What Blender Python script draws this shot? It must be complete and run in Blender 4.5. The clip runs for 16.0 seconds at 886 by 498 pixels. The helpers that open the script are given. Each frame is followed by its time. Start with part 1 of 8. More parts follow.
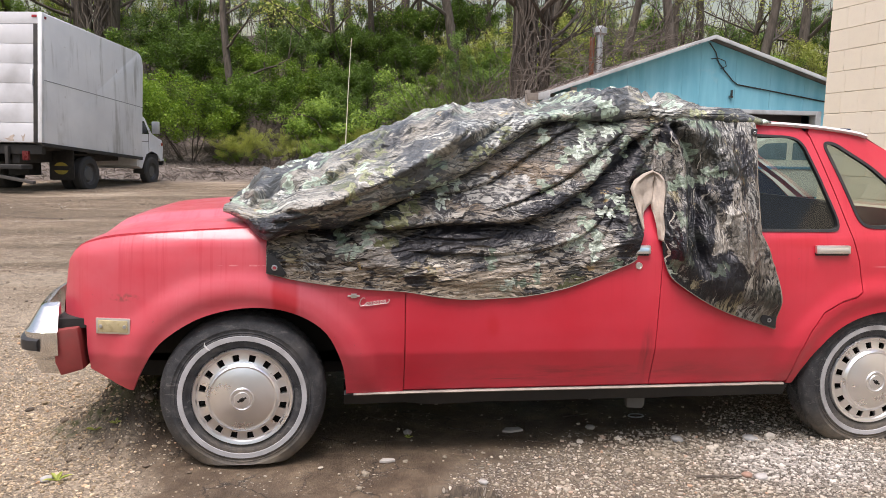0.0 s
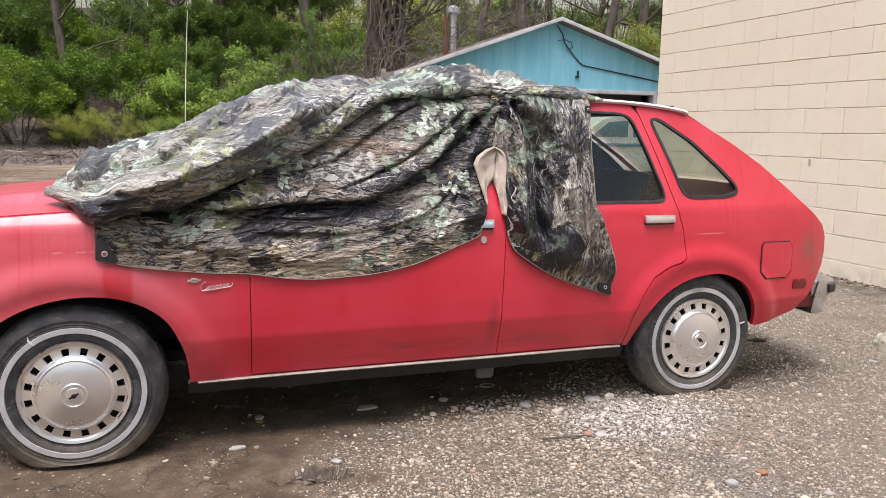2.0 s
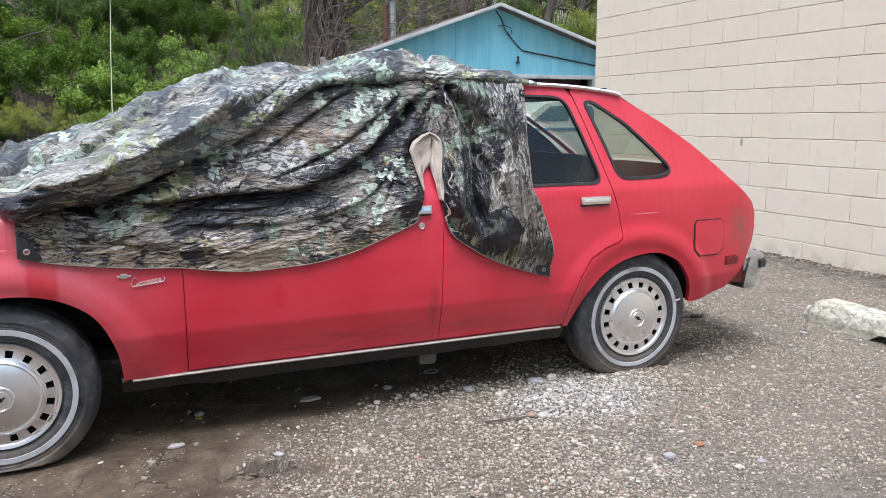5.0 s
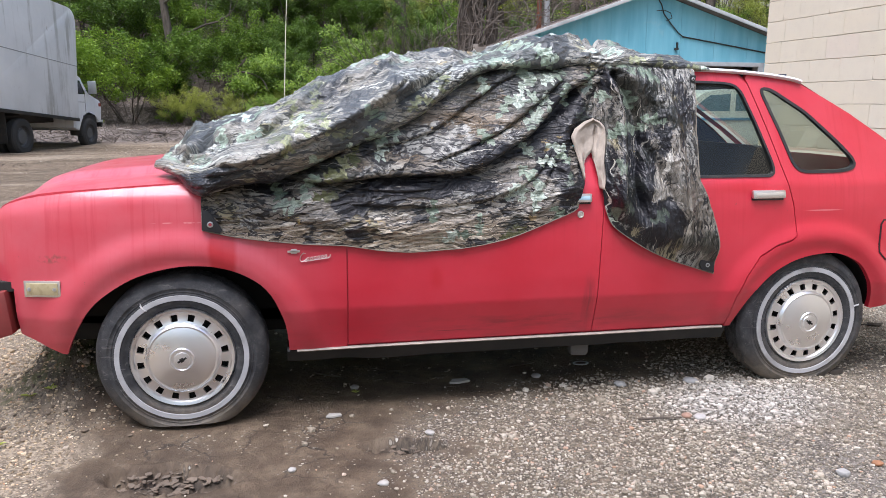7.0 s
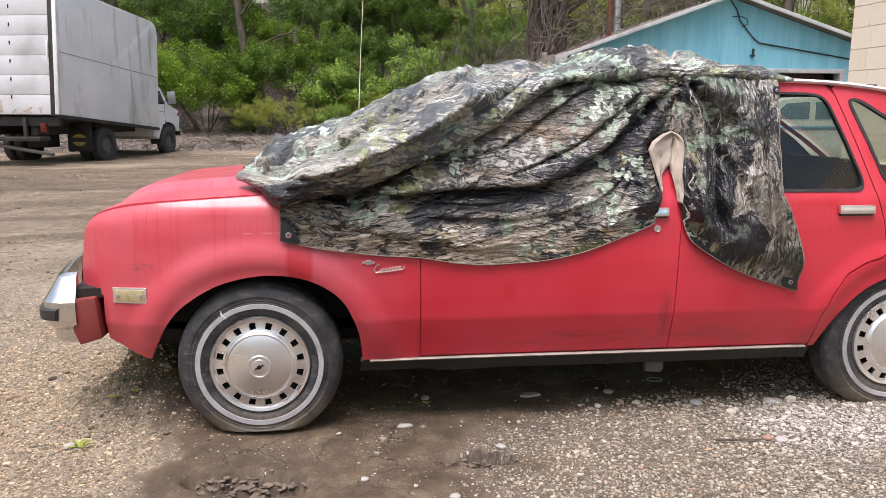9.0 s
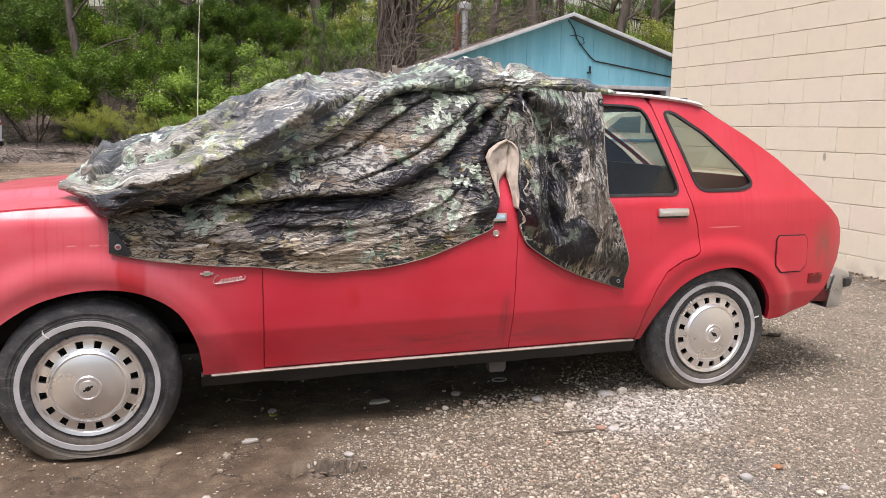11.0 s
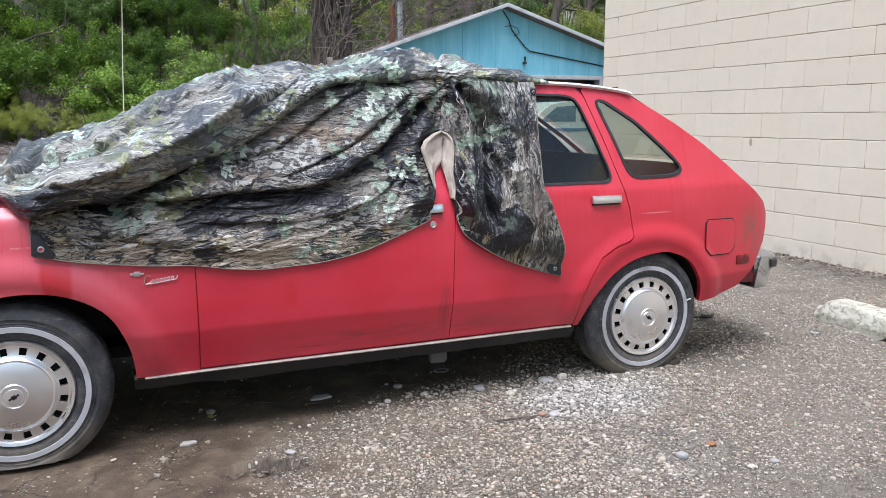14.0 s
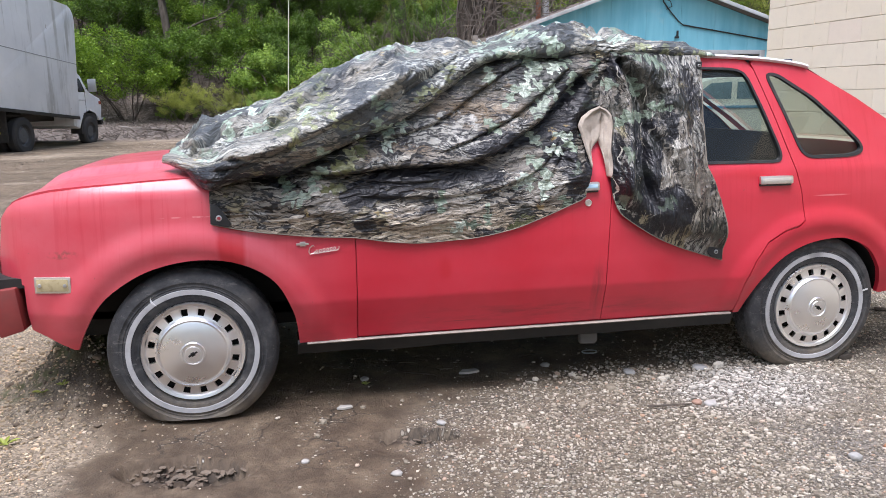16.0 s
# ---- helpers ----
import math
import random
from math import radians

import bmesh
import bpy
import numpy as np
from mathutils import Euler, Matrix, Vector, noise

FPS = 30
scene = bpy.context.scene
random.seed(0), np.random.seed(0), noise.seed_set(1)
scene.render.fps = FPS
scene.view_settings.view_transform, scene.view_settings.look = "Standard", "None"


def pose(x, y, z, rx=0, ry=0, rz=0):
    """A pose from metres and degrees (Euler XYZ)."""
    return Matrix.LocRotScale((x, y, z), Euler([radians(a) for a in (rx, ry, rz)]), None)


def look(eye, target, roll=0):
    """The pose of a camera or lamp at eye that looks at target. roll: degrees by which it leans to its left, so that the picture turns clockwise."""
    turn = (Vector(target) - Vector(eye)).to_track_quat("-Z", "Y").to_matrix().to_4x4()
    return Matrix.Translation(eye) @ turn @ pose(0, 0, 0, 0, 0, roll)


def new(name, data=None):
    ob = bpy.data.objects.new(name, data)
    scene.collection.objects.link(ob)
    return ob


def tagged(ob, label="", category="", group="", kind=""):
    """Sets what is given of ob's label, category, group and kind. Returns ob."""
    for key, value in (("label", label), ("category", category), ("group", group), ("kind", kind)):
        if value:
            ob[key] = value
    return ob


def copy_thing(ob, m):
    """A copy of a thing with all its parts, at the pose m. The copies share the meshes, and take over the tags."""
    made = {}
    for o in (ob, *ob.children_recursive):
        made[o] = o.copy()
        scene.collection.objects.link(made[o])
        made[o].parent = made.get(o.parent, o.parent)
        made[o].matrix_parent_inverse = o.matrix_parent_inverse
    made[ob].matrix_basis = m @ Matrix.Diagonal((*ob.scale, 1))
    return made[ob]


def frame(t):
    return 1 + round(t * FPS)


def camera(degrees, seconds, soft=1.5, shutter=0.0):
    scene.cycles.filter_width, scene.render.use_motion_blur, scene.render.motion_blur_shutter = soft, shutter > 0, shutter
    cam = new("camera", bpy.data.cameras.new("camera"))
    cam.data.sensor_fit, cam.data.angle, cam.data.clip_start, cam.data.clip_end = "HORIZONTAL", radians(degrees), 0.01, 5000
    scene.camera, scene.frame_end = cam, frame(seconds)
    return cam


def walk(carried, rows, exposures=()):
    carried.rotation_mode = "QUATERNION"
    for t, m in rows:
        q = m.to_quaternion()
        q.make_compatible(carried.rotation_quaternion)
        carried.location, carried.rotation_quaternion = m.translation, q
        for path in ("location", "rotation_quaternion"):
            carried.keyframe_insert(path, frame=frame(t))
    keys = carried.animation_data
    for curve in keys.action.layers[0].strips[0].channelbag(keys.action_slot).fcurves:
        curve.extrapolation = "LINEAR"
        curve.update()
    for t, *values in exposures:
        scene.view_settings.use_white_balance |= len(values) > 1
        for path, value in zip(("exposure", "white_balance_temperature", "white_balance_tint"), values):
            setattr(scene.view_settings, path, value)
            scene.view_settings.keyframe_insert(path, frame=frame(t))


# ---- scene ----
cam = camera(60.9, 16.0, soft=0.5)
PATH = [
    (0, (0.349, -2.66, 1.166), (0.617, -0.696, 0.9), 1.1),
    (0.5, (0.365, -2.659, 1.162), (0.708, -0.708, 0.886), 1.1),
    (1, (0.38, -2.66, 1.159), (0.818, -0.73, 0.87), 1.2),
    (1.5, (0.395, -2.662, 1.158), (0.927, -0.757, 0.859), 1.1),
    (2, (0.41, -2.667, 1.157), (1.028, -0.791, 0.845), 0.8),
    (2.5, (0.422, -2.67, 1.154), (1.119, -0.822, 0.839), 0.5),
    (3, (0.434, -2.675, 1.156), (1.182, -0.847, 0.841), 0.1),
    (3.2, (0.438, -2.678, 1.156), (1.203, -0.857, 0.841), -0.0),
    (5.3, (0.448, -2.667, 1.149), (1.189, -0.845, 0.792), -0.3),
    (5.5, (0.425, -2.656, 1.157), (1.153, -0.829, 0.79), -0.1),
    (6, (0.447, -2.662, 1.153), (1.06, -0.794, 0.785), -0.1),
    (6.5, (0.419, -2.647, 1.139), (0.934, -0.749, 0.776), 0.1),
    (7, (0.395, -2.643, 1.141), (0.783, -0.716, 0.767), 0.3),
    (7.5, (0.382, -2.643, 1.151), (0.618, -0.695, 0.76), -0.0),
    (8, (0.353, -2.632, 1.163), (0.541, -0.679, 0.775), 0.0),
    (8.2, (0.353, -2.631, 1.167), (0.53, -0.676, 0.783), -0.0),
    (10.3, (0.39, -2.65, 1.139), (0.835, -0.725, 0.829), 0.8),
    (10.5, (0.392, -2.652, 1.141), (0.884, -0.739, 0.828), 0.9),
    (11, (0.409, -2.662, 1.142), (0.998, -0.778, 0.822), 0.6),
    (11.5, (0.42, -2.665, 1.142), (1.09, -0.809, 0.814), 0.3),
    (12, (0.432, -2.672, 1.141), (1.17, -0.843, 0.81), 0.1),
    (12.5, (0.437, -2.673, 1.141), (1.215, -0.862, 0.806), 0.0),
    (13, (0.437, -2.673, 1.141), (1.224, -0.866, 0.801), -0.1),
    (13.5, (0.434, -2.672, 1.14), (1.209, -0.86, 0.799), -0.3),
    (14, (0.427, -2.664, 1.142), (1.159, -0.834, 0.801), -0.3),
    (14.5, (0.41, -2.656, 1.137), (1.062, -0.797, 0.793), -0.1),
    (15, (0.396, -2.648, 1.134), (0.944, -0.759, 0.775), -0.3),
    (15.5, (0.384, -2.641, 1.131), (0.841, -0.731, 0.751), -0.6),
    (16, (0.37, -2.64, 1.132), (0.753, -0.716, 0.74), -0.6),
]
walk(cam, [(t, look(eye, target, roll)) for t, eye, target, roll in PATH], exposures=[(0.0, 0.54, 6400, 19), (1.5, 0.54, 6400, 20), (3.0, 0.52, 6150, 17), (5.5, 0.52, 5650, 14), (7.0, 0.56, 5800, 17), (8.2, 0.56, 6150, 18), (10.5, 0.54, 6450, 20), (11.5, 0.53, 6350, 18), (13.0, 0.50, 5700, 14), (14.5, 0.50, 5600, 14), (16.0, 0.56, 5800, 17)])

# ---- light ----
SUN_EL, SUN_AZ = radians(72), radians(218)
world = bpy.data.worlds.new("sky")
scene.world = world
world.use_nodes = True
wn = world.node_tree
sky = wn.nodes.new("ShaderNodeTexSky")
sky.sky_type = "NISHITA"
sky.sun_disc = False
sky.sun_elevation, sky.sun_rotation = SUN_EL, SUN_AZ
sky.air_density, sky.dust_density, sky.ozone_density = 2.2, 5.0, 1.5
wn.nodes["Background"].inputs["Strength"].default_value = 0.11
wn.links.new(sky.outputs[0], wn.nodes["Background"].inputs["Color"])
sun = new("sun", bpy.data.lights.new("sun", "SUN"))
sun.data.energy, sun.data.angle, sun.data.color = 3.15, radians(38), (1.0, 0.97, 0.93)
sun.matrix_world = look((math.sin(SUN_AZ) * 30, math.cos(SUN_AZ) * 30, 30 * math.tan(SUN_EL)), (0, 0, 0))
scene.view_settings.exposure = 0.62


# ---- building helpers ----
def world_of(ob):
    m = ob.matrix_basis.copy()
    while ob.parent:
        m = ob.parent.matrix_basis @ ob.matrix_parent_inverse @ m if ob.parent.parent is None else world_of(ob.parent) @ ob.matrix_parent_inverse @ m
        return m
    return m


def root(name, place, label, category, group="", kind=""):
    e = new(name)
    e.location, e.empty_display_size = place, 0.1
    return tagged(e, label, category, group, kind)


def link_mesh(name, me, material, parent=None, label="", sharp=32):
    if material:
        me.materials.append(material)
    if sharp:
        me.shade_smooth()
        me.set_sharp_from_angle(angle=radians(sharp))
    ob = new(name, me)
    if parent is not None:
        ob.parent = parent
        ob.matrix_parent_inverse = world_of(parent).inverted()
    if label:
        tagged(ob, label)
    return ob


def part(name, bm, material, parent=None, label="", sharp=32):
    me = bpy.data.meshes.new(name)
    bmesh.ops.recalc_face_normals(bm, faces=bm.faces)
    bm.to_mesh(me)
    bm.free()
    return link_mesh(name, me, material, parent, label, sharp)


def sheet(name, verts, faces, material, parent=None, label="", sharp=32, uvs=None):
    me = bpy.data.meshes.new(name)
    me.from_pydata([tuple(v) for v in verts], [], [tuple(f) for f in faces])
    if uvs is not None:
        layer = me.uv_layers.new(name="UVMap")
        idx = np.empty(len(me.loops), np.int32)
        me.loops.foreach_get("vertex_index", idx)
        layer.data.foreach_set("uv", np.asarray(uvs, np.float32)[idx].ravel())
    return link_mesh(name, me, material, parent, label, sharp)


def box(bm, x0, x1, y0, y1, z0, z1, bevel=0.0, m=None):
    got = bmesh.ops.create_cube(bm, size=1.0)["verts"]
    for v in got:
        v.co = Vector(((x0 + x1) / 2 + v.co.x * (x1 - x0), (y0 + y1) / 2 + v.co.y * (y1 - y0), (z0 + z1) / 2 + v.co.z * (z1 - z0)))
    if bevel:
        edges = {e for v in got for e in v.link_edges}
        out = bmesh.ops.bevel(bm, geom=list(edges), offset=bevel, segments=2, affect="EDGES", profile=0.6)
        got = list({v for f in out["faces"] for v in f.verts} | {v for v in got if v.is_valid})
    if m is not None:
        for v in got:
            v.co = m @ v.co
    return got


def tube(bm, pts, radii, sides=8, cap=True):
    pts = [Vector(p) for p in pts]
    if not hasattr(radii, "__len__"):
        radii = [radii] * len(pts)
    rings, side = [], None
    for i, p in enumerate(pts):
        d = (pts[min(i + 1, len(pts) - 1)] - pts[max(i - 1, 0)]).normalized()
        if side is None:
            side = d.orthogonal().normalized()
        side = (side - d * side.dot(d)).normalized()
        up = d.cross(side)
        rings.append([bm.verts.new(p + (side * math.cos(a) + up * math.sin(a)) * radii[i]) for a in (2 * math.pi * k / sides for k in range(sides))])
    for a, b in zip(rings, rings[1:]):
        for k in range(sides):
            bm.faces.new((a[k], a[(k + 1) % sides], b[(k + 1) % sides], b[k]))
    if cap:
        bm.faces.new(rings[0][::-1])
        bm.faces.new(rings[-1])


def prism(bm, loop, lo, hi, axis="y", bevel=0.0):
    """A flat outline (two coordinates a point) drawn out along one axis."""
    def at(a, b, c):
        return {"y": (a, c, b), "x": (c, a, b), "z": (a, b, c)}[axis]
    low = [bm.verts.new(at(a, b, lo)) for a, b in loop]
    high = [bm.verts.new(at(a, b, hi)) for a, b in loop]
    n = len(loop)
    faces = [bm.faces.new(low), bm.faces.new(high[::-1])] + [bm.faces.new((low[i], high[i], high[(i + 1) % n], low[(i + 1) % n])) for i in range(n)]
    if bevel:
        bmesh.ops.bevel(bm, geom=list({e for f in faces for e in f.edges}), offset=bevel, segments=2, affect="EDGES", profile=0.6)


def lathe(bm, profile, centre, sides=64, skip=None):
    """Turns (radius, offset along y) about the y axis through centre. skip(band, k) leaves a face out."""
    rings = []
    for r, o in profile:
        rings.append([bm.verts.new((centre[0] + r * math.cos(2 * math.pi * k / sides), centre[1] + o, centre[2] + r * math.sin(2 * math.pi * k / sides))) for k in range(sides)])
    for b, (p, q) in enumerate(zip(rings, rings[1:])):
        for k in range(sides):
            if skip is None or not skip(b, k):
                bm.faces.new((p[k], p[(k + 1) % sides], q[(k + 1) % sides], q[k]))
    return rings


RND = np.random.default_rng(7)
LATTICE = RND.random((256, 256))


def vnoise(x, y, seed=0):
    """Smooth value noise, 0 to 1, one unit per cell."""
    x, y = np.asarray(x, float) + seed * 17.31, np.asarray(y, float) + seed * 9.73
    xi, yi = np.floor(x).astype(int), np.floor(y).astype(int)
    u, v = x - xi, y - yi
    u, v = u * u * u * (u * (u * 6 - 15) + 10), v * v * v * (v * (v * 6 - 15) + 10)
    a, b = LATTICE[xi % 256, yi % 256], LATTICE[(xi + 1) % 256, yi % 256]
    c, d = LATTICE[xi % 256, (yi + 1) % 256], LATTICE[(xi + 1) % 256, (yi + 1) % 256]
    return (a * (1 - u) + b * u) * (1 - v) + (c * (1 - u) + d * u) * v


def fbm(x, y, seed=0, octaves=4):
    return sum(vnoise(x * 2**k, y * 2**k, seed + k) / 2 ** (k + 1) for k in range(octaves))


def smooth(a, b, x):
    t = np.clip((np.asarray(x, float) - a) / (b - a), 0, 1)
    return t * t * (3 - 2 * t)


def grid_faces(nu, nv, flip=False):
    i, j = np.meshgrid(np.arange(nu - 1), np.arange(nv - 1), indexing="ij")
    a = (i * nv + j).ravel()
    f = np.stack([a, a + nv, a + nv + 1, a + 1], 1)
    return (f[:, ::-1] if flip else f).tolist()


def curve(points, n):
    """Points along a smooth line through the given ones."""
    p = np.array(points, float)
    t = np.r_[0, np.cumsum(np.linalg.norm(np.diff(p, axis=0), axis=1))]
    q = np.vstack([2 * p[0] - p[1], p, 2 * p[-1] - p[-2]])
    s = np.linspace(0, t[-1], n)
    k = np.clip(np.searchsorted(t, s, side="right") - 1, 0, len(p) - 2)
    u = ((s - t[k]) / (t[k + 1] - t[k]))[:, None]
    a, b, c, d = q[k], q[k + 1], q[k + 2], q[k + 3]
    return 0.5 * (2 * b + (c - a) * u + (2 * a - 5 * b + 4 * c - d) * u**2 + (3 * b - a - 3 * c + d) * u**3)


# ---- materials ----
class Mat:
    """A node material with short calls."""

    def __init__(self, name, colour=(0.5, 0.5, 0.5), rough=0.6, metal=0.0, coords="world"):
        self.m = bpy.data.materials.new(name)
        self.m.use_nodes = True
        self.t = self.m.node_tree
        self.b = self.t.nodes["Principled BSDF"]
        self.set("Base Color", (*colour, 1)), self.set("Roughness", rough), self.set("Metallic", metal)
        if coords == "world":
            self.at = self.t.nodes.new("ShaderNodeNewGeometry").outputs["Position"]
        else:
            self.at = self.t.nodes.new("ShaderNodeTexCoord").outputs[{"object": "Object", "uv": "UV"}[coords]]

    def set(self, socket, value):
        if isinstance(value, bpy.types.NodeSocket):
            self.t.links.new(value, self.b.inputs[socket])
        else:
            self.b.inputs[socket].default_value = value

    def node(self, kind, out=0, **given):
        n = self.t.nodes.new(kind)
        for k, v in given.items():
            if k.startswith("i_"):
                key = k[2:]
                key = int(key) if key.isdigit() else key.replace("_", " ")
                if isinstance(v, bpy.types.NodeSocket):
                    self.t.links.new(v, n.inputs[key])
                else:
                    n.inputs[key].default_value = v
            elif k == "operation":
                n.operation = v
            elif k == "use_clamp":
                n.use_clamp = v
            elif k == "feature":
                n.feature = v
            elif k == "interpolation_type":
                n.interpolation_type = v
            else:
                raise ValueError(k)
        return n.outputs[out]

    def map(self, scale=(1, 1, 1), rot=(0, 0, 0), move=(0, 0, 0), src=None):
        return self.node("ShaderNodeMapping", i_Vector=src or self.at, i_Scale=scale, i_Rotation=rot, i_Location=move)

    def noise(self, scale, detail=4, rough=0.55, src=None, out=0, distortion=0.0):
        return self.node("ShaderNodeTexNoise", out, i_Vector=src or self.at, i_Scale=scale, i_Detail=detail, i_Roughness=rough, i_Distortion=distortion)

    def voronoi(self, scale, feature="F1", out=0, src=None, random=1.0):
        return self.node("ShaderNodeTexVoronoi", out, feature=feature, i_Vector=src or self.at, i_Scale=scale, i_Randomness=random)

    def ramp(self, fac, stops, mode="LINEAR"):
        n = self.t.nodes.new("ShaderNodeValToRGB")
        n.color_ramp.interpolation = mode
        e = n.color_ramp.elements
        while len(e) < len(stops):
            e.new(0.5)
        for k, (p, c) in enumerate(stops):
            e[k].position = p
            e[k].color = (*c, 1) if hasattr(c, "__len__") else (c, c, c, 1)
        self.t.links.new(fac, n.inputs[0])
        return n.outputs[0]

    def mix(self, fac, a, b, blend="MIX"):
        n = self.t.nodes.new("ShaderNodeMix")
        n.data_type, n.blend_type = "RGBA", blend
        for key, v in ((0, fac), (6, a), (7, b)):
            if isinstance(v, bpy.types.NodeSocket):
                self.t.links.new(v, n.inputs[key])
            else:
                n.inputs[key].default_value = v if key == 0 else (*v, 1) if hasattr(v, "__len__") else (v, v, v, 1)
        return n.outputs[2]

    def math(self, op, a, b=0.0, clamp=False):
        return self.node("ShaderNodeMath", operation=op, use_clamp=clamp, i_0=a, i_1=b)

    def axis(self, k, src=None):
        return self.node("ShaderNodeSeparateXYZ", k, i_Vector=src or self.at)

    def step(self, a, b, x):
        """0 below a, 1 above b, smooth between (a may be above b)."""
        return self.node("ShaderNodeMapRange", interpolation_type="SMOOTHSTEP", i_Value=x, i_1=a, i_2=b)

    def blob(self, centre, size, edge=0.5, wob=0.0, scale=6.0):
        """1 inside an ellipsoid, fading to 0 at its wobbly rim."""
        v = self.map(scale=[1 / s for s in size], move=[-c / s for c, s in zip(centre, size)])
        d = self.node("ShaderNodeVectorMath", 1, operation="LENGTH", i_0=v)
        if wob:
            d = self.math("ADD", d, self.math("MULTIPLY", self.math("SUBTRACT", self.noise(scale, 3), 0.5), wob))
        return self.step(1.0, 1.0 - edge, d)

    def cells(self, scale, src):
        """Flat cells: the place within the cell, its centre, and its chance colour."""
        n = self.t.nodes.new("ShaderNodeTexVoronoi")
        n.voronoi_dimensions = "2D"
        n.inputs["Scale"].default_value = scale
        self.t.links.new(src, n.inputs["Vector"])
        centre = n.outputs["Position"]
        return self.node("ShaderNodeVectorMath", operation="SUBTRACT", i_0=src, i_1=centre), centre, n.outputs["Color"]

    def lobed_leaf(self, scale, src, slim=0.30, lobes=10.0):
        """One lobed blade in each cell, turned by chance: its mask, midrib, cell centre and chance colour."""
        here, centre, chance = self.cells(scale, src)
        n = self.t.nodes.new("ShaderNodeVectorRotate")
        n.rotation_type = "Z_AXIS"
        self.t.links.new(here, n.inputs["Vector"])
        self.t.links.new(self.math("MULTIPLY", self.axis(0, chance), 6.283), n.inputs["Angle"])
        u = self.math("MULTIPLY", self.axis(0, n.outputs[0]), scale / 0.60)
        v = self.math("ABSOLUTE", self.math("MULTIPLY", self.axis(1, n.outputs[0]), scale / slim))
        body = self.math("SUBTRACT", 1.0, self.math("MULTIPLY", u, u), True)
        wave = self.math("ADD", 0.66, self.math("MULTIPLY", self.math("COSINE", self.math("ADD", self.math("MULTIPLY", u, lobes), self.math("MULTIPLY", v, 1.6))), 0.34))
        inner = self.math("SUBTRACT", self.math("MULTIPLY", body, wave), v)
        return self.step(0.0, 0.07, inner), self.step(0.10, 0.04, v), centre, chance

    def random(self):
        return self.node("ShaderNodeObjectInfo", "Random")

    def bump(self, height, strength=0.3, distance=0.01):
        self.set("Normal", self.node("ShaderNodeBump", i_Strength=strength, i_Distance=distance, i_Height=height))


def plain(name, colour, rough=0.6, metal=0.0, vary=0.12, scale=20, bump=0.0, coords="object", grime=0.0):
    m = Mat(name, colour, rough, metal, coords)
    n = m.noise(scale, 5)
    big = m.noise(scale / 7, 3)
    k = m.ramp(m.mix(0.5, n, big), [(0.3, 1 - vary), (0.7, 1 + vary)])
    c = m.mix(1.0, colour, k, "MULTIPLY")
    if grime:
        c = m.mix(m.math("MULTIPLY", m.step(0.45, 0.7, m.noise(scale / 3, 6)), grime), c, (0.09, 0.075, 0.06))
    m.set("Base Color", c)
    m.set("Roughness", m.ramp(n, [(0.3, max(0.02, rough - 0.08)), (0.7, min(1, rough + 0.08))]))
    if bump:
        m.bump(n, bump, 0.005)
    return m.m


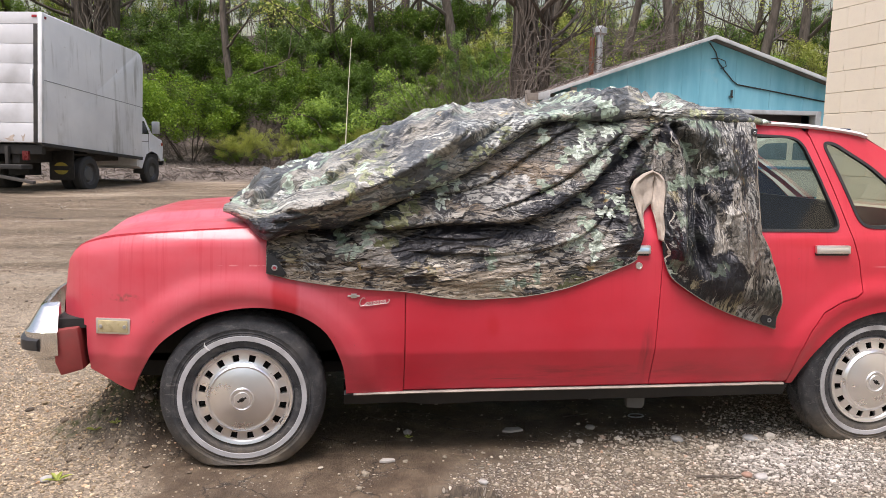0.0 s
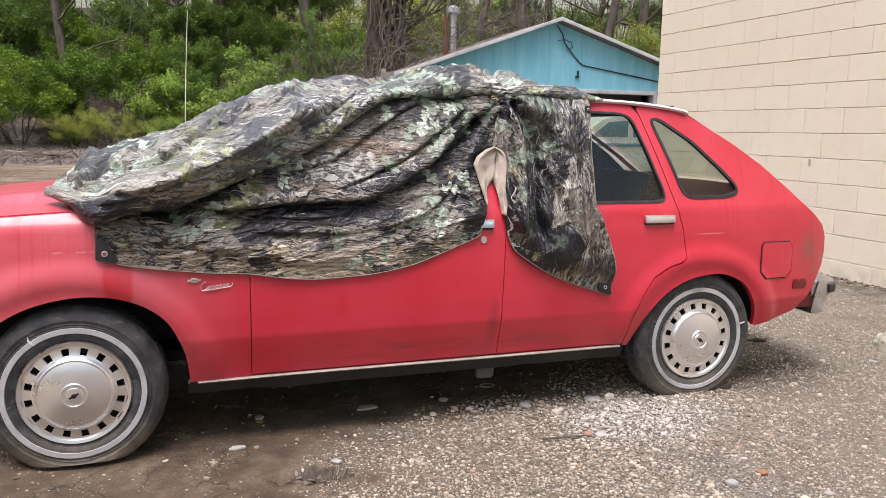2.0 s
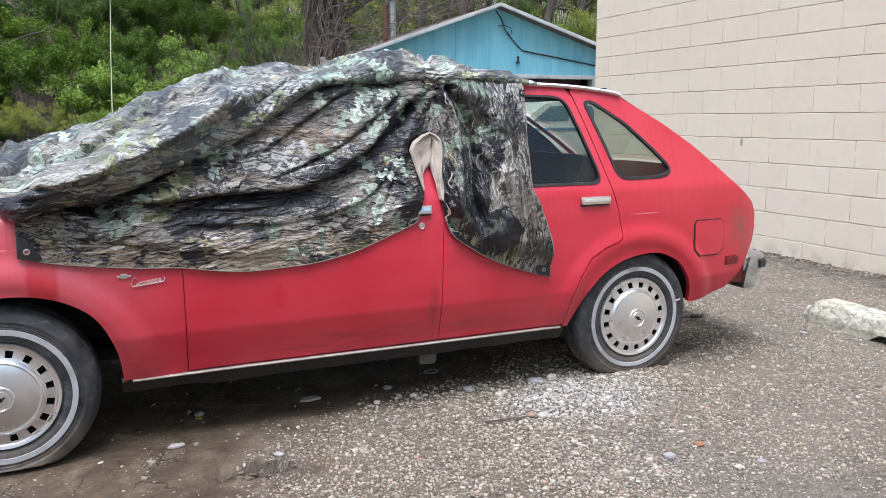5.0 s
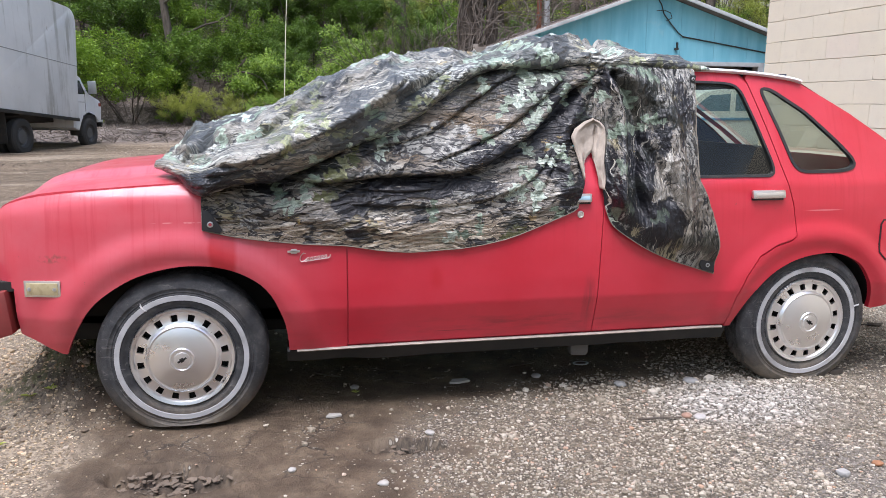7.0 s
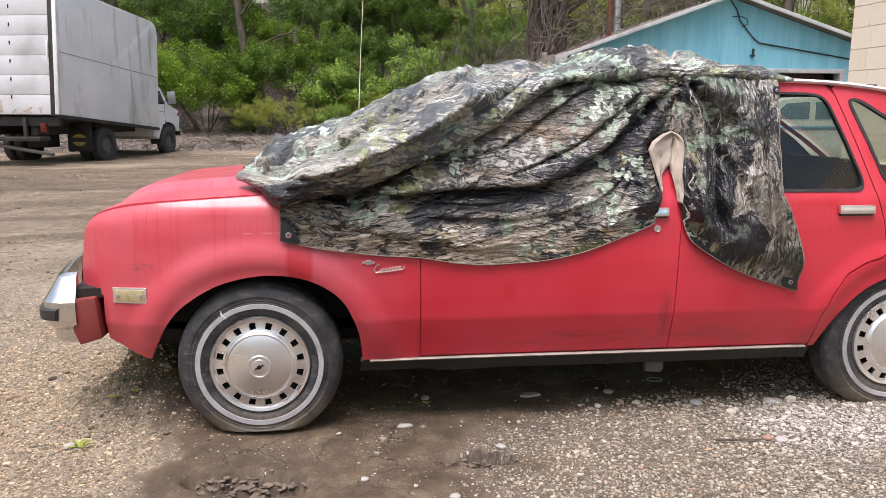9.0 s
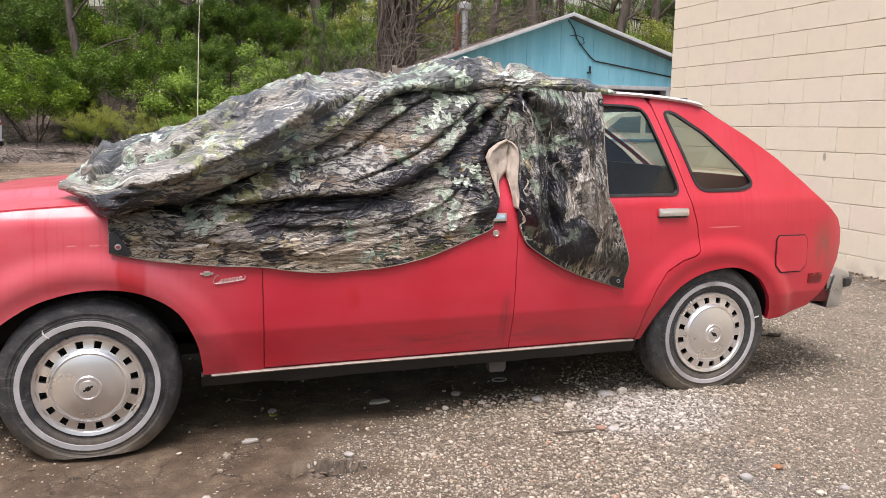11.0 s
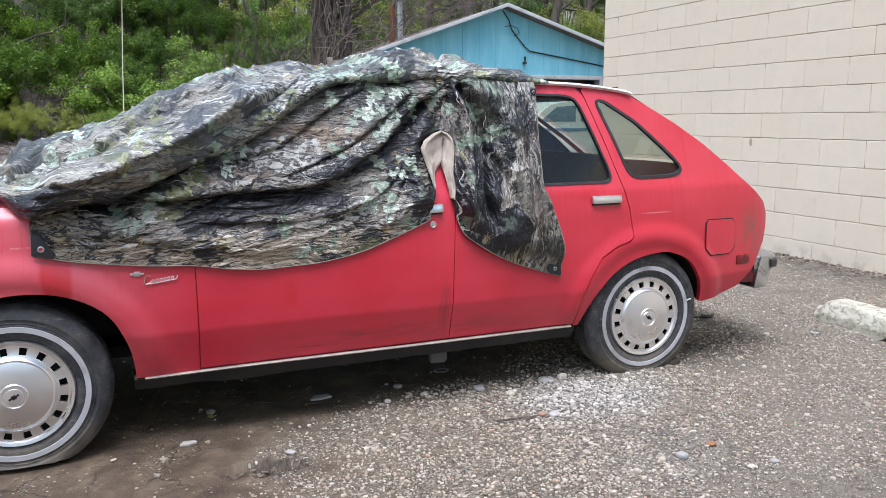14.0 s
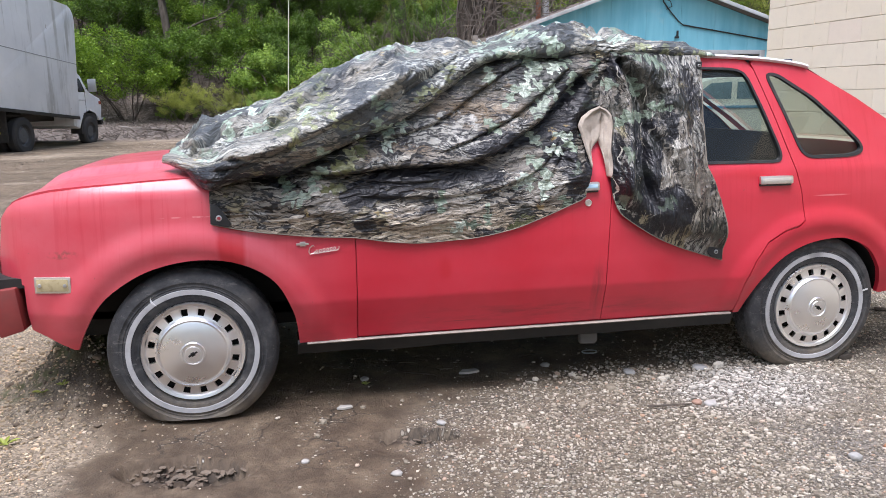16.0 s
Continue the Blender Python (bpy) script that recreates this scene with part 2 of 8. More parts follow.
def red_paint():
    m = Mat("faded_red_paint", (0.5, 0.02, 0.03), 0.34)
    x, z = m.axis(0), m.axis(2)
    cloud = m.noise(2.2, 5)
    c = m.mix(m.ramp(cloud, [(0.35, 0.0), (0.7, 1.0)]), (0.505, 0.0145, 0.033), (0.585, 0.035, 0.060))
    # chalky bloom on faded upper parts; also paints in the hood's sky reflection
    chalk_sheen = m.math("MULTIPLY", m.step(0.68, 0.92, z), m.ramp(m.noise(5, 6), [(0.3, 0.2), (0.75, 1.0)]))
    c = m.mix(m.math("MULTIPLY", chalk_sheen, m.ramp(m.step(0.3, 0.8, x), [(0.0, 0.55), (1.0, 0.14)])), c, (0.62, 0.17, 0.19))
    front = m.math("MULTIPLY", m.step(0.62, 0.25, x), m.ramp(m.noise(3.4, 6, 0.6), [(0.35, 0.22), (0.7, 0.60)]))
    c = m.mix(front, c, (0.58, 0.15, 0.18))
    # vertical water runs
    runs = m.noise(1.0, 6, 0.6, m.map((55, 8, 1.6)))
    clean = m.math("MULTIPLY", m.step(0.50, 0.68, runs), m.step(0.42, 0.85, z))
    c = m.mix(m.math("MULTIPLY", clean, 0.35), c, (0.44, 0.009, 0.024))
    wet = m.math("MULTIPLY", m.blob((0.155, 0.0, 0.64), (0.055, 0.5, 0.16), 0.35, 0.25, 14), 0.75)
    wet = m.math("ADD", wet, m.math("MULTIPLY", m.blob((0.905, 0.0, 0.52), (0.035, 0.5, 0.06), 0.8, 0.5, 20), 0.6))
    wet = m.math("ADD", wet, m.math("MULTIPLY", m.blob((2.12, 0.0, 0.83), (0.16, 0.5, 0.035), 0.8, 0.4, 12), 0.45), True)
    c = m.mix(wet, c, (0.46, 0.006, 0.014))
    # road dirt towards the sills, scuffs, stained tail corner
    dirt = m.math("MULTIPLY", m.step(0.46, 0.24, z), m.ramp(m.noise(1.0, 6, 0.62, m.map((3.2, 3.2, 11))), [(0.42, 0.0), (0.74, 0.55)]))
    c = m.mix(dirt, c, (0.17, 0.030, 0.032))
    scuff = m.math("MULTIPLY", m.step(0.60, 0.68, m.noise(1.0, 4, 0.6, m.map((2.2, 2, 60)))), m.blob((0.86, 0, 0.325), (0.26, 0.5, 0.03), 0.6))
    c = m.mix(scuff, c, (0.05, 0.02, 0.02))
    grime = m.math("MULTIPLY", m.blob((1.50, 0, 0.40), (0.035, 0.5, 0.16), 0.8, 0.5, 12), m.ramp(m.noise(1.0, 6, 0.65, m.map((60, 8, 6))), [(0.35, 0.1), (0.65, 0.75)]))
    grime = m.math("MAXIMUM", grime, m.math("MULTIPLY", m.blob((1.30, 0, 0.33), (0.75, 0.5, 0.055), 0.9, 0.6, 6), m.ramp(m.noise(1.0, 6, 0.65, m.map((5, 5, 34))), [(0.46, 0.0), (0.66, 0.6)])))
    c = m.mix(grime, c, (0.15, 0.018, 0.022))
    tail = m.math("MULTIPLY", m.blob((3.10, 0.15, 0.60), (0.13, 0.4, 0.22), 0.7, 0.5, 9), m.ramp(m.noise(1.0, 7, 0.7, m.map((16, 16, 5))), [(0.40, 0.0), (0.66, 1.0)]))
    c = m.mix(m.math("MULTIPLY", tail, 0.8), c, (0.13, 0.085, 0.055))
    spot = m.math("MULTIPLY", m.blob((-0.40, 0.0, 0.628), (0.06, 0.4, 0.018), 0.6, 0.6, 30), m.step(0.48, 0.60, m.noise(45, 5)))
    c = m.mix(m.math("MULTIPLY", spot, 0.7), c, (0.20, 0.07, 0.055))
    chips = m.step(0.735, 0.75, m.noise(42, 3))
    c = m.mix(m.math("MULTIPLY", chips, 0.6), c, (0.14, 0.06, 0.05))
    scr = m.math("MULTIPLY", m.blob((0.03, 0, 0.745), (0.12, 0.4, 0.0035), 0.5, 0.3, 25), m.step(0.45, 0.55, m.noise(20, 4)))
    scr = m.math("ADD", scr, m.math("MULTIPLY", m.blob((2.50, 0, 0.735), (0.10, 0.4, 0.004), 0.5, 0.2, 25), 0.8), True)
    c = m.mix(m.math("MULTIPLY", scr, 0.4), c, (0.75, 0.40, 0.40))
    m.set("Base Color", c)
    m.set("Roughness", m.math("ADD", m.ramp(m.noise(9, 6), [(0.3, 0.30), (0.75, 0.48)]), m.math("MULTIPLY", dirt, 0.3)))
    m.set("Coat Weight", 0.35)
    m.set("Coat Roughness", 0.17)
    m.bump(m.noise(160, 2), 0.03, 0.002)
    return m.m


def camo_cloth():
    m = Mat("camouflage_tarp_cloth", (0.2, 0.2, 0.18), 0.5, coords="uv")
    base = m.mix(0.09, m.at, m.noise(4, 4, out=1))
    ragged = m.mix(0.035, base, m.noise(30, 5, out=1, src=m.at))

    def field(scale, lo, hi, move, rough=0.68):
        return m.step(lo, hi, m.noise(scale, 8, rough, m.map((0.85, 1.2, 1), move=(*move, 0), src=base)))

    def strokes(fx, fy, turn, move, lo, hi, bend=0.7):
        return m.step(lo, hi, m.noise(1.0, 5, 0.68, m.map((fx, fy, 1), (0, 0, turn), (*move, 0), src=base), distortion=bend))

    # printed bark: long plates of grey brown, split by black furrows
    bark = (0.1, 0.09, 0.075)
    for k, (turn, move) in enumerate(((0.16, (0.3, 0.7, 0)), (0.75, (2.1, 1.3, 0)))):
        src = m.map((8.0, 66, 1), (0, 0, turn), move, src=ragged)
        n = m.t.nodes.new("ShaderNodeTexVoronoi")
        n.voronoi_dimensions, n.feature = "2D", "DISTANCE_TO_EDGE"
        n.inputs["Scale"].default_value = 1.0
        m.t.links.new(src, n.inputs["Vector"])
        _, _, chance = m.cells(1.0, src)
        plate = m.ramp(m.axis(0, chance), [(0.0, (0.115, 0.102, 0.084)), (0.5, (0.170, 0.152, 0.127)), (0.9, (0.235, 0.217, 0.186)), (1.0, (0.40, 0.38, 0.335))])
        grain = m.ramp(m.noise(1.0, 6, 0.75, m.map((26, 120, 1), (0, 0, turn), src=base), distortion=0.6), [(0.36, 0.50), (0.60, 1.40)])
        plate = m.mix(1.0, plate, grain, "MULTIPLY")
        wide = m.math("MULTIPLY", m.step(0.38, 0.66, m.noise(9, 4, src=base)), 0.13)
        gap = m.step(0.02, 0.0, m.math("SUBTRACT", n.outputs["Distance"], wide))
        one = m.mix(gap, plate, (0.011, 0.010, 0.010))
        bark = one if k == 0 else m.mix(field(2.6, 0.50, 0.53, (1.4, 6.6)), bark, one)
    # dark brown stretches of bark, and paler ones along the hem
    brown = 0.0
    for x, z, a, b in ((0.86, 0.98, 0.28, 0.06), (1.02, 1.08, 0.30, 0.08), (0.55, 0.93, 0.20, 0.04), (1.12, 1.18, 0.16, 0.06), (0.55, 3.98, 0.35, 0.06)):
        brown = m.math("MAXIMUM", brown, m.blob((x, z, 0), (a, b, 9), 0.8, 0.5, 9))
    bark = m.mix(brown, bark, m.mix(1.0, bark, (0.66, 0.53, 0.38), "MULTIPLY"))
    dusty = m.math("MULTIPLY", m.step(0.78, 0.69, m.math("ADD", m.axis(1), m.math("MULTIPLY", m.math("SUBTRACT", m.noise(6, 5), 0.5), 0.10))), m.step(4.0, 3.9, m.axis(0)))
    bark = m.mix(dusty, bark, m.mix(1.0, bark, (1.75, 1.62, 1.45), "MULTIPLY"))
    bark = m.mix(m.math("MULTIPLY", strokes(20, 60, 1.2, (8, 4), 0.58, 0.62), 0.9), bark, (0.010, 0.010, 0.010))
    # charcoal print with a few grey strokes
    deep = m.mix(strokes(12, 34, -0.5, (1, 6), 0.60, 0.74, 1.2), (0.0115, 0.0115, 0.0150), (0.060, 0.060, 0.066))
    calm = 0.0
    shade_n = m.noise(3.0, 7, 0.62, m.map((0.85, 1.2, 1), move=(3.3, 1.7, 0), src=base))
    # in the flap, charcoal also paints the shade of the deep fold
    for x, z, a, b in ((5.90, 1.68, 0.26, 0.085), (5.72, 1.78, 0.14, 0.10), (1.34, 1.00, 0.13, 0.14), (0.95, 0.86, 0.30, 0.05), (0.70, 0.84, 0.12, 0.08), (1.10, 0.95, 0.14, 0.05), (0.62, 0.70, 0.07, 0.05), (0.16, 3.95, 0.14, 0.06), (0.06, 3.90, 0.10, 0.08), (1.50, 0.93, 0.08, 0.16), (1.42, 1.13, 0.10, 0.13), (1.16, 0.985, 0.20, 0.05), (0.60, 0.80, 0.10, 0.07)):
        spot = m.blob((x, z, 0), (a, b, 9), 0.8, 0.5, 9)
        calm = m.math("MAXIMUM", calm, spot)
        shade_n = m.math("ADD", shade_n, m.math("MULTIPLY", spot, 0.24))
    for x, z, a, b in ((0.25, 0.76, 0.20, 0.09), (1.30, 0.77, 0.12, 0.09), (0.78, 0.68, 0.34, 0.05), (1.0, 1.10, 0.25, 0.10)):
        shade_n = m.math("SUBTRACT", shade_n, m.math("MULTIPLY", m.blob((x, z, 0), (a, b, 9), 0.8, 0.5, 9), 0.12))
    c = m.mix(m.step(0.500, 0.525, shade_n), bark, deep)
    # grey lichen, dry grass and small ochre patches
    lichen = m.mix(strokes(26, 48, 0.8, (5, 2), 0.46, 0.55, 1.6), (0.020, 0.020, 0.021), m.mix(m.noise(30, 5), (0.20, 0.195, 0.175), (0.42, 0.415, 0.38)))
    calm = m.math("SUBTRACT", 1.0, calm)
    c = m.mix(m.math("MULTIPLY", calm, field(4.2, 0.575, 0.60, (9.1, 4.2))), c, lichen)
    grass = m.mix(strokes(14, 82, 0.95, (2, 9), 0.46, 0.54, 0.9), (0.020, 0.017, 0.011), m.mix(m.noise(22, 5), (0.15, 0.125, 0.062), (0.40, 0.36, 0.24)))
    c = m.mix(m.math("MULTIPLY", calm, field(5.0, 0.60, 0.62, (5.5, 2.1))), c, grass)
    c = m.mix(m.math("MULTIPLY", field(8.0, 0.65, 0.67, (2.5, 7.1)), 0.8), c, (0.30, 0.215, 0.085))
    # sprays of oak leaves, whole blades over dark gaps
    for k, (sc, mv, lo, hue) in enumerate(((15, (1.2, 7.7, 0), 0.60, 1), (12, (4.4, 2.3, 0), 0.605, 0), (14, (7.1, 5.2, 0), 0.590, 0), (11, (3.3, 9.4, 0), 0.635, 0))):
        blade, rib, centre, chance = m.lobed_leaf(sc, m.map(move=mv, src=ragged), 0.34 if k != 1 else 0.27)
        here = m.noise(2.6, 3, 0.55, centre)
        back = m.noise(2.6, 3, 0.55, m.map(move=mv, src=ragged))
        if k == 2:
            own = m.map(move=[-v for v in mv], src=centre)
            for x, z, a, b in ((0.42, 0.81, 0.13, 0.10), (1.20, 0.85, 0.14, 0.12), (0.99, 0.945, 0.08, 0.04), (1.21, 1.09, 0.09, 0.08), (0.95, 0.72, 0.13, 0.08), (5.86, 1.60, 0.12, 0.05), (5.86, 1.91, 0.14, 0.05), (6.16, 1.86, 0.10, 0.07), (5.60, 1.96, 0.06, 0.08)):
                far = m.node("ShaderNodeVectorMath", 1, operation="LENGTH", i_0=m.map(scale=(1 / a, 1 / b, 0), move=(-x / a, -z / b, 0), src=own))
                here = m.math("ADD", here, m.math("MULTIPLY", m.step(1.1, 0.5, far), 0.22))
        here = m.math("ADD", here, m.math("MULTIPLY", m.step(3.9, 4.1, m.axis(1)), 0.055))
        where = m.step(lo, lo + 0.015, here)
        where = where if k == 2 else m.math("MULTIPLY", where, calm)
        hues = [(0.0, (0.10, 0.135, 0.095)), (0.35, (0.22, 0.275, 0.205)), (0.7, (0.32, 0.375, 0.305)), (1.0, (0.45, 0.51, 0.435))] if not hue else [(0.0, (0.06, 0.065, 0.028)), (0.5, (0.15, 0.158, 0.070)), (1.0, (0.30, 0.30, 0.16))]
        vein = m.ramp(m.noise(1.0, 5, 0.7, m.map((70, 70, 1), src=base)), [(0.38, 0.55), (0.60, 1.20)])
        leaf = m.mix(1.0, m.ramp(m.axis(1, chance), hues), vein, "MULTIPLY")
        leaf = m.mix(m.math("MULTIPLY", rib, 0.6), leaf, [0.55 * v for v in hues[1][1]])
        c = m.mix(m.math("MULTIPLY", m.step(lo + 0.01, lo + 0.05, back), 0.70), c, (0.016, 0.019, 0.014))
        c = m.mix(m.math("MULTIPLY", where, blade), c, leaf)
    # thin pale stalks and dark cracks
    for k, (turn, hue) in enumerate(((0.45, 1), (-0.7, 1), (1.2, 1), (0.1, 1), (0.3, 0), (0.75, 0))):
        n = m.noise(1.0, 2, 0.5, m.map((5.0, 170 if hue else 90, 1), (0, 0, turn), (k * 3.1, k * 1.7, 0), src=m.mix(0.10, m.at, m.noise(7, 3, out=1))))
        line = m.step(0.70 if hue else 0.62, 0.72 if hue else 0.66, n)
        some = m.step(0.44, 0.52, m.noise(5.1, 4, 0.6, m.map(move=(k * 2.7, 3 * k, 0), src=base)))
        c = m.mix(m.math("MULTIPLY", m.math("MULTIPLY", line, some), 0.9), c, (0.50, 0.47, 0.40) if hue else (0.008, 0.008, 0.009))
    # paler print on the upper bundle, painting in the sky's sheen on its top
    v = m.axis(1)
    sky_sheen = m.math("MULTIPLY", m.step(3.96, 4.16, m.math("ADD", v, m.math("MULTIPLY", m.noise(7, 5), 0.14))), m.ramp(m.noise(5, 6, 0.65), [(0.36, 0.40), (0.58, 1.0)]))
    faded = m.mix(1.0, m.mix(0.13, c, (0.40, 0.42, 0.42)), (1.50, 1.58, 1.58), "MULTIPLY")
    c = m.mix(sky_sheen, c, faded)
    m.set("Base Color", c)
    m.set("Roughness", m.ramp(m.noise(14, 5), [(0.3, 0.34), (0.7, 0.48)]))

    def crease(scale, d, src=None):
        return m.math("SUBTRACT", 1.0, m.math("MULTIPLY", m.math("ABSOLUTE", m.math("SUBTRACT", m.noise(scale, 3, 0.5, src, distortion=d), 0.5)), 6.0), True)

    drawn = m.map((0.45, 1.5, 1), (0, 0, 0.35))
    h = m.math("ADD", m.math("MULTIPLY", crease(8, 1.0, drawn), 1.0), m.math("ADD", m.math("MULTIPLY", crease(20, 1.0, drawn), 0.5), m.math("MULTIPLY", crease(48, 0.8), 0.22)))
    m.bump(h, 0.8, 0.008)
    return m.m


def ground_material():
    m = Mat("mud_and_gravel", (0.2, 0.18, 0.15), 0.9)
    x, y = m.axis(0), m.axis(1)
    flat = m.map((1, 1, 0))
    wob = m.math("MULTIPLY", m.math("SUBTRACT", m.noise(1.7, 5, src=flat), 0.5), 1.3)
    fine = m.math("MULTIPLY", m.math("SUBTRACT", m.noise(9, 5, src=flat), 0.5), 0.6)
    xw = m.math("ADD", m.math("ADD", x, wob), fine)
    # soils: tan, grey towards the wall, pale by the rear wheel
    soil_n = m.noise(14, 7, 0.7, flat)
    soil = m.mix(soil_n, (0.120, 0.096, 0.068), (0.290, 0.240, 0.176))
    grey = m.mix(soil_n, (0.140, 0.120, 0.093), (0.275, 0.240, 0.190))
    to_grey = m.step(2.1, 2.9, m.math("ADD", xw, m.math("MULTIPLY", y, -0.55)))
    gravel = m.mix(to_grey, soil, grey)
    left = m.step(-0.10, -0.50, xw)
    gravel = m.mix(left, gravel, m.mix(soil_n, (0.22, 0.170, 0.115), (0.50, 0.42, 0.315)))
    gravel = m.mix(m.math("MULTIPLY", m.step(0.56, 0.68, m.noise(4.5, 6, 0.6, flat)), 0.6), gravel, (0.075, 0.062, 0.050))
    yw = m.math("ADD", m.math("ADD", y, m.math("MULTIPLY", wob, 0.35)), fine)
    stony = m.math("MULTIPLY", m.step(0.60, 1.30, xw), m.step(0.13, -0.13, m.math("ADD", yw, m.math("MULTIPLY", x, -0.08))))
    stony = m.math("MAXIMUM", stony, m.step(1.65, 2.15, m.math("SUBTRACT", xw, m.math("MULTIPLY", m.math("MINIMUM", m.math("MAXIMUM", y, 0.0), 0.6), 0.65))))
    inside = m.math("MULTIPLY", m.step(-0.50, -0.22, xw), m.math("SUBTRACT", 1.0, stony))
    inside = m.math("MULTIPLY", inside, m.step(2.6, 1.6, m.math("ADD", y, wob)))
    pale = m.math("MAXIMUM", m.blob((2.12, -0.16, 0), (0.55, 0.34, 9), 0.8, 0.7, 5), m.math("MULTIPLY", m.blob((2.02, -0.62, 0), (0.42, 0.50, 9), 0.9, 0.8, 4), 0.8))
    gravel = m.mix(m.math("MULTIPLY", pale, 0.75), gravel, m.mix(soil_n, (0.22, 0.205, 0.18), (0.42, 0.40, 0.365)))
    thick = m.math("SUBTRACT", m.math("ADD", m.math("ADD", 0.74, m.math("MULTIPLY", pale, 0.35)), m.math("MULTIPLY", m.math("SUBTRACT", m.noise(3.3, 6, 0.65, flat), 0.5), 1.5)), m.math("MULTIPLY", inside, 0.72))
    thick = m.math("SUBTRACT", thick, m.math("MULTIPLY", to_grey, 0.10))
    relief = 0.0
    mud_tone = m.ramp(m.noise(7, 9, 0.68, flat), [(0.32, (0.050, 0.034, 0.022)), (0.52, (0.112, 0.081, 0.053)), (0.70, (0.205, 0.156, 0.105))])
    crack = m.step(0.03, 0.008, m.voronoi(6.5, "DISTANCE_TO_EDGE", src=m.mix(0.12, flat, m.noise(9, 4, out=1, src=flat))))
    crack = m.math("MULTIPLY", crack, m.step(0.5, 0.62, m.noise(3, 3, src=flat)))
    mud_tone = m.mix(m.math("MULTIPLY", crack, 0.8), mud_tone, (0.022, 0.017, 0.013))
    c = m.mix(inside, gravel, mud_tone)
    # the dirt yard beyond, streaked along the wheel tracks
    yard = m.ramp(m.noise(1.0, 7, 0.62, m.map((0.30, 0.75, 0)), distortion=1.4), [(0.34, (0.11, 0.078, 0.050)), (0.48, (0.22, 0.165, 0.110)), (0.56, (0.31, 0.24, 0.165)), (0.70, (0.48, 0.40, 0.30))])
    clod = m.math("MULTIPLY", m.step(0.54, 0.62, m.noise(1.0, 8, 0.7, m.map((2.2, 3.6, 0)))), m.step(0.44, 0.58, m.noise(0.7, 4, src=m.map((0.6, 1.2, 0)))))
    yard = m.mix(m.math("MULTIPLY", clod, 0.85), yard, (0.060, 0.044, 0.031))
    yard = m.mix(m.math("MULTIPLY", m.step(0.56, 0.72, m.noise(13, 7, 0.7, src=flat)), 0.5), yard, (0.40, 0.345, 0.28))
    yard = m.mix(m.math("MULTIPLY", m.step(0.55, 0.7, m.noise(3.1, 7, 0.7, src=flat)), 0.6), yard, (0.085, 0.066, 0.05))
    yard = m.mix(1.0, yard, m.ramp(m.noise(15, 9, 0.8, m.map((0.6, 1.0, 0))), [(0.36, 0.45), (0.62, 1.35)]), "MULTIPLY")
    c = m.mix(m.step(2.4, 4.2, m.math("ADD", y, wob)), c, yard)
    # leaf litter and dead stalks at the foot of the bank and on it
    litter = m.ramp(m.noise(9, 10, 0.8), [(0.36, (0.035, 0.027, 0.022)), (0.5, (0.15, 0.122, 0.102)), (0.64, (0.36, 0.32, 0.285))])
    c = m.mix(m.step(16.5, 19.0, m.math("ADD", y, wob)), c, litter)
    c = m.mix(m.math("MULTIPLY", m.step(25, 29, y), 0.7), c, m.ramp(m.noise(1.5, 6), [(0.35, (0.035, 0.028, 0.02)), (0.6, (0.10, 0.078, 0.055)), (0.8, (0.07, 0.10, 0.03))]))
    thick = m.math("MULTIPLY", thick, m.math("SUBTRACT", 1.0, m.math("ADD", m.math("MULTIPLY", m.step(2.0, 4.5, y), 0.35), m.math("MULTIPLY", m.step(14, 18, y), 0.65))))
    # crushed stone pressed into it, chip by chip, in three sizes
    for scale, most in ((125, 1.0), (78, 0.85), (44, 0.42)):
        src = m.map((1, 1.25, 0), (0, 0, scale))
        d, cell = m.voronoi(scale, src=src), m.voronoi(scale, out=1, src=src)
        here = m.step(0.0, 0.08, m.math("SUBTRACT", m.math("MULTIPLY", m.math("SUBTRACT", thick, m.math("MULTIPLY", to_grey, 0.0 if scale > 100 else 0.38)), most), m.axis(0, cell)))
        chip = m.math("MULTIPLY", here, m.step(0.52, 0.40, m.math("ADD", d, m.math("MULTIPLY", m.axis(2, cell), 0.22))))
        tone = m.ramp(m.axis(1, cell), [(0.0, (0.15, 0.128, 0.100)), (0.35, (0.27, 0.238, 0.192)), (0.7, (0.42, 0.375, 0.305)), (1.0, (0.60, 0.565, 0.50))])
        rim = m.math("MULTIPLY", here, m.step(0.72, 0.56, d))
        c = m.mix(m.math("MULTIPLY", rim, m.ramp(left, [(0.0, 0.48), (1.0, 0.45)])), c, (0.052, 0.042, 0.032))
        tone = m.mix(left, tone, m.mix(1.0, tone, (1.22, 1.08, 0.90), "MULTIPLY"))
        c = m.mix(chip, c, tone)
        relief = m.math("ADD", relief, m.math("MULTIPLY", chip, 70.0 / scale))
    # darker in patches over the loose heap before the front wheel
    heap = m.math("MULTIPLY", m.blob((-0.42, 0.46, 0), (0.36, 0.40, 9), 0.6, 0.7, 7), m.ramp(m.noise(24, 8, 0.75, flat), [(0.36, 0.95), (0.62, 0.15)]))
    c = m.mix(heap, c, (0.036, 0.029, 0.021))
    # dark soil behind the rear wheel, with its soft shadow painted in
    soil_shadow = m.math("MULTIPLY", m.blob((3.05, 0.22, 0), (0.70, 0.42, 9), 0.9, 0.8, 5), m.ramp(m.noise(16, 8, 0.75, flat), [(0.40, 0.85), (0.60, 0.10)]))
    c = m.mix(soil_shadow, c, (0.045, 0.037, 0.029))
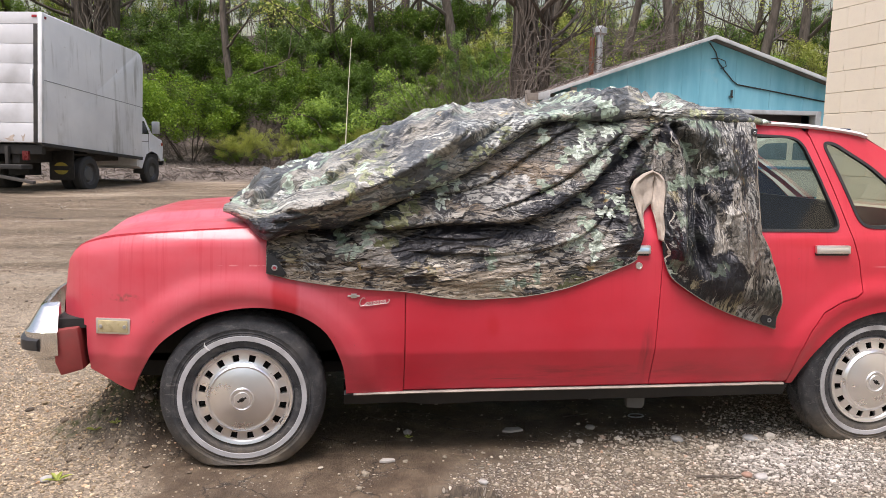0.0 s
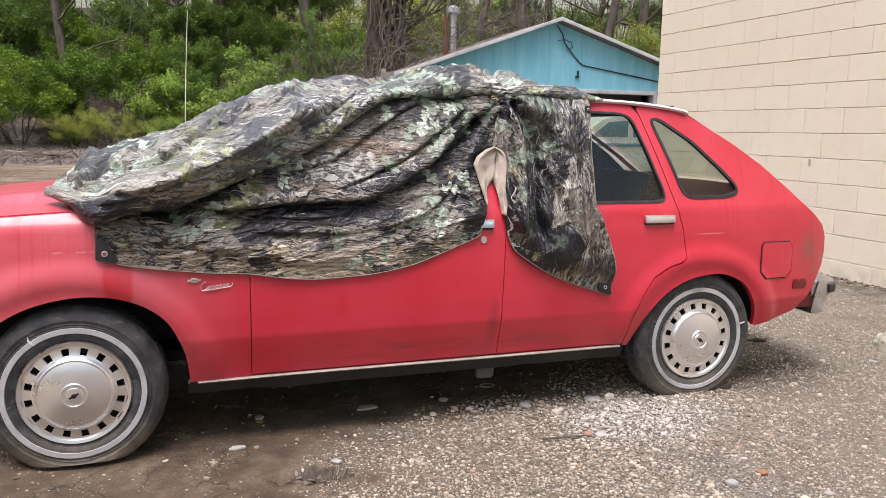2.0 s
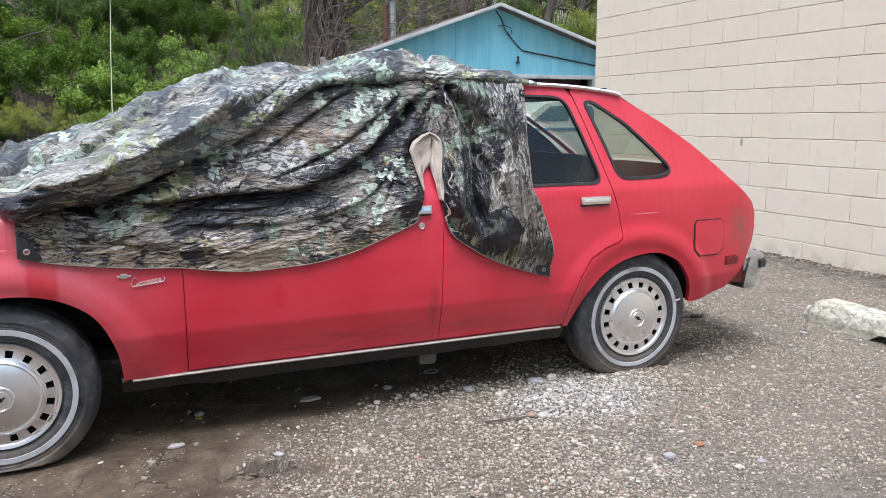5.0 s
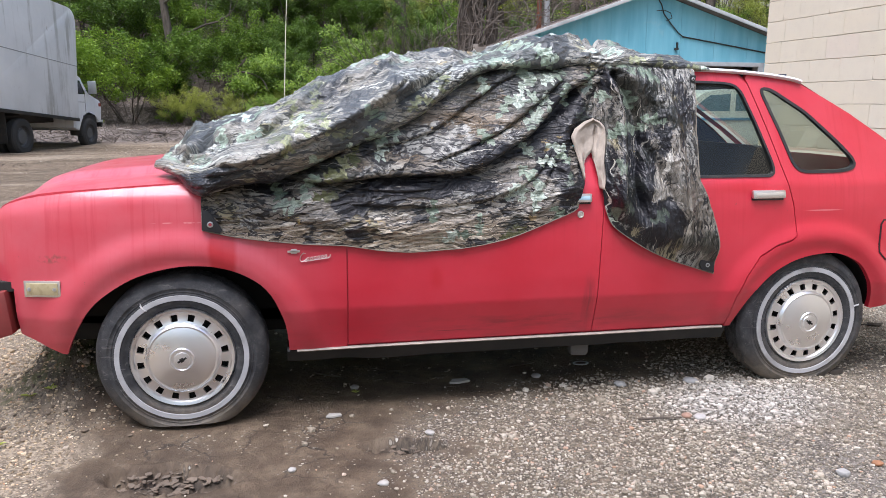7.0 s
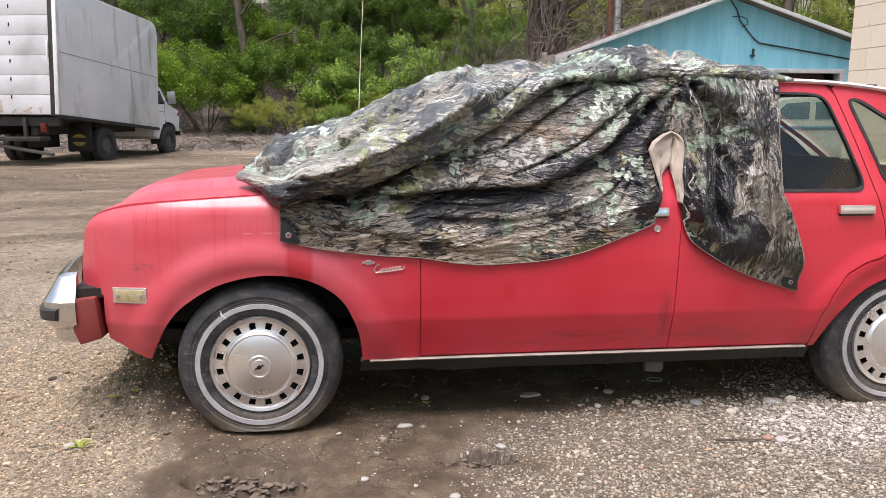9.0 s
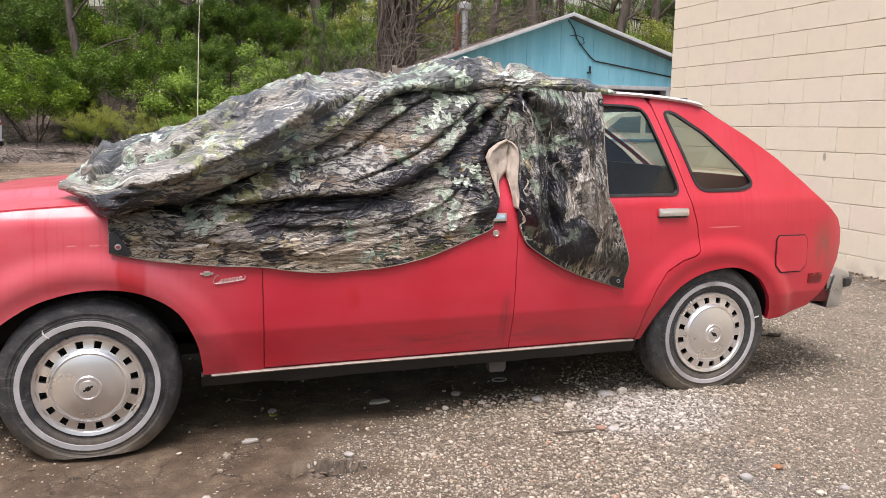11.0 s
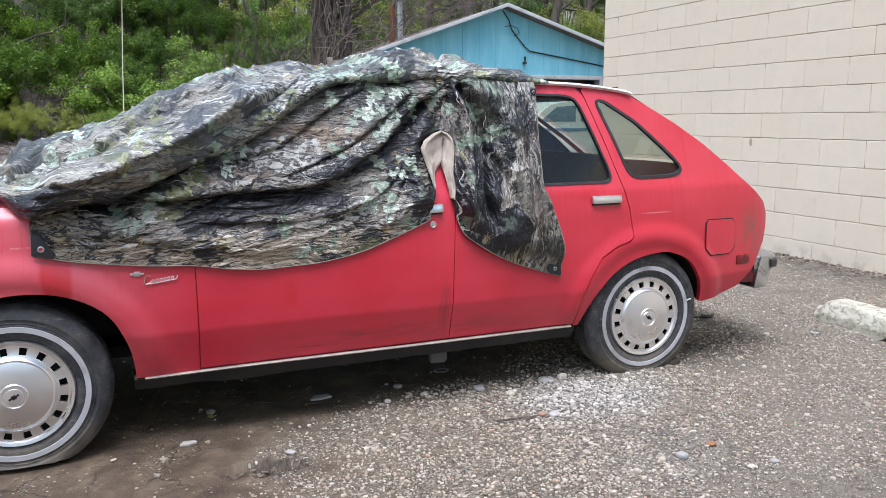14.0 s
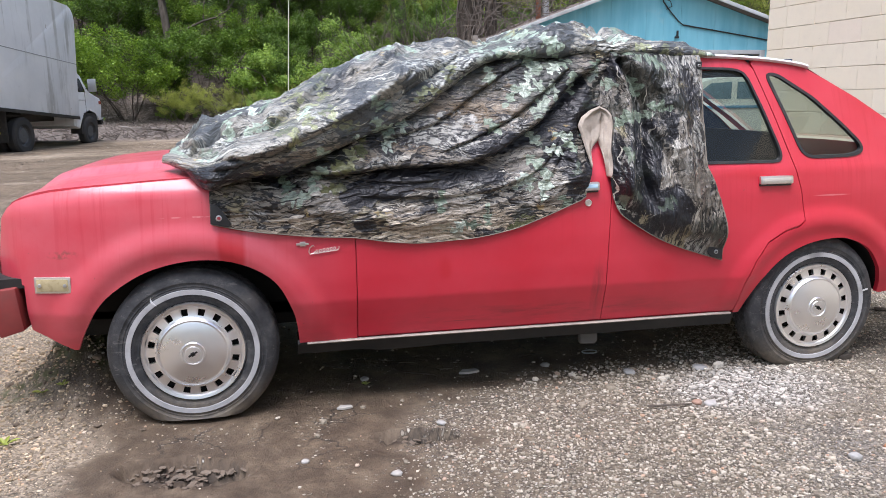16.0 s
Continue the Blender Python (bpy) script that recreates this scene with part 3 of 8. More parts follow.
    # strip of dark silt and moss along the wall, moss by the front wheel
    foot = m.math("MULTIPLY", m.step(4.75, 5.2, m.math("ADD", x, m.math("MULTIPLY", fine, 0.5))), m.step(3.0, 2.2, y))
    c = m.mix(m.math("MULTIPLY", foot, m.ramp(m.noise(9, 8, 0.7, flat), [(0.40, 0.1), (0.60, 0.75)])), c, (0.060, 0.052, 0.042))
    # wet mud in the two holes, its dark also painting their missing shade
    for hx, hy, a, b in ((0.005, -0.362, 0.19, 0.09), (0.745, -0.28, 0.165, 0.070)):
        damp_shade = m.blob((hx, hy, 0), (a, b, 9), 0.35, 0.5, 14)
        c = m.mix(m.math("MULTIPLY", damp_shade, m.ramp(m.noise(22, 7, 0.7, flat), [(0.40, 0.85), (0.62, 0.15)])), c, (0.032, 0.025, 0.019))
    moss = m.math("MULTIPLY", m.math("MAXIMUM", m.blob((-0.60, 0.34, 0), (0.22, 0.14, 9), 0.7, 0.6, 7), m.blob((-0.33, 0.36, 0), (0.16, 0.16, 9), 0.7, 0.6, 7)), m.step(0.42, 0.56, m.noise(18, 5, src=flat)))
    moss = m.math("ADD", moss, m.math("MULTIPLY", m.blob((3.35, 0.75, 0), (0.35, 0.16, 9), 0.8, 0.6, 7), m.step(0.53, 0.66, m.noise(22, 5, src=flat))), True)
    c = m.mix(m.math("MULTIPLY", moss, 0.75), c, (0.070, 0.080, 0.022))
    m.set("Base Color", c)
    m.set("Roughness", m.mix(inside, 0.95, 0.62))
    m.set("Specular IOR Level", 0.35)
    h = m.math("ADD", m.math("MULTIPLY", relief, 0.6), m.math("MULTIPLY", m.noise(26, 9, 0.72, flat), 1.6))
    h = m.math("ADD", h, m.math("MULTIPLY", m.math("MULTIPLY", m.noise(5, 9, 0.75, flat), 9.0), m.step(2.0, 5.0, y)))
    m.bump(h, 1.0, 0.010)
    return m.m


def pebble_material():
    m = Mat("loose_stone", (0.4, 0.38, 0.35), 0.85)
    r = m.node("ShaderNodeNewGeometry", "Random Per Island")
    c = m.ramp(r, [(0.0, (0.17, 0.143, 0.105)), (0.35, (0.285, 0.245, 0.185)), (0.7, (0.41, 0.362, 0.285)), (0.93, (0.56, 0.510, 0.425)), (0.97, (0.40, 0.25, 0.16)), (1.0, (0.50, 0.42, 0.34))])
    c = m.mix(1.0, c, m.ramp(m.noise(120, 4), [(0.3, 0.75), (0.7, 1.15)]), "MULTIPLY")
    c = m.mix(m.step(0.0, -0.45, m.axis(0)), c, m.mix(1.0, c, (1.22, 1.08, 0.90), "MULTIPLY"))
    near_wheel = m.blob((2.10, -0.14, 0), (0.52, 0.36, 9), 0.8, 0.6, 5)
    c = m.mix(m.math("MULTIPLY", near_wheel, 0.5), c, m.mix(r, (0.34, 0.33, 0.31), (0.64, 0.63, 0.60)))
    m.set("Base Color", c)
    m.bump(m.noise(300, 3), 0.3, 0.002)
    return m.m


def clod_material():
    m = Mat("dirt_clods_and_stones", (0.2, 0.16, 0.12), 0.95)
    r = m.node("ShaderNodeNewGeometry", "Random Per Island")
    c = m.ramp(r, [(0.0, (0.060, 0.046, 0.033)), (0.45, (0.15, 0.115, 0.082)), (0.75, (0.26, 0.205, 0.15)), (0.92, (0.40, 0.34, 0.265)), (1.0, (0.54, 0.50, 0.43))])
    m.set("Base Color", m.mix(1.0, c, m.ramp(m.noise(60, 5), [(0.3, 0.65), (0.7, 1.25)]), "MULTIPLY"))
    m.bump(m.noise(120, 4), 0.5, 0.004)
    return m.m


def block_paint():
    m = Mat("cream_masonry_paint", (0.76, 0.66, 0.53), 0.75)
    r = m.random()
    c = m.mix(r, (0.84, 0.745, 0.585), (0.87, 0.785, 0.635))
    c = m.mix(m.math("MULTIPLY", m.step(0.88, 0.94, r), 0.4), c, (0.84, 0.68, 0.58))
    c = m.mix(m.ramp(m.noise(2.0, 7, 0.65), [(0.38, 0.0), (0.68, 0.45)]), c, (0.80, 0.715, 0.60))
    c = m.mix(m.ramp(m.noise(9, 8, 0.7), [(0.48, 0.0), (0.75, 0.35)]), c, (0.72, 0.63, 0.52))
    grit = m.noise(70, 7, 0.75)
    c = m.mix(m.math("MULTIPLY", m.step(0.60, 0.70, grit), 0.5), c, (0.50, 0.43, 0.35))
    low = m.math("MULTIPLY", m.step(0.16, -0.04, m.axis(2)), m.step(0.42, 0.62, m.noise(7, 6)))
    c = m.mix(m.math("MULTIPLY", low, 0.45), c, (0.34, 0.29, 0.23))
    spot = m.math("MULTIPLY", m.blob((5.39, 2.50, 0.925), (0.3, 0.022, 0.045), 0.5, 0.5, 40), 0.7)
    c = m.mix(spot, c, (0.28, 0.23, 0.18))
    m.set("Base Color", c)
    flake = m.math("MULTIPLY", m.step(0.84, 0.90, r), m.step(0.42, 0.55, m.noise(28, 6, 0.7)))
    m.bump(m.math("ADD", m.math("ADD", m.noise(13, 8, 0.7), m.math("MULTIPLY", flake, 0.7)), m.mix(0.5, m.noise(34, 7, 0.65), grit)), 0.35, 0.007)
    return m.m


def siding_paint():
    m = Mat("blue_siding_paint", (0.16, 0.42, 0.53), 0.6)
    v = m.noise(1.0, 6, 0.6, m.map((5, 5, 0.5)))
    c = m.mix(m.ramp(v, [(0.3, 0.0), (0.75, 1.0)]), (0.16, 0.46, 0.58), (0.27, 0.60, 0.71))
    c = m.mix(m.math("MULTIPLY", m.step(0.60, 0.72, m.noise(2.5, 6, 0.6)), 0.35), c, (0.34, 0.56, 0.62))
    c = m.mix(m.math("MULTIPLY", m.step(0.66, 0.74, m.noise(1.0, 5, 0.6, m.map((14, 14, 1.2)))), 0.5), c, (0.10, 0.16, 0.17))
    m.set("Base Color", c)
    m.bump(m.noise(1.0, 5, 0.6, m.map((60, 60, 3))), 0.15, 0.004)
    return m.m


def bark_material(name, a, b):
    m = Mat(name, a, 0.9, coords="object")
    n = m.noise(1.0, 7, 0.65, m.map((9, 9, 1.6)), distortion=0.5)
    m.set("Base Color", m.ramp(n, [(0.3, a), (0.7, b)]))
    m.bump(n, 0.8, 0.03)
    return m.m


def leaf_material(name, low, high):
    m = Mat(name, low, 0.55)
    r = m.node("ShaderNodeNewGeometry", "Random Per Island")
    c = m.mix(r, low, high)
    c = m.mix(m.math("MULTIPLY", m.random(), 0.45), c, [v * 0.8 for v in low])
    m.set("Base Color", c)
    m.set("Subsurface Weight", 0.0)
    thin = m.t.nodes.new("ShaderNodeBsdfTranslucent")
    m.t.links.new(c, thin.inputs["Color"])
    add = m.t.nodes.new("ShaderNodeMixShader")
    add.inputs[0].default_value = 0.28
    out = m.t.nodes["Material Output"]
    m.t.links.new(m.b.outputs[0], add.inputs[1])
    m.t.links.new(thin.outputs[0], add.inputs[2])
    m.t.links.new(add.outputs[0], out.inputs["Surface"])
    return m.m


def glass_material():
    m = Mat("tinted_window_glass", (0.6, 0.68, 0.62), 0.03)
    m.t.nodes.remove(m.b)
    clear = m.t.nodes.new("ShaderNodeBsdfTransparent")
    clear.inputs["Color"].default_value = (0.74, 0.80, 0.74, 1)
    shine = m.t.nodes.new("ShaderNodeBsdfGlossy")
    shine.inputs["Roughness"].default_value = 0.03
    film = m.t.nodes.new("ShaderNodeBsdfDiffuse")
    film.inputs["Color"].default_value = (0.16, 0.155, 0.13, 1)
    edge_on = m.node("ShaderNodeLayerWeight", "Facing", i_Blend=0.5)
    mixer = m.t.nodes.new("ShaderNodeMixShader")
    m.t.links.new(m.math("ADD", 0.05, m.math("MULTIPLY", m.math("POWER", edge_on, 4.5), 0.9), True), mixer.inputs[0])
    m.t.links.new(clear.outputs[0], mixer.inputs[1])
    m.t.links.new(shine.outputs[0], mixer.inputs[2])
    dust = m.t.nodes.new("ShaderNodeMixShader")
    m.t.links.new(m.ramp(m.noise(7, 6), [(0.35, 0.015), (0.7, 0.06)]), dust.inputs[0])
    m.t.links.new(mixer.outputs[0], dust.inputs[1])
    m.t.links.new(film.outputs[0], dust.inputs[2])
    m.t.links.new(dust.outputs[0], m.t.nodes["Material Output"].inputs["Surface"])
    return m.m


def tyre_material(name="worn_tyre_rubber"):
    m = Mat(name, (0.04, 0.04, 0.042), 0.72)
    n = m.noise(22, 8, 0.68)
    c = m.ramp(n, [(0.34, (0.014, 0.015, 0.018)), (0.52, (0.040, 0.041, 0.044)), (0.66, (0.082, 0.081, 0.080))])
    scuff = m.step(0.60, 0.68, m.noise(1.0, 5, 0.6, m.map((14, 60, 60)), distortion=1.2))
    c = m.mix(m.math("MULTIPLY", scuff, 0.5), c, (0.16, 0.155, 0.145))
    dry = m.math("MULTIPLY", m.step(0.50, 0.62, m.noise(6, 7, 0.65)), 0.26)
    c = m.mix(dry, c, (0.115, 0.105, 0.093))
    c = m.mix(m.math("MULTIPLY", m.step(0.20, 0.02, m.axis(2)), m.ramp(m.noise(16, 7, 0.7), [(0.3, 0.15), (0.65, 0.95)])), c, (0.19, 0.160, 0.122))
    m.set("Base Color", c)
    m.set("Roughness", m.ramp(n, [(0.35, 0.55), (0.65, 0.9)]))
    m.bump(m.noise(60, 7, 0.75), 0.6, 0.005)
    return m.m


def metal_material(name, colour, rough, spots=0.3):
    m = Mat(name, colour, rough, 1.0)
    n = m.noise(22, 6, 0.65)
    m.set("Base Color", m.mix(m.math("MULTIPLY", m.step(0.55, 0.75, n), spots), colour, (0.24, 0.21, 0.18)))
    m.set("Roughness", m.ramp(m.noise(9, 5), [(0.3, rough), (0.75, min(1, rough + 0.22))]))
    return m.m


def flaking_concrete():
    m = Mat("flaking_white_concrete", (0.5, 0.48, 0.42), 0.9)
    n = m.noise(22, 9, 0.72, m.map((1, 1, 1.4)), distortion=0.25)
    raw = m.ramp(m.noise(40, 7, 0.7), [(0.32, (0.26, 0.240, 0.175)), (0.6, (0.43, 0.405, 0.315))])
    c = m.mix(m.step(0.44, 0.47, n), raw, m.ramp(m.noise(18, 6), [(0.3, (0.46, 0.44, 0.345)), (0.7, (0.63, 0.605, 0.49))]))
    c = m.mix(m.math("MULTIPLY", m.step(0.60, 0.66, m.noise(24, 6, 0.7)), 0.6), c, (0.14, 0.13, 0.075))
    m.set("Base Color", c)
    m.bump(m.math("ADD", m.math("MULTIPLY", m.step(0.46, 0.50, n), 0.7), m.noise(60, 6, 0.7)), 0.8, 0.008)
    return m.m


def truck_paint():
    m = Mat("chalky_white_truck_paint", (0.62, 0.64, 0.66), 0.55)
    c = m.mix(m.ramp(m.noise(1.1, 5), [(0.35, 0.0), (0.7, 1.0)]), (0.68, 0.70, 0.72), (0.79, 0.805, 0.82))
    streak = m.math("MULTIPLY", m.step(0.50, 0.66, m.noise(1.0, 6, 0.6, m.map((4.5, 4.5, 0.45)))), m.step(0.42, 0.62, m.noise(0.8, 4)))
    c = m.mix(m.math("MULTIPLY", streak, 0.6), c, (0.25, 0.25, 0.22))
    scab = m.step(0.66, 0.70, m.noise(5.5, 6, 0.65))
    c = m.mix(m.math("MULTIPLY", scab, 0.55), c, (0.33, 0.29, 0.25))
    m.set("Base Color", c)
    m.bump(m.noise(9, 5), 0.15, 0.02)
    return m.m


RED = red_paint()
CAMO = camo_cloth()
LINING = plain("beige_lining_cloth", (0.42, 0.36, 0.30), 0.9, vary=0.35, scale=30, bump=0.6)
GROUND = ground_material()
PEBBLE = pebble_material()
CLOD = clod_material()
BLOCK = block_paint()
BLUE = siding_paint()
WHITE_TRIM = plain("weathered_white_paint", (0.52, 0.53, 0.53), 0.6, vary=0.12, scale=8, grime=0.35, coords="object")
ROOFING = plain("roof_felt_with_leaf_litter", (0.17, 0.135, 0.115), 0.95, vary=0.5, scale=26, bump=0.8, coords="object")
DARK = plain("dark_underseal", (0.018, 0.017, 0.016), 0.8, vary=0.3)
RUBBER = plain("black_rubber_trim", (0.02, 0.02, 0.021), 0.5, vary=0.25, scale=40, grime=0.25)
TYRE = tyre_material()
WHITEWALL = plain("whitewall_rubber", (0.44, 0.44, 0.45), 0.6, vary=0.2, scale=24, grime=0.45)
CAP = metal_material("brushed_wheel_cover", (0.92, 0.93, 0.95), 0.23, 0.015)
CHROME = metal_material("dull_chrome", (0.68, 0.68, 0.68), 0.10, 0.4)
TIRED_CHROME = metal_material("tired_chrome", (0.52, 0.52, 0.53), 0.22, 0.5)
GLASS = glass_material()
BRIGHT = metal_material("bright_trim_strip", (0.70, 0.67, 0.63), 0.34, 0.35)
DRIP = plain("bright_drip_moulding", (0.70, 0.69, 0.70), 0.3, vary=0.12, scale=30)
LENS = plain("yellowed_lamp_lens", (0.42, 0.35, 0.20), 0.3, vary=0.25, scale=60)
VINYL = plain("dark_seat_vinyl", (0.045, 0.04, 0.038), 0.6, vary=0.25)
NAVY = plain("navy_interior_trim", (0.020, 0.040, 0.095), 0.7, vary=0.25)
CONCRETE = flaking_concrete()
SILL_TRIM = plain("dull_beige_trim", (0.40, 0.35, 0.30), 0.5, vary=0.25, scale=30, grime=0.4)
REAR_WALL = plain("dull_tan_wall", (0.50, 0.45, 0.40), 0.9, vary=0.25, scale=3, bump=0.3)
TRUCK_WHITE = truck_paint()
# grimy door white, also kept darker than TRUCK_WHITE to offset light on the tail
TRUCK_DOOR = plain("grimy_white_door_paint", (0.60, 0.61, 0.63), 0.6, vary=0.12, scale=2.5, grime=0.35)
TRUCK_BLACK = plain("grimy_black_steel", (0.022, 0.021, 0.020), 0.7, vary=0.4, scale=9, grime=0.3)
WOOD = plain("grey_weathered_board", (0.24, 0.21, 0.18), 0.9, vary=0.35, scale=12, bump=0.5)
BARK = bark_material("dark_furrowed_bark", (0.035, 0.028, 0.022), (0.15, 0.125, 0.10))
VINE = bark_material("dry_vine", (0.05, 0.038, 0.030), (0.20, 0.168, 0.138))
LEAF_A = leaf_material("fresh_green_leaf", (0.095, 0.180, 0.016), (0.32, 0.47, 0.050))
LEAF_B = leaf_material("deep_green_leaf", (0.050, 0.105, 0.012), (0.20, 0.32, 0.040))
LEAF_C = leaf_material("yellow_green_leaf", (0.26, 0.31, 0.045), (0.50, 0.53, 0.12))
STEEL = metal_material("galvanised_flue", (0.55, 0.56, 0.57), 0.4, 0.4)
RUST = plain("rusted_steel", (0.17, 0.060, 0.030), 0.9, vary=0.4, scale=20, bump=0.3)

# ---- ground ----
def ground_z(x, y):
    x, y = np.asarray(x, float), np.asarray(y, float)
    z = 0.16 * smooth(5, 13, y) + 0.30 * smooth(17, 25, y)
    bank = np.clip(y - 24.5 + 1.6 * (fbm(x / 9, y / 9, 5) - 0.5), 0, None)
    z = z + np.where(bank < 17, 0.40 * bank, 6.8 + 0.02 * (bank - 17)) * smooth(0, 3, bank + 0.4)
    z = z + 0.022 * (fbm(x * 1.3, y * 1.3, 2) - 0.5) + 0.010 * (fbm(x * 7, y * 7, 3) - 0.5) * smooth(9, 5, y)
    z = z + (0.06 * (fbm(x * 0.35, y * 1.1, 8) - 0.5) + 0.05 * (fbm(x * 1.6, y * 2.4, 18) - 0.5)) * smooth(2.5, 6, y) * smooth(24, 18, y) + 0.35 * (fbm(x * 0.4, y * 0.4, 9) - 0.5) * smooth(18, 27, y)
    heap = np.exp(-(((x + 0.42) / 0.25) ** 2) - ((y - 0.50) / 0.29) ** 2)
    # gravel banked against the rear wheel
    z = z + 0.022 * np.exp(-(((x - 2.46) / 0.34) ** 2) - ((y - 0.03) / 0.22) ** 2)
    z = z + heap * (0.30 + 0.16 * (fbm(x * 9, y * 9, 71) - 0.5) + 0.05 * (fbm(x * 31, y * 31, 73) - 0.5))
    for cx, cy, rx, ry, deep in ((0.005, -0.362, 0.205, 0.090, 0.055), (0.745, -0.28, 0.145, 0.054, 0.046)):
        v = y - cy + 0.20 * (x - cx)
        hole = ((x - cx) / rx) ** 2 + (v / ry) ** 2 + 0.9 * (fbm(x * 14, y * 18, 4) - 0.5)
        crack = 1 - np.abs(2 * fbm(x * 15 + 4, y * 26, 44, 3) - 1)
        inner = smooth(1.12, 0.80, hole)
        z = z - deep * inner * (0.45 + 0.55 * smooth(0.3, 0.7, fbm(x * 21, y * 30, 47, 3))) - 0.5 * deep * inner * smooth(0.80, 0.97, crack) + 0.009 * np.exp(-(((hole - 1.2) / 0.25) ** 2))
    return z


def spread(fine0, fine1, step, low, high):
    mid = np.arange(fine0, fine1, step)
    def out(a, b, s):
        v, d = [], s
        while abs(a) < abs(b) if a * b > 0 else True:
            d *= 1.08
            a = a + d * (1 if b > a else -1)
            v.append(a)
            if abs(a - fine0) > 600 or abs(a) > abs(b):
                break
        return v
    return np.array(out(fine0, low, step)[::-1] + mid.tolist() + out(mid[-1], high, step))


def build_ground():
    xs, ys = spread(-1.4, 5.2, 0.015, -450, 450), spread(-1.05, 1.4, 0.015, -450, 450)
    gx, gy = np.meshgrid(xs, ys, indexing="ij")
    v = np.stack([gx, gy, ground_z(gx, gy)], -1).reshape(-1, 3)
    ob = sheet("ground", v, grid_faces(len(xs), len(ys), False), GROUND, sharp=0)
    ob.data.shade_smooth()
    tagged(ob, "yard of brown mud and crushed grey gravel rising to a wooded bank", "ground", kind="structure")


build_ground()


def stone_shape(seed, flat=0.6):
    bm = bmesh.new()
    bmesh.ops.create_icosphere(bm, subdivisions=1, radius=1.0)
    r = random.Random(seed)
    for v in bm.verts:
        v.co *= r.uniform(0.72, 1.15)
        v.co.z *= flat
    verts, faces = np.array([v.co[:] for v in bm.verts]), np.array([[v.index for v in f.verts] for f in bm.faces])
    bm.free()
    return verts, faces


def gravel_weight(x, y):
    """Where loose stones lie thick."""
    n = fbm(x * 2.2, y * 2.2, 21) - 0.5
    w = 0.85 * smooth(0.66, 1.38, x + 0.9 * n) * smooth(0.14, -0.14, y - 0.08 * x + 0.5 * n)
    w = np.maximum(w, 0.75 * smooth(1.62, 2.15, x - 0.65 * np.clip(y, 0, 0.6) + 0.6 * n))
    w = w * (1 - 0.45 * smooth(2.4, 3.0, x - 0.5 * y))
    w = np.maximum(w, np.exp(-(((x - 2.1) / 0.5) ** 2) - ((y + 0.12) / 0.30) ** 2))
    w = w * (1 - 0.94 * np.exp(-(((x - 0.745) / 0.19) ** 4) - ((y + 0.28 + 0.2 * (x - 0.745)) / 0.085) ** 4))
    w = np.maximum(w, 0.55 * smooth(-0.28, -0.55, x + 0.4 * n))
    w = np.maximum(w, 0.9 * np.exp(-(((x + 0.42) / 0.26) ** 2) - ((y - 0.5) / 0.35) ** 2))
    return np.clip(w, 0.012, 1)


def strew(name, label, count, most, mean, spread_of, low, high, weight, seed, area=(-1.7, 5.1, -1.05, 2.3), stuff=None):
    rng = np.random.default_rng(seed)
    x, y = rng.uniform(area[0], area[1], count), rng.uniform(area[2], area[3], count)
    keep = rng.random(count) < weight(x, y) * (0.3 + 0.7 * vnoise(x * 4, y * 4, 14))
    x, y = x[keep][:most], y[keep][:most]
    n = len(x)
    size = np.clip(rng.lognormal(math.log(mean), spread_of, n), low, high)
    size *= 1 + 0.45 * np.exp(-(((x - 1.95) / 0.5) ** 2) - ((y - 0.02) / 0.3) ** 2)
    shapes = [stone_shape(k, f) for k, f in ((1, 0.55), (2, 0.7), (3, 0.8), (4, 0.5), (5, 0.62))]
    v = np.stack([shapes[k][0] for k in range(5)])[np.arange(n) % 5]
    f = np.stack([shapes[k][1] for k in range(5)])[np.arange(n) % 5]
    turn, thin = rng.uniform(0, 6.28, n), rng.uniform(0.5, 1.0, n)
    ca, sa = (np.cos(turn) * size)[:, None], (np.sin(turn) * size)[:, None]
    px, py = v[:, :, 0], v[:, :, 1] * thin[:, None]
    z = ground_z(x, y)
    verts = np.stack([px * ca - py * sa + x[:, None], px * sa + py * ca + y[:, None], (v[:, :, 2] + (0.28 if stuff is None else 0.10)) * size[:, None] + z[:, None]], 2)
    faces = f + (np.arange(n) * v.shape[1])[:, None, None]
    ob = sheet(name, verts.reshape(-1, 3), faces.reshape(-1, 3).tolist(), stuff or PEBBLE, sharp=0)
    tagged(ob, label, "gravel", kind="stuff")


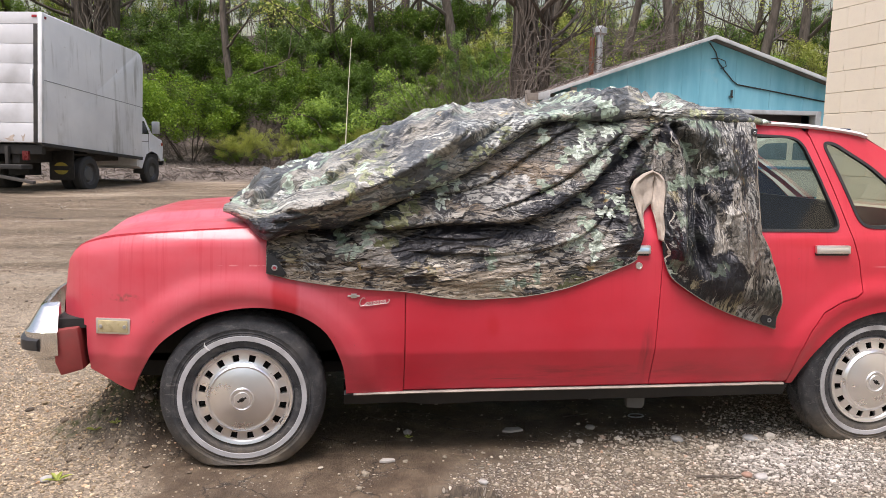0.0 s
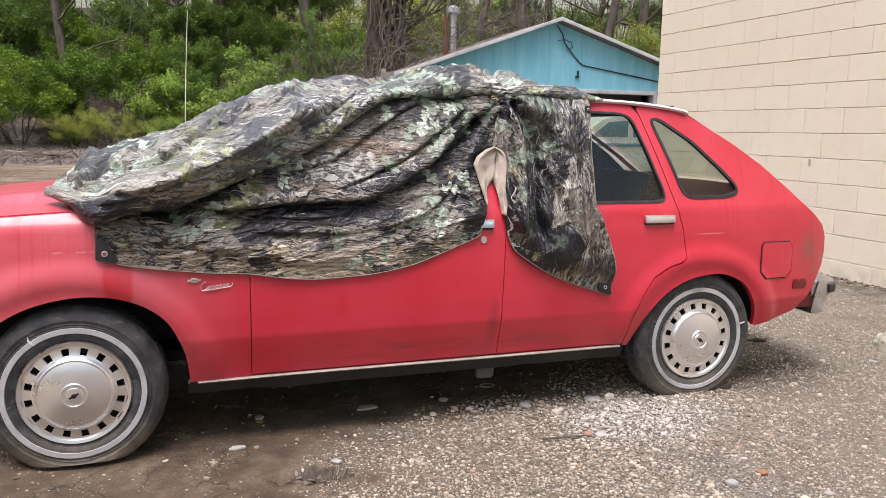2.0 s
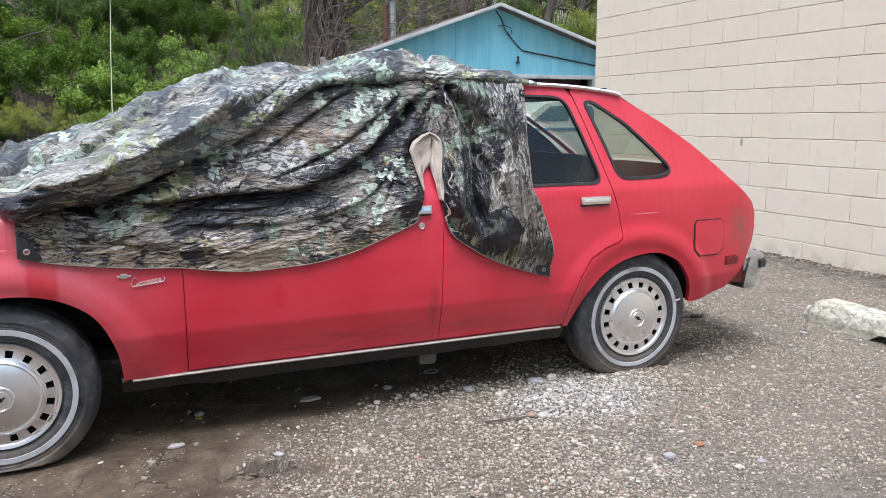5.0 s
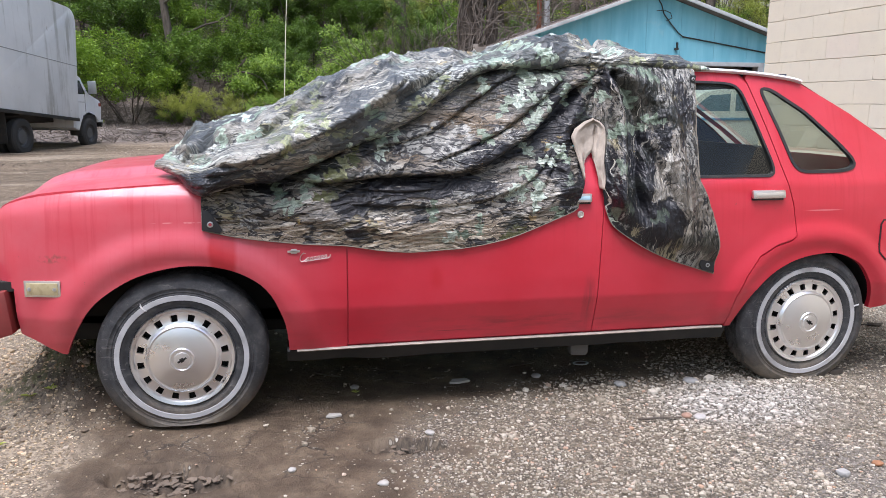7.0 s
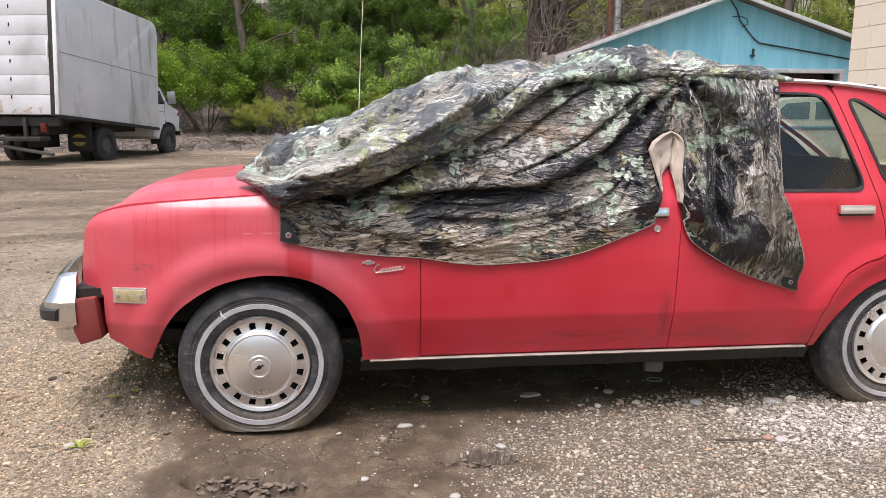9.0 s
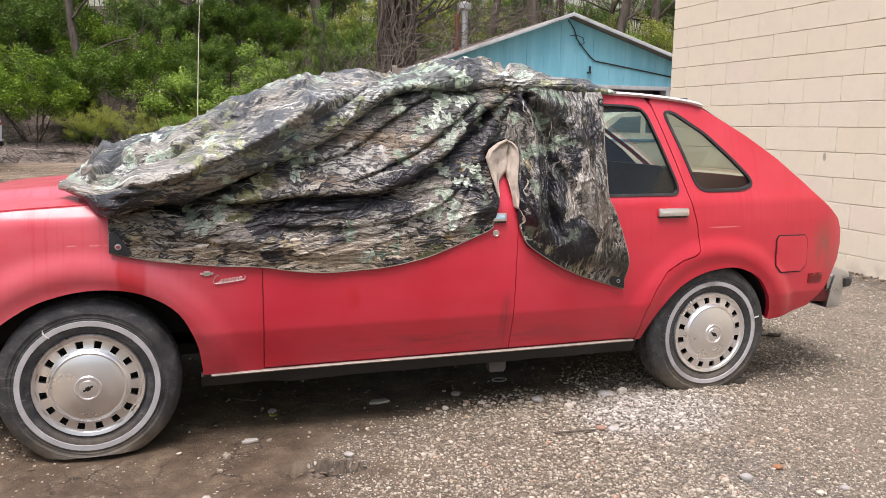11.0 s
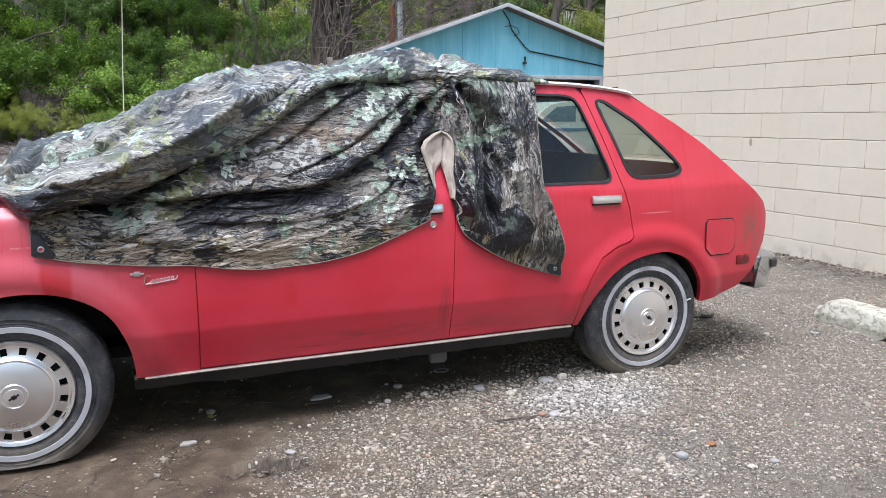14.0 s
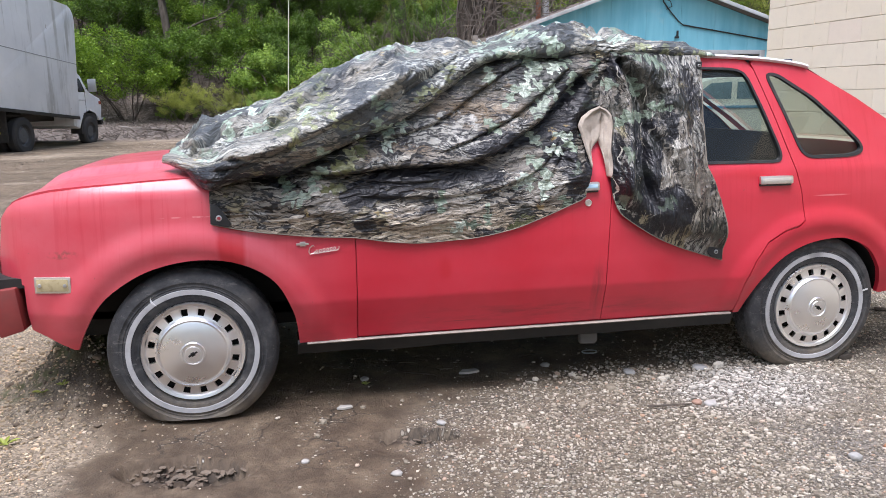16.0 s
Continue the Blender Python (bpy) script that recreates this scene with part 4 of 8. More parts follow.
def build_pebbles():
    strew("loose_gravel", "scattered pale crushed stone lying loose on the mud", 330000, 84000, 0.0040, 0.40, 0.0020, 0.011, lambda x, y: gravel_weight(x, y) * (0.2 + 0.8 * smooth(2.2, 0.3, y)), 11)
    strew("coarse_gravel", "larger pale stones lying among the crushed stone", 9000, 1500, 0.0090, 0.35, 0.006, 0.020, lambda x, y: np.clip(0.9 * gravel_weight(x, y) * (1 - 0.7 * smooth(2.6, 3.2, x)), 0.06, 1) * (0.2 + 0.8 * smooth(2.2, 0.3, y)), 12)
    strew("heap_stones", "rough stones in the dark heap by the front wheel", 1600, 1200, 0.0105, 0.4, 0.005, 0.024, lambda x, y: np.exp(-(((x + 0.42) / 0.26) ** 2) - ((y - 0.45) / 0.34) ** 2), 13, (-1.0, 0.1, -0.1, 1.1), CLOD)
    strew("yard_clods", "clods and stones strewn over the dirt yard", 36000, 15000, 0.0095, 0.40, 0.004, 0.034, lambda x, y: 0.9 * smooth(0.42, 0.62, fbm(x * 0.4, y * 1.2, 51)), 14, (-12.0, 2.5, 2.4, 19.0), CLOD)
    strew("wall_litter", "dark grit and leaf crumbs gathered at the wall's foot", 9000, 5000, 0.009, 0.45, 0.004, 0.028, lambda x, y: np.exp(-(((x - 5.52 + 0.05 * y) / 0.17) ** 2)), 15, (4.9, 5.55, -1.5, 4.2), CLOD)


build_pebbles()


def build_clods():
    """Torn flakes and clods of mud in the two holes."""
    rng = np.random.default_rng(4)
    verts, faces, count = [], [], 0
    for cx, cy, rx, ry, n in ((0.005, -0.362, 0.195, 0.085, 190), (0.745, -0.28, 0.125, 0.042, 50)):
        for k in range(n):
            a, r = rng.uniform(0, 6.28), rng.random() ** 0.6
            x, s = cx + rx * r * math.cos(a), rng.uniform(0.004, 0.015)
            y = cy + ry * r * math.sin(a) - 0.20 * (x - cx)
            v, f = stone_shape(k % 9 + 60, 0.34)
            tilt = Matrix.Rotation(rng.uniform(0, 6.28), 3, "Z") @ Matrix.Rotation(rng.uniform(-0.35, 0.35), 3, "X") @ Matrix.Diagonal((1.5, 0.8, 1.0))
            w = np.array([(tilt @ Vector(p))[:] for p in v]) * s
            verts.append(w + np.array([x, y, float(ground_z(x, y)) + 0.3 * s]))
            faces.append(f + count)
            count += len(v)
    ob = sheet("mud_clods", np.vstack(verts), np.vstack(faces).tolist(), plain("torn_wet_mud", (0.135, 0.104, 0.076), 0.75, vary=0.3, scale=40, bump=0.8, coords="object"), sharp=0)
    tagged(ob, "torn clods of dark mud in a shallow hole", "mud", kind="stuff")


build_clods()


def lone_stone(x, y, size, colour, label, seed, flat=0.6):
    v, f = stone_shape(seed, flat)
    bm = bmesh.new()
    vs = [bm.verts.new(Vector(p) * size) for p in v]
    for t in f:
        bm.faces.new([vs[k] for k in t])
    bmesh.ops.bevel(bm, geom=bm.edges[:], offset=size * 0.06, segments=1, affect="EDGES")
    m = plain("stone_" + label.split()[0], colour, 0.85, vary=0.2, scale=50, bump=0.4)
    ob = part("stone", bm, m, sharp=60)
    ob.location = (x, y, float(ground_z(x, y)) + size * flat * 0.45)
    ob.rotation_euler = (0, 0, seed * 1.3)
    tagged(ob, label, "stone", "large stones in the gravel")


for args in ((2.074, -0.728, 0.026, (0.55, 0.54, 0.51), "white rounded stone lying on the gravel", 11, 0.75), (2.231, -0.692, 0.022, (0.50, 0.24, 0.12), "orange brick fragment lying on the gravel", 12, 0.5),
             (1.862, -0.24, 0.032, (0.62, 0.60, 0.57), "pale flat stone lying on the gravel", 13, 0.4), (1.82, -0.215, 0.024, (0.48, 0.30, 0.22), "reddish stone lying on the gravel", 14, 0.5),
             (0.844, -0.20, 0.020, (0.60, 0.58, 0.54), "small pale stone pressed into the mud", 15, 0.5), (1.40, 0.305, 0.026, (0.52, 0.50, 0.46), "grey stone lying under the car's edge", 16, 0.5),
             (1.715, 0.14, 0.032, (0.55, 0.54, 0.51), "flat grey stone lying by the car", 17, 0.4), (0.368, -0.375, 0.018, (0.60, 0.57, 0.52), "small tan stone lying on the mud", 18, 0.5),
             (2.02, 0.12, 0.040, (0.58, 0.57, 0.55), "flat pale stone beside the rear wheel", 19, 0.3), (0.62, 0.30, 0.022, (0.46, 0.43, 0.39), "grey pebble half sunk in mud", 20, 0.5),
             (2.33, -0.88, 0.020, (0.55, 0.53, 0.50), "grey stone lying on the grit", 21, 0.5), (3.7, 0.2, 0.022, (0.55, 0.54, 0.52), "grey stone lying on the grit", 22, 0.5),
             (-0.66, -0.02, 0.026, (0.58, 0.56, 0.52), "pale stone lying on the gravel", 23, 0.5), (0.64, -0.52, 0.021, (0.58, 0.55, 0.50), "small tan stone lying on the mud", 24, 0.45)):
    lone_stone(*args[:3], tuple(0.60 * v for v in args[3]), *args[4:])


def twig(points, r, label):
    bm = bmesh.new()
    tube(bm, points, [r, r * 0.9, r * 0.6][: len(points)] if len(points) == 3 else r, 5)
    ob = part("twig", bm, BARK)
    tagged(ob, label, "twig", "twigs on the mud")


for k in range(11):
    r = random.Random(k + 40)
    x, y, a, n = r.uniform(0.45, 1.5), r.uniform(0.15, 0.9), r.uniform(-0.6, 0.6), r.uniform(0.03, 0.13)
    pts = [(x + n * (t - 0.5) * math.cos(a), y + n * (t - 0.5) * math.sin(a) + r.uniform(-0.01, 0.01)) for t in (0, 0.5, 1)]
    twig([(px, py, float(ground_z(px, py)) + 0.006) for px, py in pts], r.uniform(0.0015, 0.003), "thin dry twig lying on the mud")
twig([(1.62, -0.22, 0.008), (1.70, -0.237, 0.012), (1.79, -0.228, 0.006)], 0.0045, "short broken stick lying on the gravel")
for pts, r in (([(3.05, 0.70), (3.26, 0.76), (3.43, 0.70)], 0.005), ([(3.38, 0.71), (3.43, 0.68), (3.47, 0.71)], 0.012)):
    twig([(px, py, float(ground_z(px, py)) + r) for px, py in pts], r, "dark crooked twig lying on the grit")


def weed(x, y, s, seed):
    e = root("weed", (x, y, float(ground_z(x, y))), "small green weed growing in the gravel", "weed", "weeds in the gravel")
    r = random.Random(seed)
    for k in range(9):
        a, n = r.uniform(0, 6.28), s * r.uniform(0.5, 1.0)
        bm = bmesh.new()
        side = Vector((-math.sin(a), math.cos(a), 0))
        ends = []
        for t, w in ((0, 0.2), (0.35, 1.0), (0.7, 0.8), (1, 0.05)):
            c = Vector((x + math.cos(a) * n * t, y + math.sin(a) * n * t, e.location.z + 0.004 + n * 0.9 * t * (1 - 0.6 * t)))
            ends.append((bm.verts.new(c - side * w * s * 0.13), bm.verts.new(c + Vector((0, 0, -0.004)) * w), bm.verts.new(c + side * w * s * 0.13)))
        for p, q in zip(ends, ends[1:]):
            bm.faces.new((p[0], p[1], q[1], q[0])), bm.faces.new((p[1], p[2], q[2], q[1]))
        part("leaf", bm, LEAF_C, e)


for k, (x, y, s) in enumerate(((-0.62, -0.04, 0.055), (-0.50, 0.22, 0.035), (-0.58, 0.24, 0.04), (0.62, 0.24, 0.022))):
    weed(x, y, s, k + 3)


# scraps under the sill
bm = bmesh.new()
tube(bm, [(1.64 + 0.034 * math.cos(a), 0.398 + 0.022 * math.sin(a), 0.010) for a in np.linspace(0, 2 * math.pi, 20)], 0.003, 6, False)
tagged(part("wire_ring", bm, STEEL), "small dull metal ring lying on the mud", "ring")
for k, (x, y, n) in enumerate(((1.06, 0.30, 0.045), (0.52, 0.02, 0.03), (2.655, 0.045, 0.035))):
    bm = bmesh.new()
    prism(bm, [(-n, -0.3 * n), (-0.2 * n, -0.5 * n), (n, -0.15 * n), (0.8 * n, 0.4 * n), (-0.5 * n, 0.5 * n)], 0.0, 0.009 if k < 2 else 0.022, "z", 0.002)
    ob = part("scrap", bm, plain("pale_scrap" if k < 2 else "dark_scrap", (0.42, 0.40, 0.36) if k < 2 else (0.06, 0.05, 0.04), 0.8, vary=0.25))
    ob.location = (x, y, float(ground_z(x, y)) + 0.002)
    tagged(ob, "thin pale scrap lying on the mud" if k < 2 else "dark wood scrap by the rear tyre", "scrap")


# ---- cream block building ----
CORNER, ALONG = Vector((5.285, 4.645, 0)), Vector((0.1416, -2.835, 0)).normalized()
OUT = Vector((ALONG.y, -ALONG.x, 0)) * 1.0
if OUT.x > 0:
    OUT = -OUT
COURSE, LENGTH = 0.2065, 0.3955


def build_block_wall():
    base = -0.065
    core = bmesh.new()
    far, deep, tall = 26.0, 9.0, base + 20 * COURSE
    a, b = CORNER - OUT * 0.008, CORNER + ALONG * far - OUT * 0.008
    for p0, p1 in (((a, b),)):
        q = [p0 + Vector((0, 0, base - 0.3)), p1 + Vector((0, 0, base - 0.3)), p1 - OUT * deep + Vector((0, 0, base - 0.3)), p0 - OUT * deep + Vector((0, 0, base - 0.3))]
        low = [core.verts.new(v) for v in q]
        top = [core.verts.new(v + Vector((0, 0, tall - base + 0.3))) for v in q]
        core.faces.new(low), core.faces.new(top[::-1])
        for i in range(4):
            core.faces.new((low[i], top[i], top[(i + 1) % 4], low[(i + 1) % 4]))
    # mortar a tone darker than the blocks, painting in the joints' shadow
    wall = part("wall_east", core, plain("cream_painted_mortar", (0.66, 0.575, 0.465), 0.85, vary=0.2, scale=8, bump=0.6, coords="object"), sharp=0)
    tagged(wall, "wall of cream painted concrete blocks of a low building", "wall", kind="structure")
    turn = Matrix((ALONG, -OUT, Vector((0, 0, 1)))).transposed().to_4x4()
    shapes = {}

    def block(width, variant):
        key = (round(width, 3), variant)
        if key not in shapes:
            bm = bmesh.new()
            r = random.Random(variant + 5)
            w, h, d = width - 0.0032, COURSE - 0.0058, 0.05
            nx, nz, tiers = 5, 4, (0.0, 0.04, 0.5, 0.978, 1.0)
            rows = []
            for j in range(nz + 1):
                for_row = []
                for i in range(nx + 1):
                    rim = i in (0, nx) or j in (0, nz)
                    u, v = -w / 2 + w * i / nx, -h / 2 + h * tiers[j]
                    u, v = u + (r.uniform(-0.0025, 0.0025) if rim else 0), v + (r.uniform(-0.002, 0.002) if rim else 0)
                    for_row.append(bm.verts.new((u, 0.003 if j == nz else -0.0022 - r.uniform(0.0, 0.0005), v)))
                rows.append(for_row)
            for j in range(nz):
                for i in range(nx):
                    bm.faces.new((rows[j][i], rows[j][i + 1], rows[j + 1][i + 1], rows[j + 1][i]))
            loop = rows[0] + [rows[j][nx] for j in range(1, nz + 1)] + rows[nz][-2::-1] + [rows[j][0] for j in range(nz - 1, 0, -1)]
            back = [bm.verts.new((v.co.x, 0.02, v.co.z)) for v in loop]
            for i in range(len(loop)):
                bm.faces.new((loop[i], back[i], back[(i + 1) % len(loop)], loop[(i + 1) % len(loop)]))
            me = bpy.data.meshes.new("block")
            bmesh.ops.recalc_face_normals(bm, faces=bm.faces)
            bm.to_mesh(me)
            bm.free()
            me.materials.append(BLOCK)
            me.shade_smooth()
            me.set_sharp_from_angle(angle=radians(18))
            shapes[key] = me
        return shapes[key]

    rest = []
    count = 0
    for j in range(20):
        edge = 0.0
        k = 0
        while edge < 9.6:
            width = 0.70 * LENGTH if (j % 2 and k == 0) else 0.60 * LENGTH if (j % 2 == 0 and k < 2) else LENGTH
            m = Matrix.Translation(CORNER + ALONG * (edge + width / 2) + Vector((0, 0, base + COURSE * (j + 0.5)))) @ turn
            if edge < 5.4 and j < 17:
                ob = new("block", block(width, (j * 7 + k * 3) % 6))
                ob.parent, ob.matrix_basis = wall, m
                count += 1
            else:
                rest.append((block(width, (j * 7 + k * 3) % 6), m))
            edge += width
            k += 1
    bm = bmesh.new()
    for me, m in rest:
        n = len(bm.verts)
        bm.from_mesh(me)
        bm.verts.ensure_lookup_table()
        for v in bm.verts[n:]:
            v.co = m @ v.co
    ob = part("upper_blocks", bm, BLOCK, wall)
    tagged(ob, kind="stuff")


# ---- blue garage ----
GY = 13.0


def build_garage():
    g = root("garage", (8.33, GY, 0.1), "light blue wooden garage with white trim and a littered low roof", "garage")
    peak, eave_l, eave_r, zp, ze, ground = 8.14, 4.62, 12.04, 3.60, 2.36, -0.1
    wl, wr, deep = 5.15, 11.9, 8.0

    def roof_z(x):
        return zp - (peak - x) * (zp - ze) / (peak - eave_l) if x < peak else zp - 0.312 * (x - peak)

    # front wall with the door opening, as grooved boards
    door_l, door_r, door_h = 7.30, 10.72, 2.03
    x = wl
    n = 0
    while x < wr - 0.01:
        w = min(0.405, wr - x)
        x1 = x + w
        lo = door_h if (x1 > door_l + 0.05 and x < door_r - 0.05) else ground
        cuts = [x, x1] + ([peak] if x < peak < x1 else [])
        cuts.sort()
        bm = bmesh.new()
        loop = [(cuts[0] + 0.002, lo), (cuts[-1] - 0.002, lo)] + [(min(c, x1 - 0.002) if c != x else c + 0.002, roof_z(c) - 0.05) for c in cuts[::-1]]
        prism(bm, loop, GY - 0.006 - 0.003 * (n % 2), GY + 0.03, "y")
        part("siding_board", bm, BLUE, g)
        x, n = x1, n + 1
    bm = bmesh.new()
    box(bm, wl, wl + 0.1, GY + 0.03, GY + deep, ground, roof_z(wl) - 0.05)
    box(bm, wr - 0.1, wr, GY + 0.03, GY + deep, ground, roof_z(wr) - 0.05)
    box(bm, wl, wr, GY + deep, GY + deep + 0.1, ground, 2.3)
    part("side_wall", bm, BLUE, g)
    # near-black door panel; the opening's shade is put into its colour
    bm = bmesh.new()
    box(bm, door_l, door_r, GY + 0.5, GY + 0.56, ground, door_h + 0.1)
    part("garage_door", bm, plain("brown_shadowed_door", (0.06, 0.045, 0.038), 0.7, vary=0.3), g, "garage door set back in its frame, coloured dark as if shaded")
    for name, a, b, c, d in (("door_frame", door_l - 0.13, door_l, ground, door_h + 0.09), ("door_frame", door_r, door_r + 0.13, ground, door_h + 0.09), ("door_frame", door_l, door_r, door_h, door_h + 0.09)):
        bm = bmesh.new()
        box(bm, a, b, GY - 0.04, GY + 0.2, c, d, 0.006)
        part(name, bm, WHITE_TRIM, g)
    bm = bmesh.new()
    box(bm, wl - 0.012, wl + 0.11, GY - 0.03, GY + 0.05, ground, roof_z(wl) - 0.06, 0.006)
    part("corner_board", bm, WHITE_TRIM, g)
    # roof slabs with fascia
    for side, e in (("left", eave_l), ("right", eave_r)):
        bm = bmesh.new()
        loop = [(peak, zp - 0.03), (e, roof_z(e) - 0.03), (e, roof_z(e) + 0.02), (peak, zp + 0.02)]
        prism(bm, loop, GY - 0.28, GY + deep + 0.2, "y")
        part("roof_slab", bm, ROOFING, g)
        bm = bmesh.new()
        s = (roof_z(e) - zp) / (e - peak)
        mid = (peak + e) / 2
        for a, b in ((peak, mid), (mid, e)):
            bmb = bmesh.new()
            lift = 0.0 if a == peak else 0.004
            loop = [(a, roof_z(a) + 0.028), (b, roof_z(b) + 0.028), (b, roof_z(b) - 0.048), (a, roof_z(a) - 0.048)]
            prism(bmb, loop, GY - 0.31 - lift, GY - 0.275, "y", 0.004)
            part("fascia_board", bmb, WHITE_TRIM, g)
        bm.free()
        bm = bmesh.new()
        x0, x1 = sorted((e, e + (0.03 if e > peak else -0.03)))
        box(bm, x0, x1, GY - 0.28, GY + deep, roof_z(e) - 0.13, roof_z(e) + 0.03, 0.004)
        part("eave_board", bm, WHITE_TRIM, g)
    # cable drop across the gable
    bm = bmesh.new()
    tube(bm, [(8.14, GY - 0.03, 3.50), (8.29, GY - 0.04, 3.30), (8.36, GY - 0.04, 3.10), (8.52, GY - 0.035, 2.92), (8.72, GY - 0.03, 2.72), (8.84, GY - 0.03, 2.64)], 0.013, 6)
    tube(bm, [(8.84, GY - 0.03, 2.64), (9.6, GY - 0.03, 2.53), (10.4, GY - 0.03, 2.41), (11.3, GY - 0.03, 2.27)], 0.015, 6)
    tube(bm, [(8.18, GY - 0.05, 3.16), (8.32, GY - 0.12, 3.17), (8.48, GY - 0.10, 3.12), (8.54, GY - 0.06, 3.02), (8.42, GY - 0.04, 2.96)], 0.009, 6)
    part("cable", bm, RUBBER, g, "black electric cable clipped to the gable")
    bm = bmesh.new()
    box(bm, 8.66, 8.74, GY - 0.06, GY - 0.01, 2.36, 2.40)
    box(bm, 8.70, 8.73, GY - 0.05, GY - 0.01, 2.40, 2.52)
    part("hook", bm, RUBBER, g)
    # flue pipes behind the ridge
    bm = bmesh.new()
    tube(bm, [(6.47, 15.2, 2.6), (6.47, 15.2, 3.95)], 0.085, 14)
    tube(bm, [(6.47, 15.2, 3.90), (6.47, 15.2, 3.94), (6.47, 15.2, 4.06), (6.47, 15.2, 4.12)], [0.10, 0.17, 0.17, 0.05], 14)
    part("flue_pipe", bm, STEEL, g, "galvanised flue pipe with a cap")
    bm = bmesh.new()
    tube(bm, [(6.29, 15.2, 2.6), (6.29, 15.2, 3.85)], 0.06, 10)
    part("rusty_pipe", bm, RUST, g, "rust-brown steel pipe")


build_garage()


def build_parked_car():
    """A pale saloon before the garage, seen through the red car's windows."""
    paint = plain("pale_cream_car_paint", (0.60, 0.62, 0.55), 0.4, vary=0.06, scale=4)
    trim = plain("blue_side_trim", (0.10, 0.24, 0.36), 0.4, vary=0.1)
    dim = plain("dusky_car_glass", (0.12, 0.19, 0.22), 0.1, vary=0.3, scale=9)
    e = root("parked_car", (8.3, 10.9, 0.15), "pale cream parked saloon car with blue side trim before the garage", "car")
    y0, y1, g = 10.1, 11.7, 0.12
    bm = bmesh.new()
    side = [(6.2, 0.50), (6.22, 0.36), (6.55, 0.34), (6.62, 0.56), (6.80, 0.70), (7.02, 0.70), (7.20, 0.56), (7.26, 0.34), (9.25, 0.34), (9.32, 0.56), (9.50, 0.70), (9.72, 0.70), (9.90, 0.56), (9.96, 0.34), (10.4, 0.36), (10.45, 0.62), (10.40, 0.92), (9.5, 0.98), (7.3, 0.98), (6.3, 0.90), (6.2, 0.75)]
    prism(bm, [(a, b + g - 0.05) for a, b in side], y0, y1, "y", 0.02)
    part("body", bm, paint, e)
    bm = bmesh.new()
    prism(bm, [(7.25, 1.02), (7.80, 1.40), (8.10, 1.46), (8.95, 1.46), (9.15, 1.40), (9.60, 1.02)], y0 + 0.06, y1 - 0.06, "y", 0.03)
    cabin = part("cabin", bm, paint, e)
    for loop in ([(7.55, 1.07), (7.92, 1.35), (8.34, 1.38), (8.34, 1.07)], [(8.46, 1.07), (8.46, 1.38), (8.85, 1.36), (9.10, 1.07)]):
        bm = bmesh.new()
        prism(bm, loop, y0 + 0.045, y0 + 0.075, "y", 0.006)
        part("side_window", bm, dim, cabin)
    bm = bmesh.new()
    box(bm, 6.25, 10.38, y0 - 0.012, y0 + 0.01, 0.90, 0.95, 0.004)
    part("side_trim", bm, trim, e)
    for x in (6.91, 9.61):
        for y in (y0 + 0.10, y1 - 0.10):
            bm = bmesh.new()
            lathe(bm, [(0.02, -0.09), (0.17, -0.09), (0.20, -0.10), (0.29, -0.09), (0.31, -0.06), (0.31, 0.06), (0.29, 0.09), (0.02, 0.09)], (x, y, 0.31 + g), 32)
            part("wheel", bm, TYRE, e, sharp=30)


build_parked_car()


def build_board_fence():
    f = root("board_fence", (4.7, 13.6, 0.1), "low grey weathered board fence beside the garage", "fence")
    for k in range(5):
        bm = bmesh.new()
        z = 1.55 + 0.17 * k
        box(bm, 4.35, 5.35, 13.58, 13.605, z, z + 0.155, 0.004)
        part("board", bm, WOOD, f)
    for x in (4.37, 5.3):
        bm = bmesh.new()
        box(bm, x - 0.05, x + 0.05, 13.61, 13.71, -0.1, 2.45, 0.006)
        part("post", bm, WOOD, f)


build_board_fence()


